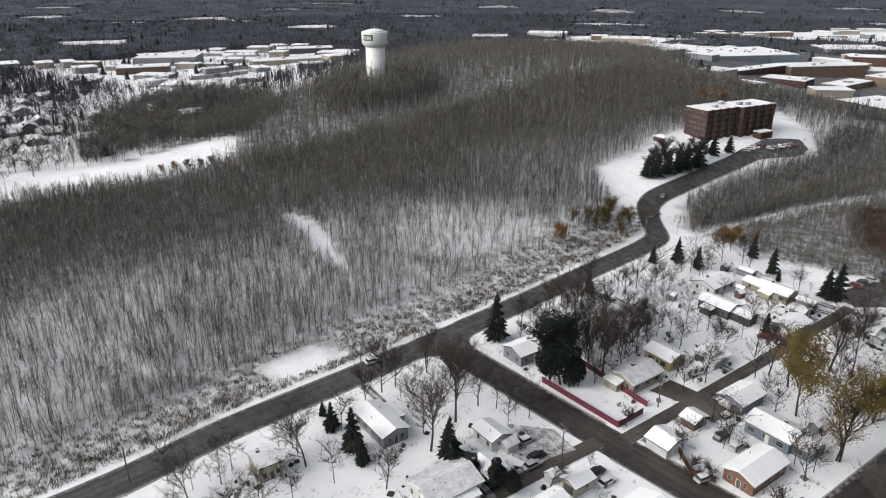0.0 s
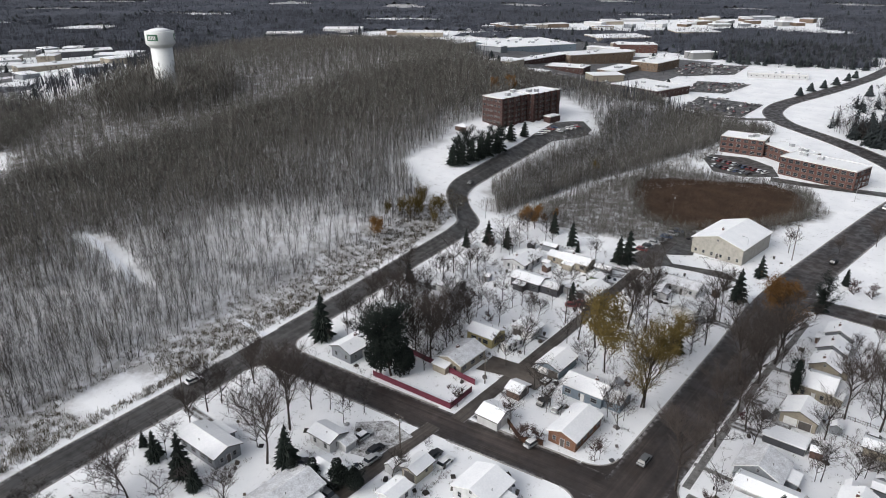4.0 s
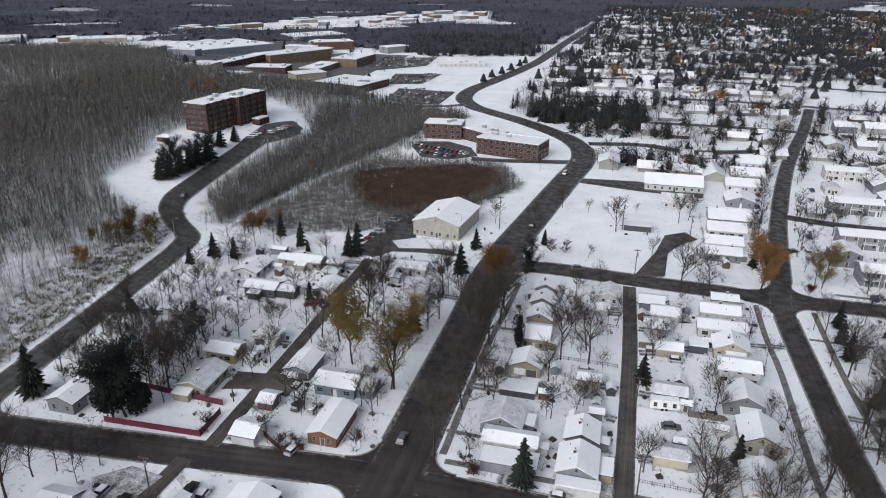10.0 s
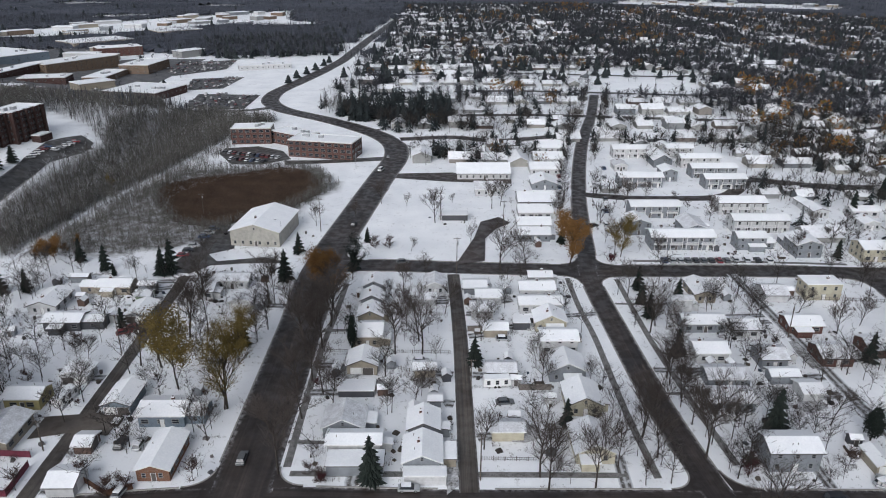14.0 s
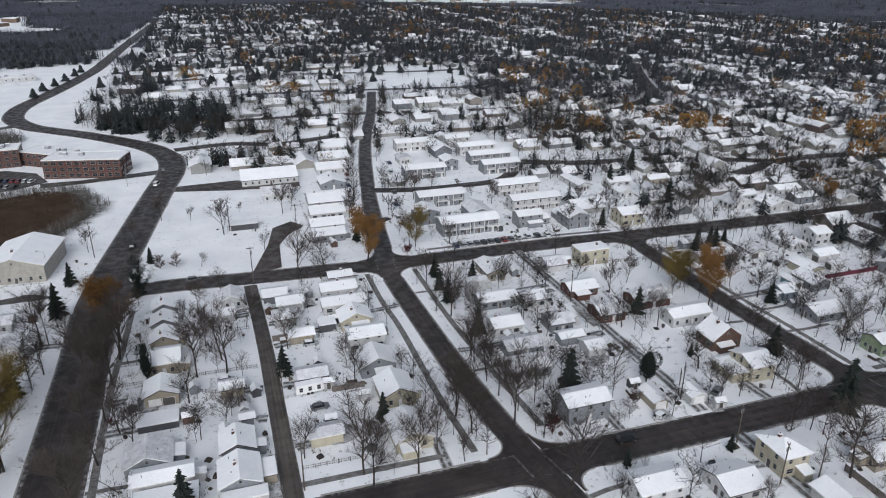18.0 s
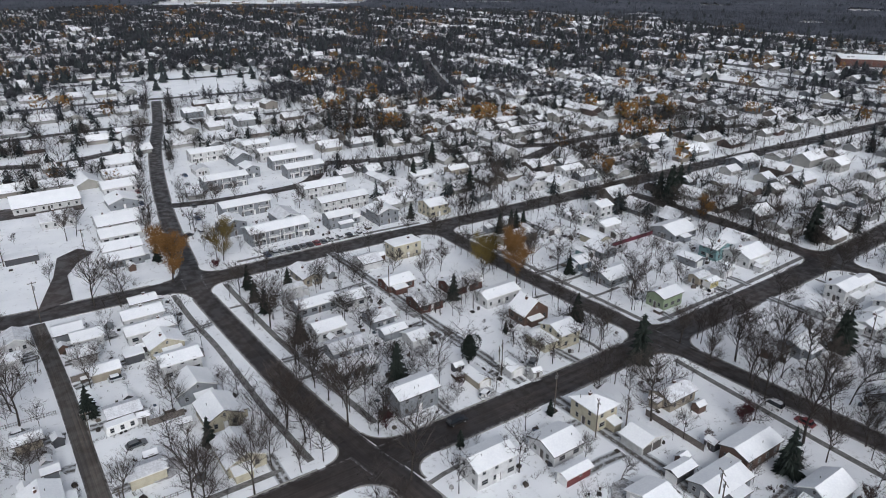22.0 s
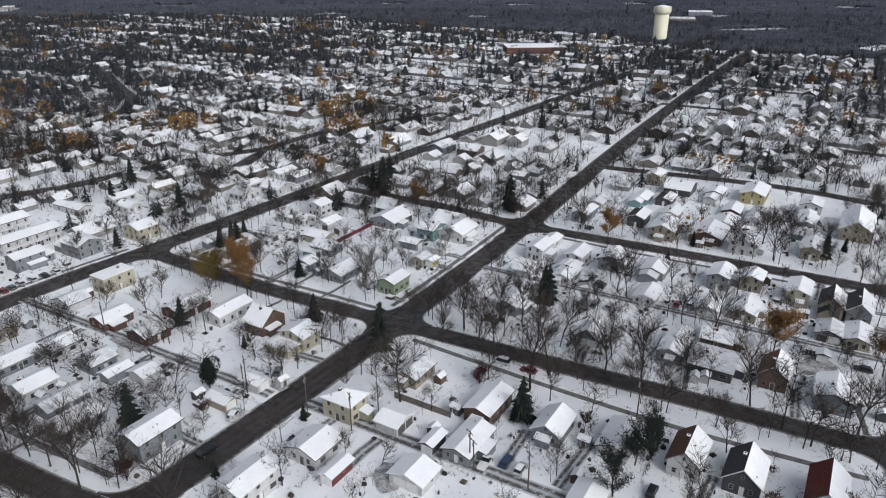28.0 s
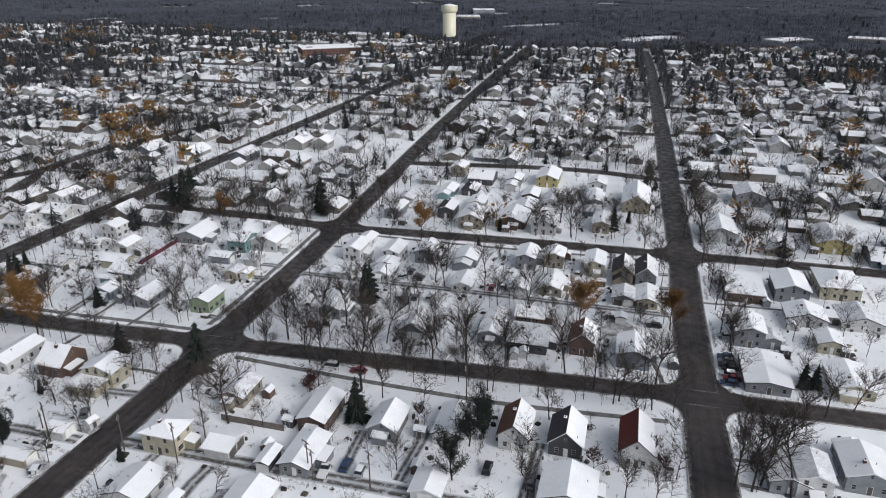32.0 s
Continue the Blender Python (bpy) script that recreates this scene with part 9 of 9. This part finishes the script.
r4 = random.Random(31)
house_rows = []
tree_rows, pine_rows, rust_rows = [], [], []
lots = np.array(far_block_rows())
free = (np.hypot(lots[:, 0], lots[:, 1]) > FAR_FROM) & np.array([town_edge(x, y) for x, y, _ in lots])
for ln, w, _, _ in ROADS.values():
    free &= near_line(lots[:, 0], lots[:, 1], ln[::4] + ln[-1:]) > w / 2 + 5
for zone in OPEN_PLACES:
    free &= ~inside(lots[:, 0], lots[:, 1], zone)
for hx, hy, hr in PLACED:
    free &= np.hypot(lots[:, 0] - hx, lots[:, 1] - hy) > hr + 7
for x, y, small in lots[free].tolist():
    if small:
        lx, ly, h = r4.uniform(6, 8), r4.uniform(6, 7.5), 2.4
    else:
        lx, ly, h = r4.uniform(10, 15.5), r4.uniform(8.5, 10.5), r4.choice((2.3, 2.4, 2.5, 2.6, 4.4))
    if math.hypot(x, y) < 288 and x > -60:
        if r4.random() < 0.92:
            house(x, y, lx, ly, h if h < 5 else 4.6, r4.choice(("x", "y")), r4.choice((WHITE_SIDING, WHITE_SIDING, GREY_SIDING, CREAM_SIDING, TAN_SIDING, BLUE_SIDING, BROWN_SIDING)), pitch=r4.uniform(0.3, 0.5))
    elif r4.random() < 0.96 - 0.2 * clumps(x, y) * (math.hypot(x, y) > 420):
        house_rows.append((x, y, float(hz(x, y)), r4.choice((0, 0, 1.5708)) + r4.gauss(0, 0.02), lx, ly, h, r4.randrange(4)))
    for _ in range(int((2 + 8 * clumps(x, y)) * ((0.75 if math.hypot(x, y) < 430 else 1.0 if math.hypot(x, y) < 650 else 1.6) + (0.3 if y > 0.8 * abs(x) else 0.0)) + r4.random() * 2)):
        tx, ty = x + r4.uniform(-12, 12), y + r4.uniform(-12, 12)
        u = r4.random()
        (pine_rows if u < 0.05 + 0.15 * clumps(x * 1.7 + 300, y * 1.7) else rust_rows if u > 1 - 0.08 * max(0.0, clumps(x * 0.8 - 500, y) - 0.35) else tree_rows).append((tx, ty, float(hz(tx, ty)), r4.uniform(0, 6.28), r4.uniform(9, 14), r4.uniform(6.5, 12.5), r4.randrange(3)))

big_roads = [ROADS[q][0][::4] + ROADS[q][0][-1:] for q in ("road_cross_north", "road_cross_middle", "road_cross_south", "road_avenue_1", "road_avenue_3", "road_main")]


# conifer groves and belts of trees round the main road's bend and beyond the hill
GROVE = [(-66, 466), (-40, 462), (9, 455), (12, 500), (5, 520), (-44, 530), (-64, 525)]
for k in range(170):
    x, y = r4.uniform(-70, 14), r4.uniform(452, 532)
    if inside(x, y, GROVE) and float(near_line(x, y, MAIN)) > 12:
        pine_rows.append((x, y, 0.0, r4.uniform(0, 6.28), r4.uniform(13, 19), r4.uniform(7, 17), r4.randrange(3)))
for k in range(520):
    i = r4.randrange(8, len(MAIN) - 2)
    f = r4.random()
    x, y = MAIN[i][0] * (1 - f) + MAIN[i + 1][0] * f + r4.uniform(14, 80), MAIN[i][1] * (1 - f) + MAIN[i + 1][1] * f + r4.uniform(-20, 20)
    if y < 430 or x < -85 and y > 470 or any(inside(x, y, q) for q in (*SHOP_LOTS, SNOWFIELD)) or float(near_line(x, y, MAIN)) < 13 or r4.random() > 0.25 + clumps(x, y) or any(math.hypot(x - p, y - q) < r + 5 for p, q, r in PLACED):
        continue
    (pine_rows if r4.random() < 0.3 else tree_rows).append((x, y, float(hz(x, y)), r4.uniform(0, 6.28), r4.uniform(10, 14), r4.uniform(7, 12), r4.randrange(3)))
for k in range(1600):
    x, y = r4.uniform(-760, -130), r4.uniform(480, 1000)
    if inside(x, y, SHOPS) and not any(inside(x, y, q) for q in (*SHOP_LOTS, SNOWFIELD)) and r4.random() < clumps(x, y) * 0.3 and float(near_line(x, y, MAIN)) > 14 and not any(math.hypot(x - p, y - q) < r + 6 for p, q, r in PLACED):
        (pine_rows if r4.random() < 0.3 else tree_rows).append((x, y, float(hz(x, y)), r4.uniform(0, 6.28), r4.uniform(10, 15), r4.uniform(7, 12), r4.randrange(3)))

for k in range(70):
    x, y = r4.uniform(108, 249), r4.uniform(535, 706)
    if inside(x, y, PARK):
        (pine_rows if r4.random() < 0.25 else tree_rows).append((x, y, 0.0, r4.uniform(0, 6.28), r4.uniform(9, 12), r4.uniform(6, 11), r4.randrange(3)))
# a dark belt of wood north of the car parks, a row of young spruces beside the road
for k in range(900):
    x, y = r4.uniform(-300, -100), r4.uniform(765, 985)
    if inside(x, y, BELT):
        (pine_rows if r4.random() < 0.22 else tree_rows).append((x, y, float(hz(x, y)), r4.uniform(0, 6.28), r4.uniform(10, 14), r4.uniform(8, 13), r4.randrange(3)))
for x, y in ((-128, 615), (-126, 643), (-121, 666), (-117, 691), (-113, 720), (-111, 743)):
    pine_rows.append((x, y, 0.0, r4.uniform(0, 6.28), 13, 7.5, r4.randrange(3)))

# broad autumn trees that stand out over the roofs
for x, y, h in ((361, 303, 13), (362, 315, 11), (413, 324, 10), (330, 261, 10), (305, 221, 11), (289, 363, 12), (298, 352, 11), (372, 215, 10), (272, 278, 9), (396, 326, 10), (457, 176, 9), (445, 273, 9), (552, 140, 11), (575, 73, 9), (660, 45, 9), (438, -42, 9), (355, -52, 10), (764, -42, 9), (485, 158, 10)):
    for _ in range(2):
        rust_rows.append((x + r4.uniform(-3, 3), y + r4.uniform(-3, 3), 0.0, r4.uniform(0, 6.28), h * 1.05, h, r4.randrange(3)))
for x, y, h in ((274, 359, 12), (286, 358, 11), (322, 271, 12), (332, 270, 12), (344, 265, 11), (357, 284, 9), (394, 300, 10), (220, 368, 12), (446, 470, 9), (371, 752, 9), (197, 708, 9), (358, 497, 10), (492, 431, 10), (537, 337, 11), (48, 563, 12), (64, 558, 11), (-17, 679, 10), (175, 922, 10), (138, 1064, 10), (-9, 649, 9)):
    for _ in range(2):
        rust_rows.append((x + r4.uniform(-3, 3), y + r4.uniform(-3, 3), 0.0, r4.uniform(0, 6.28), h * 1.1, h, r4.randrange(3)))

# trees along the far streets
for q in ("road_cross_north", "road_cross_middle", "road_cross_south", "road_avenue_1", "road_avenue_3", "road_avenue_4", "road_avenue_5", "road_crescent", "road_bend", "road_loop"):
    line, w, _, _ = ROADS[q]
    for (ax, ay), (bx, by) in zip(line, line[1:]):
        d = math.dist((ax, ay), (bx, by))
        if math.hypot(ax, ay) < 270 or math.hypot(ax, ay) > 1300 or d < 0.1:
            continue
        for s in (-1, 1):
            for _ in range(2 if math.hypot(ax, ay) > 540 else r4.randrange(2)):
                o = s * (w / 2 + r4.uniform(1.2, 6.5))
                x, y = ax - (by - ay) / d * o, ay + (bx - ax) / d * o
                (pine_rows if r4.random() < 0.08 else tree_rows).append((x, y, float(hz(x, y)), r4.uniform(0, 6.28), r4.uniform(8, 12), r4.uniform(7, 12), r4.randrange(3)))


def off_roads(rows, clear=5.7):
    rows = np.array(rows)
    ok = np.ones(len(rows), dtype=bool)
    for ln in big_roads:
        ok &= near_line(rows[:, 0], rows[:, 1], ln) > clear
    return rows[ok]


tree_rows, pine_rows, rust_rows = off_roads(tree_rows), off_roads(pine_rows), off_roads(rust_rows)
walls_v, walls_t, roofs_v, roofs_t = [], [], [], []
nw = nr = 0
for x, y, z, a, lx, ly, h, k in house_rows:
    (wv, wt), (rv, rt) = FAR_HOUSES[k]
    c, s = math.cos(a), math.sin(a)
    for src, vs in ((wv, walls_v), (rv, roofs_v)):
        px, py = src[:, 0] * lx, src[:, 1] * ly
        pz = np.where(src[:, 2] > 1, h + (src[:, 2] - 1) * ly * 0.45, src[:, 2] * h)
        vs.append(np.stack([px * c - py * s + x, px * s + py * c + y, pz + z], 1))
    walls_t.append(wt + nw)
    roofs_t.append(rt + nr)
    nw += len(wv)
    nr += len(rv)
tagged(joined("far_houses", np.concatenate(walls_v), np.concatenate(walls_t), FAR_WALL), "rows of small far houses with pale walls", "houses", kind="stuff")
tagged(joined("far_roofs", np.concatenate(roofs_v), np.concatenate(roofs_t), FAR_SNOW), "snow-covered roofs of far houses", "roofs", kind="stuff")

# trees between the suburb, the meadow and the yards behind the hill
sx_, sy_ = nrng.uniform(-900, -360, 12000), nrng.uniform(-200, 460, 12000)
ok = ~wooded(sx_, sy_) & ~inside(sx_, sy_, MEADOW) & (nrng.random(12000) < np.where(inside(sx_, sy_, INDUSTRY), 0.10, 0.55)) & (np.hypot(sx_, sy_) > 380)
for hx, hy, hr in PLACED:
    if hx < -300:
        ok &= np.hypot(sx_ - hx, sy_ - hy) > hr + 5
hs = np.array([(q[0], q[1]) for q in house_rows if q[0] < -300])
for hx, hy in hs:
    ok &= np.hypot(sx_ - hx, sy_ - hy) > 8
sx_, sy_ = sx_[ok], sy_[ok]
extra = np.stack([sx_, sy_, hz(sx_, sy_), nrng.uniform(0, 6.28, len(sx_)), nrng.uniform(8, 13, len(sx_)), nrng.uniform(7, 12, len(sx_)), nrng.integers(0, 3, len(sx_))], 1)
conif = nrng.random(len(sx_)) < 0.08
tree_rows = np.concatenate([tree_rows, extra[~conif]])
pine_rows = np.concatenate([pine_rows, extra[conif] * np.array([1, 1, 1, 1, 0.9, 0.9, 1])])

# sheds, shops and yards beyond the hill, with trees between them
SHED_WALL, SHED_ROOF = [], None
for mat in (FAR_WALL, GREY_SIDING, TAN_SIDING, BRICK_TAN, WHITE_SIDING, None):
    bm = bmesh.new()
    box(bm, -0.5, 0.5, -0.5, 0.5, 0.0 if mat is None else -0.2, 1.0)
    me = bpy.data.meshes.new("shed_part")
    bm.to_mesh(me)
    bm.free()
    me.materials.append(mat or SNOW)
    if mat is None:
        SHED_ROOF = me
    else:
        SHED_WALL.append(me)
for zone, count in ((SHOPS, 46), (INDUSTRY, 36), (CLEARINGS[2], 60), (CLEARINGS[3], 14)):
    zx, zy = [q[0] for q in zone], [q[1] for q in zone]
    for _ in range(count * 3):
        x, y = r4.uniform(min(zx), max(zx)), r4.uniform(min(zy), max(zy))
        if not inside(x, y, zone) or x > -270 and y < 800 and x < 0 or any(inside(x, y, q) for q in (*SHOP_LOTS, SNOWFIELD)) or any(math.hypot(x - a, y - b) < r + 12 for a, b, r in PLACED) or float(near_line(x, y, MAIN)) < 30:
            continue
        lx, ly, h, a = r4.uniform(12, 38), r4.uniform(10, 22), r4.uniform(3.5, 7), radians(r4.choice((0, 48, 55, 90)))
        if r4.random() < 0.35:
            for _ in range(5):
                tree_rows = np.concatenate([tree_rows, [(x + r4.uniform(-20, 20), y + r4.uniform(-20, 20), float(hz(x, y)), r4.uniform(0, 6), 9, r4.uniform(6, 11), r4.randrange(3))]])
            continue
        PLACED.append((x, y, lx / 2))
        ob = tagged(empty("far_shed", x, y, float(hz(x, y)), math.degrees(a)), r4.choice(("long flat-roofed shed under snow beyond the hill", "low shop building with a snowy flat roof", "pale industrial shed with snow on its roof")), "shed", "sheds and shops beyond the hill")
        put("wall", SHED_WALL[r4.randrange(5)], ob, Matrix.Diagonal((lx, ly, h, 1)))
        put("roof", SHED_ROOF, ob, Matrix.Translation((0, 0, h)) @ Matrix.Diagonal((lx + 0.6, ly + 0.6, 0.45, 1)))
def small_car(bm):
    prism(bm, [(-2.2, -0.9), (2.2, -0.9), (2.2, 0.9), (-2.2, 0.9)], 0.25, 0.95)
    lo = [bm.verts.new(q) for q in ((-1.7, -0.8, 0.95), (1.1, -0.8, 0.95), (1.1, 0.8, 0.95), (-1.7, 0.8, 0.95))]
    hi = [bm.verts.new(q) for q in ((-1.2, -0.65, 1.5), (0.5, -0.65, 1.5), (0.5, 0.65, 1.5), (-1.2, 0.65, 1.5))]
    bm.faces.new(hi)
    for i in range(4):
        bm.faces.new((lo[i], lo[(i + 1) % 4], hi[(i + 1) % 4], hi[i]))


far_cars = []
for x, y, lx, ly, a in ((-420, 622, 80, 40, 63), (-690, 240, 60, 40, 60), (-720, 330, 60, 30, 70), (-640, 210, 50, 30, 70), (-430, 830, 90, 50, 40)):
    c, s = math.cos(radians(a)), math.sin(radians(a))
    loop = [(x + u * c - v * s, y + u * s + v * c) for u, v in ((-lx / 2, -ly / 2), (lx / 2, -ly / 2), (lx / 2, ly / 2), (-lx / 2, ly / 2))]
    patch("lot", loop, LOT, "slushy grey asphalt yard beside sheds", "lot")
    for _ in range(int(lx * ly / 160)):
        u, v = r4.uniform(-lx / 2 + 3, lx / 2 - 3), round(r4.uniform(-ly / 2 + 3, ly / 2 - 3) / 8) * 8
        far_cars.append((x + u * c - v * s, y + u * s + v * c, 0.2, radians(a + 90), 1, 1, 0))

for zone in SHOP_LOTS:
    zx, zy = [q[0] for q in zone], [q[1] for q in zone]
    for x in np.arange(min(zx), max(zx), 3.2):
        for y in np.arange(min(zy), max(zy), 9.0):
            if inside(x, y, zone) and r4.random() < 0.42:
                far_cars.append((x + r4.uniform(-0.3, 0.3), y + r4.uniform(-0.5, 0.5), float(hz(x, y)) + 0.2, radians(90), 1, 1, 0))
tagged(scatter("far_cars", [template(small_car)], far_cars, FAR_CAR), "many small parked cars in far yards", "cars", kind="stuff")

# the unbroken far canopy: a ragged sheet of crowns with spikes and hollows
def canopy(lo_r, hi_r, cell):
    xs, ys = np.arange(-hi_r, hi_r, cell), np.arange(-hi_r * 0.35, hi_r, cell)
    CX, CY = np.meshgrid(xs, ys)
    CX = CX + nrng.uniform(-0.35, 0.35, CX.shape) * cell
    CY = CY + nrng.uniform(-0.35, 0.35, CY.shape) * cell
    R = np.hypot(CX, CY)
    in_wood = (R > lo_r) & (R < hi_r) & ~np.array([town_edge(a, b) for a, b in zip(CX.ravel(), CY.ravel())]).reshape(CX.shape)
    for z in (*OPEN_PLACES, *CLEARINGS):
        in_wood &= ~inside(CX, CY, z)
    for q in ("road_cross_north", "road_cross_middle", "road_cross_south", "road_main"):
        in_wood &= near_line(CX, CY, ROADS[q][0][::6]) > 8
    gaps = np.sin(CX * 0.011 + 2 * np.sin(CY * 0.004)) * np.sin(CY * 0.013 + 1.5 * np.sin(CX * 0.005))
    in_wood &= gaps < np.where(CX < 0, 0.78, 0.9)
    rim = in_wood.copy()
    for ax in (0, 1):
        for s in (-1, 1):
            rim &= np.roll(in_wood, s, ax)
    h = hz(CX, CY) + nrng.uniform(3.5, 6.0, CX.shape) * np.where(rim, 1.0, 0.1)
    nx2 = CX.shape[1]
    i = (np.arange(CX.shape[0] - 1)[:, None] * nx2 + np.arange(nx2 - 1)[None])
    ok = in_wood[:-1, :-1] & in_wood[1:, :-1] & in_wood[:-1, 1:] & in_wood[1:, 1:]
    i = i[ok]
    tris = np.concatenate([np.stack([i, i + 1, i + nx2 + 1], 1), np.stack([i, i + nx2 + 1, i + nx2], 1)])
    used, back_ = np.unique(tris, return_inverse=True)
    pts = np.stack([CX, CY, h], 2).reshape(-1, 3)[used]
    return pts, back_.reshape(-1, 3)


pv, pt = canopy(820, 1750, 9.0)
pv2, pt2 = canopy(1740, 3300, 15.0)
tagged(joined("far_canopy", np.concatenate([pv, pv2]), np.concatenate([pt, pt2 + len(pv)]), HAZED_CANOPY), "unbroken leafless canopy of the far woods, haze painted in blue-grey", "woodland", kind="stuff")

# woods that close the distance, thicker with distance
n = 60000
rad = np.concatenate([np.sqrt(nrng.uniform(450 ** 2, 1500 ** 2, 36000)), np.sqrt(nrng.uniform(1500 ** 2, 3600 ** 2, 24000))])
ang = nrng.uniform(radians(-35), radians(200), n)
wx, wy = rad * np.cos(ang), rad * np.sin(ang)
t_edge = np.array([town_edge(a, b) for a, b in zip(wx, wy)])
near_town = np.hypot(wx, wy) < 420
keep = ~t_edge & ~near_town & ~wooded(wx, wy) & (np.sin(wx * 0.011 + 2 * np.sin(wy * 0.004)) * np.sin(wy * 0.013 + 1.5 * np.sin(wx * 0.005)) < np.where(wx < 0, 0.78, 0.9))
for z in (*OPEN_PLACES, *CLEARINGS, *SHOP_LOTS):
    keep &= ~inside(wx, wy, z)
for q in ("road_cross_north", "road_cross_middle", "road_cross_south", "road_main"):
    keep &= near_line(wx, wy, ROADS[q][0][::4]) > 9
keep &= ~((wx > -150) & (wx < 80) & (wy < 770))
wx, wy, wr = wx[keep], wy[keep], rad[keep]
hgt = nrng.uniform(9, 14.5, len(wx))
wide = np.where(wr > 1500, 30.0, 15.0)
rows = np.stack([wx, wy, hz(wx, wy), nrng.uniform(0, 6.28, len(wx)), wide, hgt, nrng.integers(0, 3, len(wx))], 1)
is_pine = nrng.random(len(wx)) < 0.02
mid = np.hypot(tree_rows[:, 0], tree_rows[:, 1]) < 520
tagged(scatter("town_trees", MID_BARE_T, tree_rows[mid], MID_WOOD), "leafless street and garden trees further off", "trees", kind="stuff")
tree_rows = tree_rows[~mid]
tagged(scatter("far_bare_woods", WOOD_T, rows[~is_pine], HAZED_WOODLAND), "leafless distant woods with haze painted in blue-grey", "woodland", kind="stuff")
tagged(scatter("far_street_trees", FAR_BARE_T, tree_rows, HAZED_FAR_WOOD), "leafless trees between the far houses", "trees", kind="stuff")
near_p = np.hypot(pine_rows[:, 0], pine_rows[:, 1]) < 620
tagged(scatter("town_conifers", MID_PINE_T, pine_rows[near_p], HAZED_PINE), "dark spruces among the houses further off", "trees", kind="stuff")
pine_rows = pine_rows[~near_p]
rows[:, 4] = np.minimum(rows[:, 4], 15)
tagged(scatter("far_pine_woods", FAR_PINE_T, np.concatenate([rows[is_pine], pine_rows]), HAZED_PINE), "dark far conifers among houses and woods", "woodland", kind="stuff")
tagged(scatter("far_autumn_trees", FAR_LEAF_T, rust_rows, FAR_RUST), "far trees with rust-coloured leaves", "trees", kind="stuff")

# the pattern trees stand under the ground no more: they are taken away
for ob in PROTOTYPES:
    for o in (*ob.children_recursive, ob):
        bpy.data.objects.remove(o)
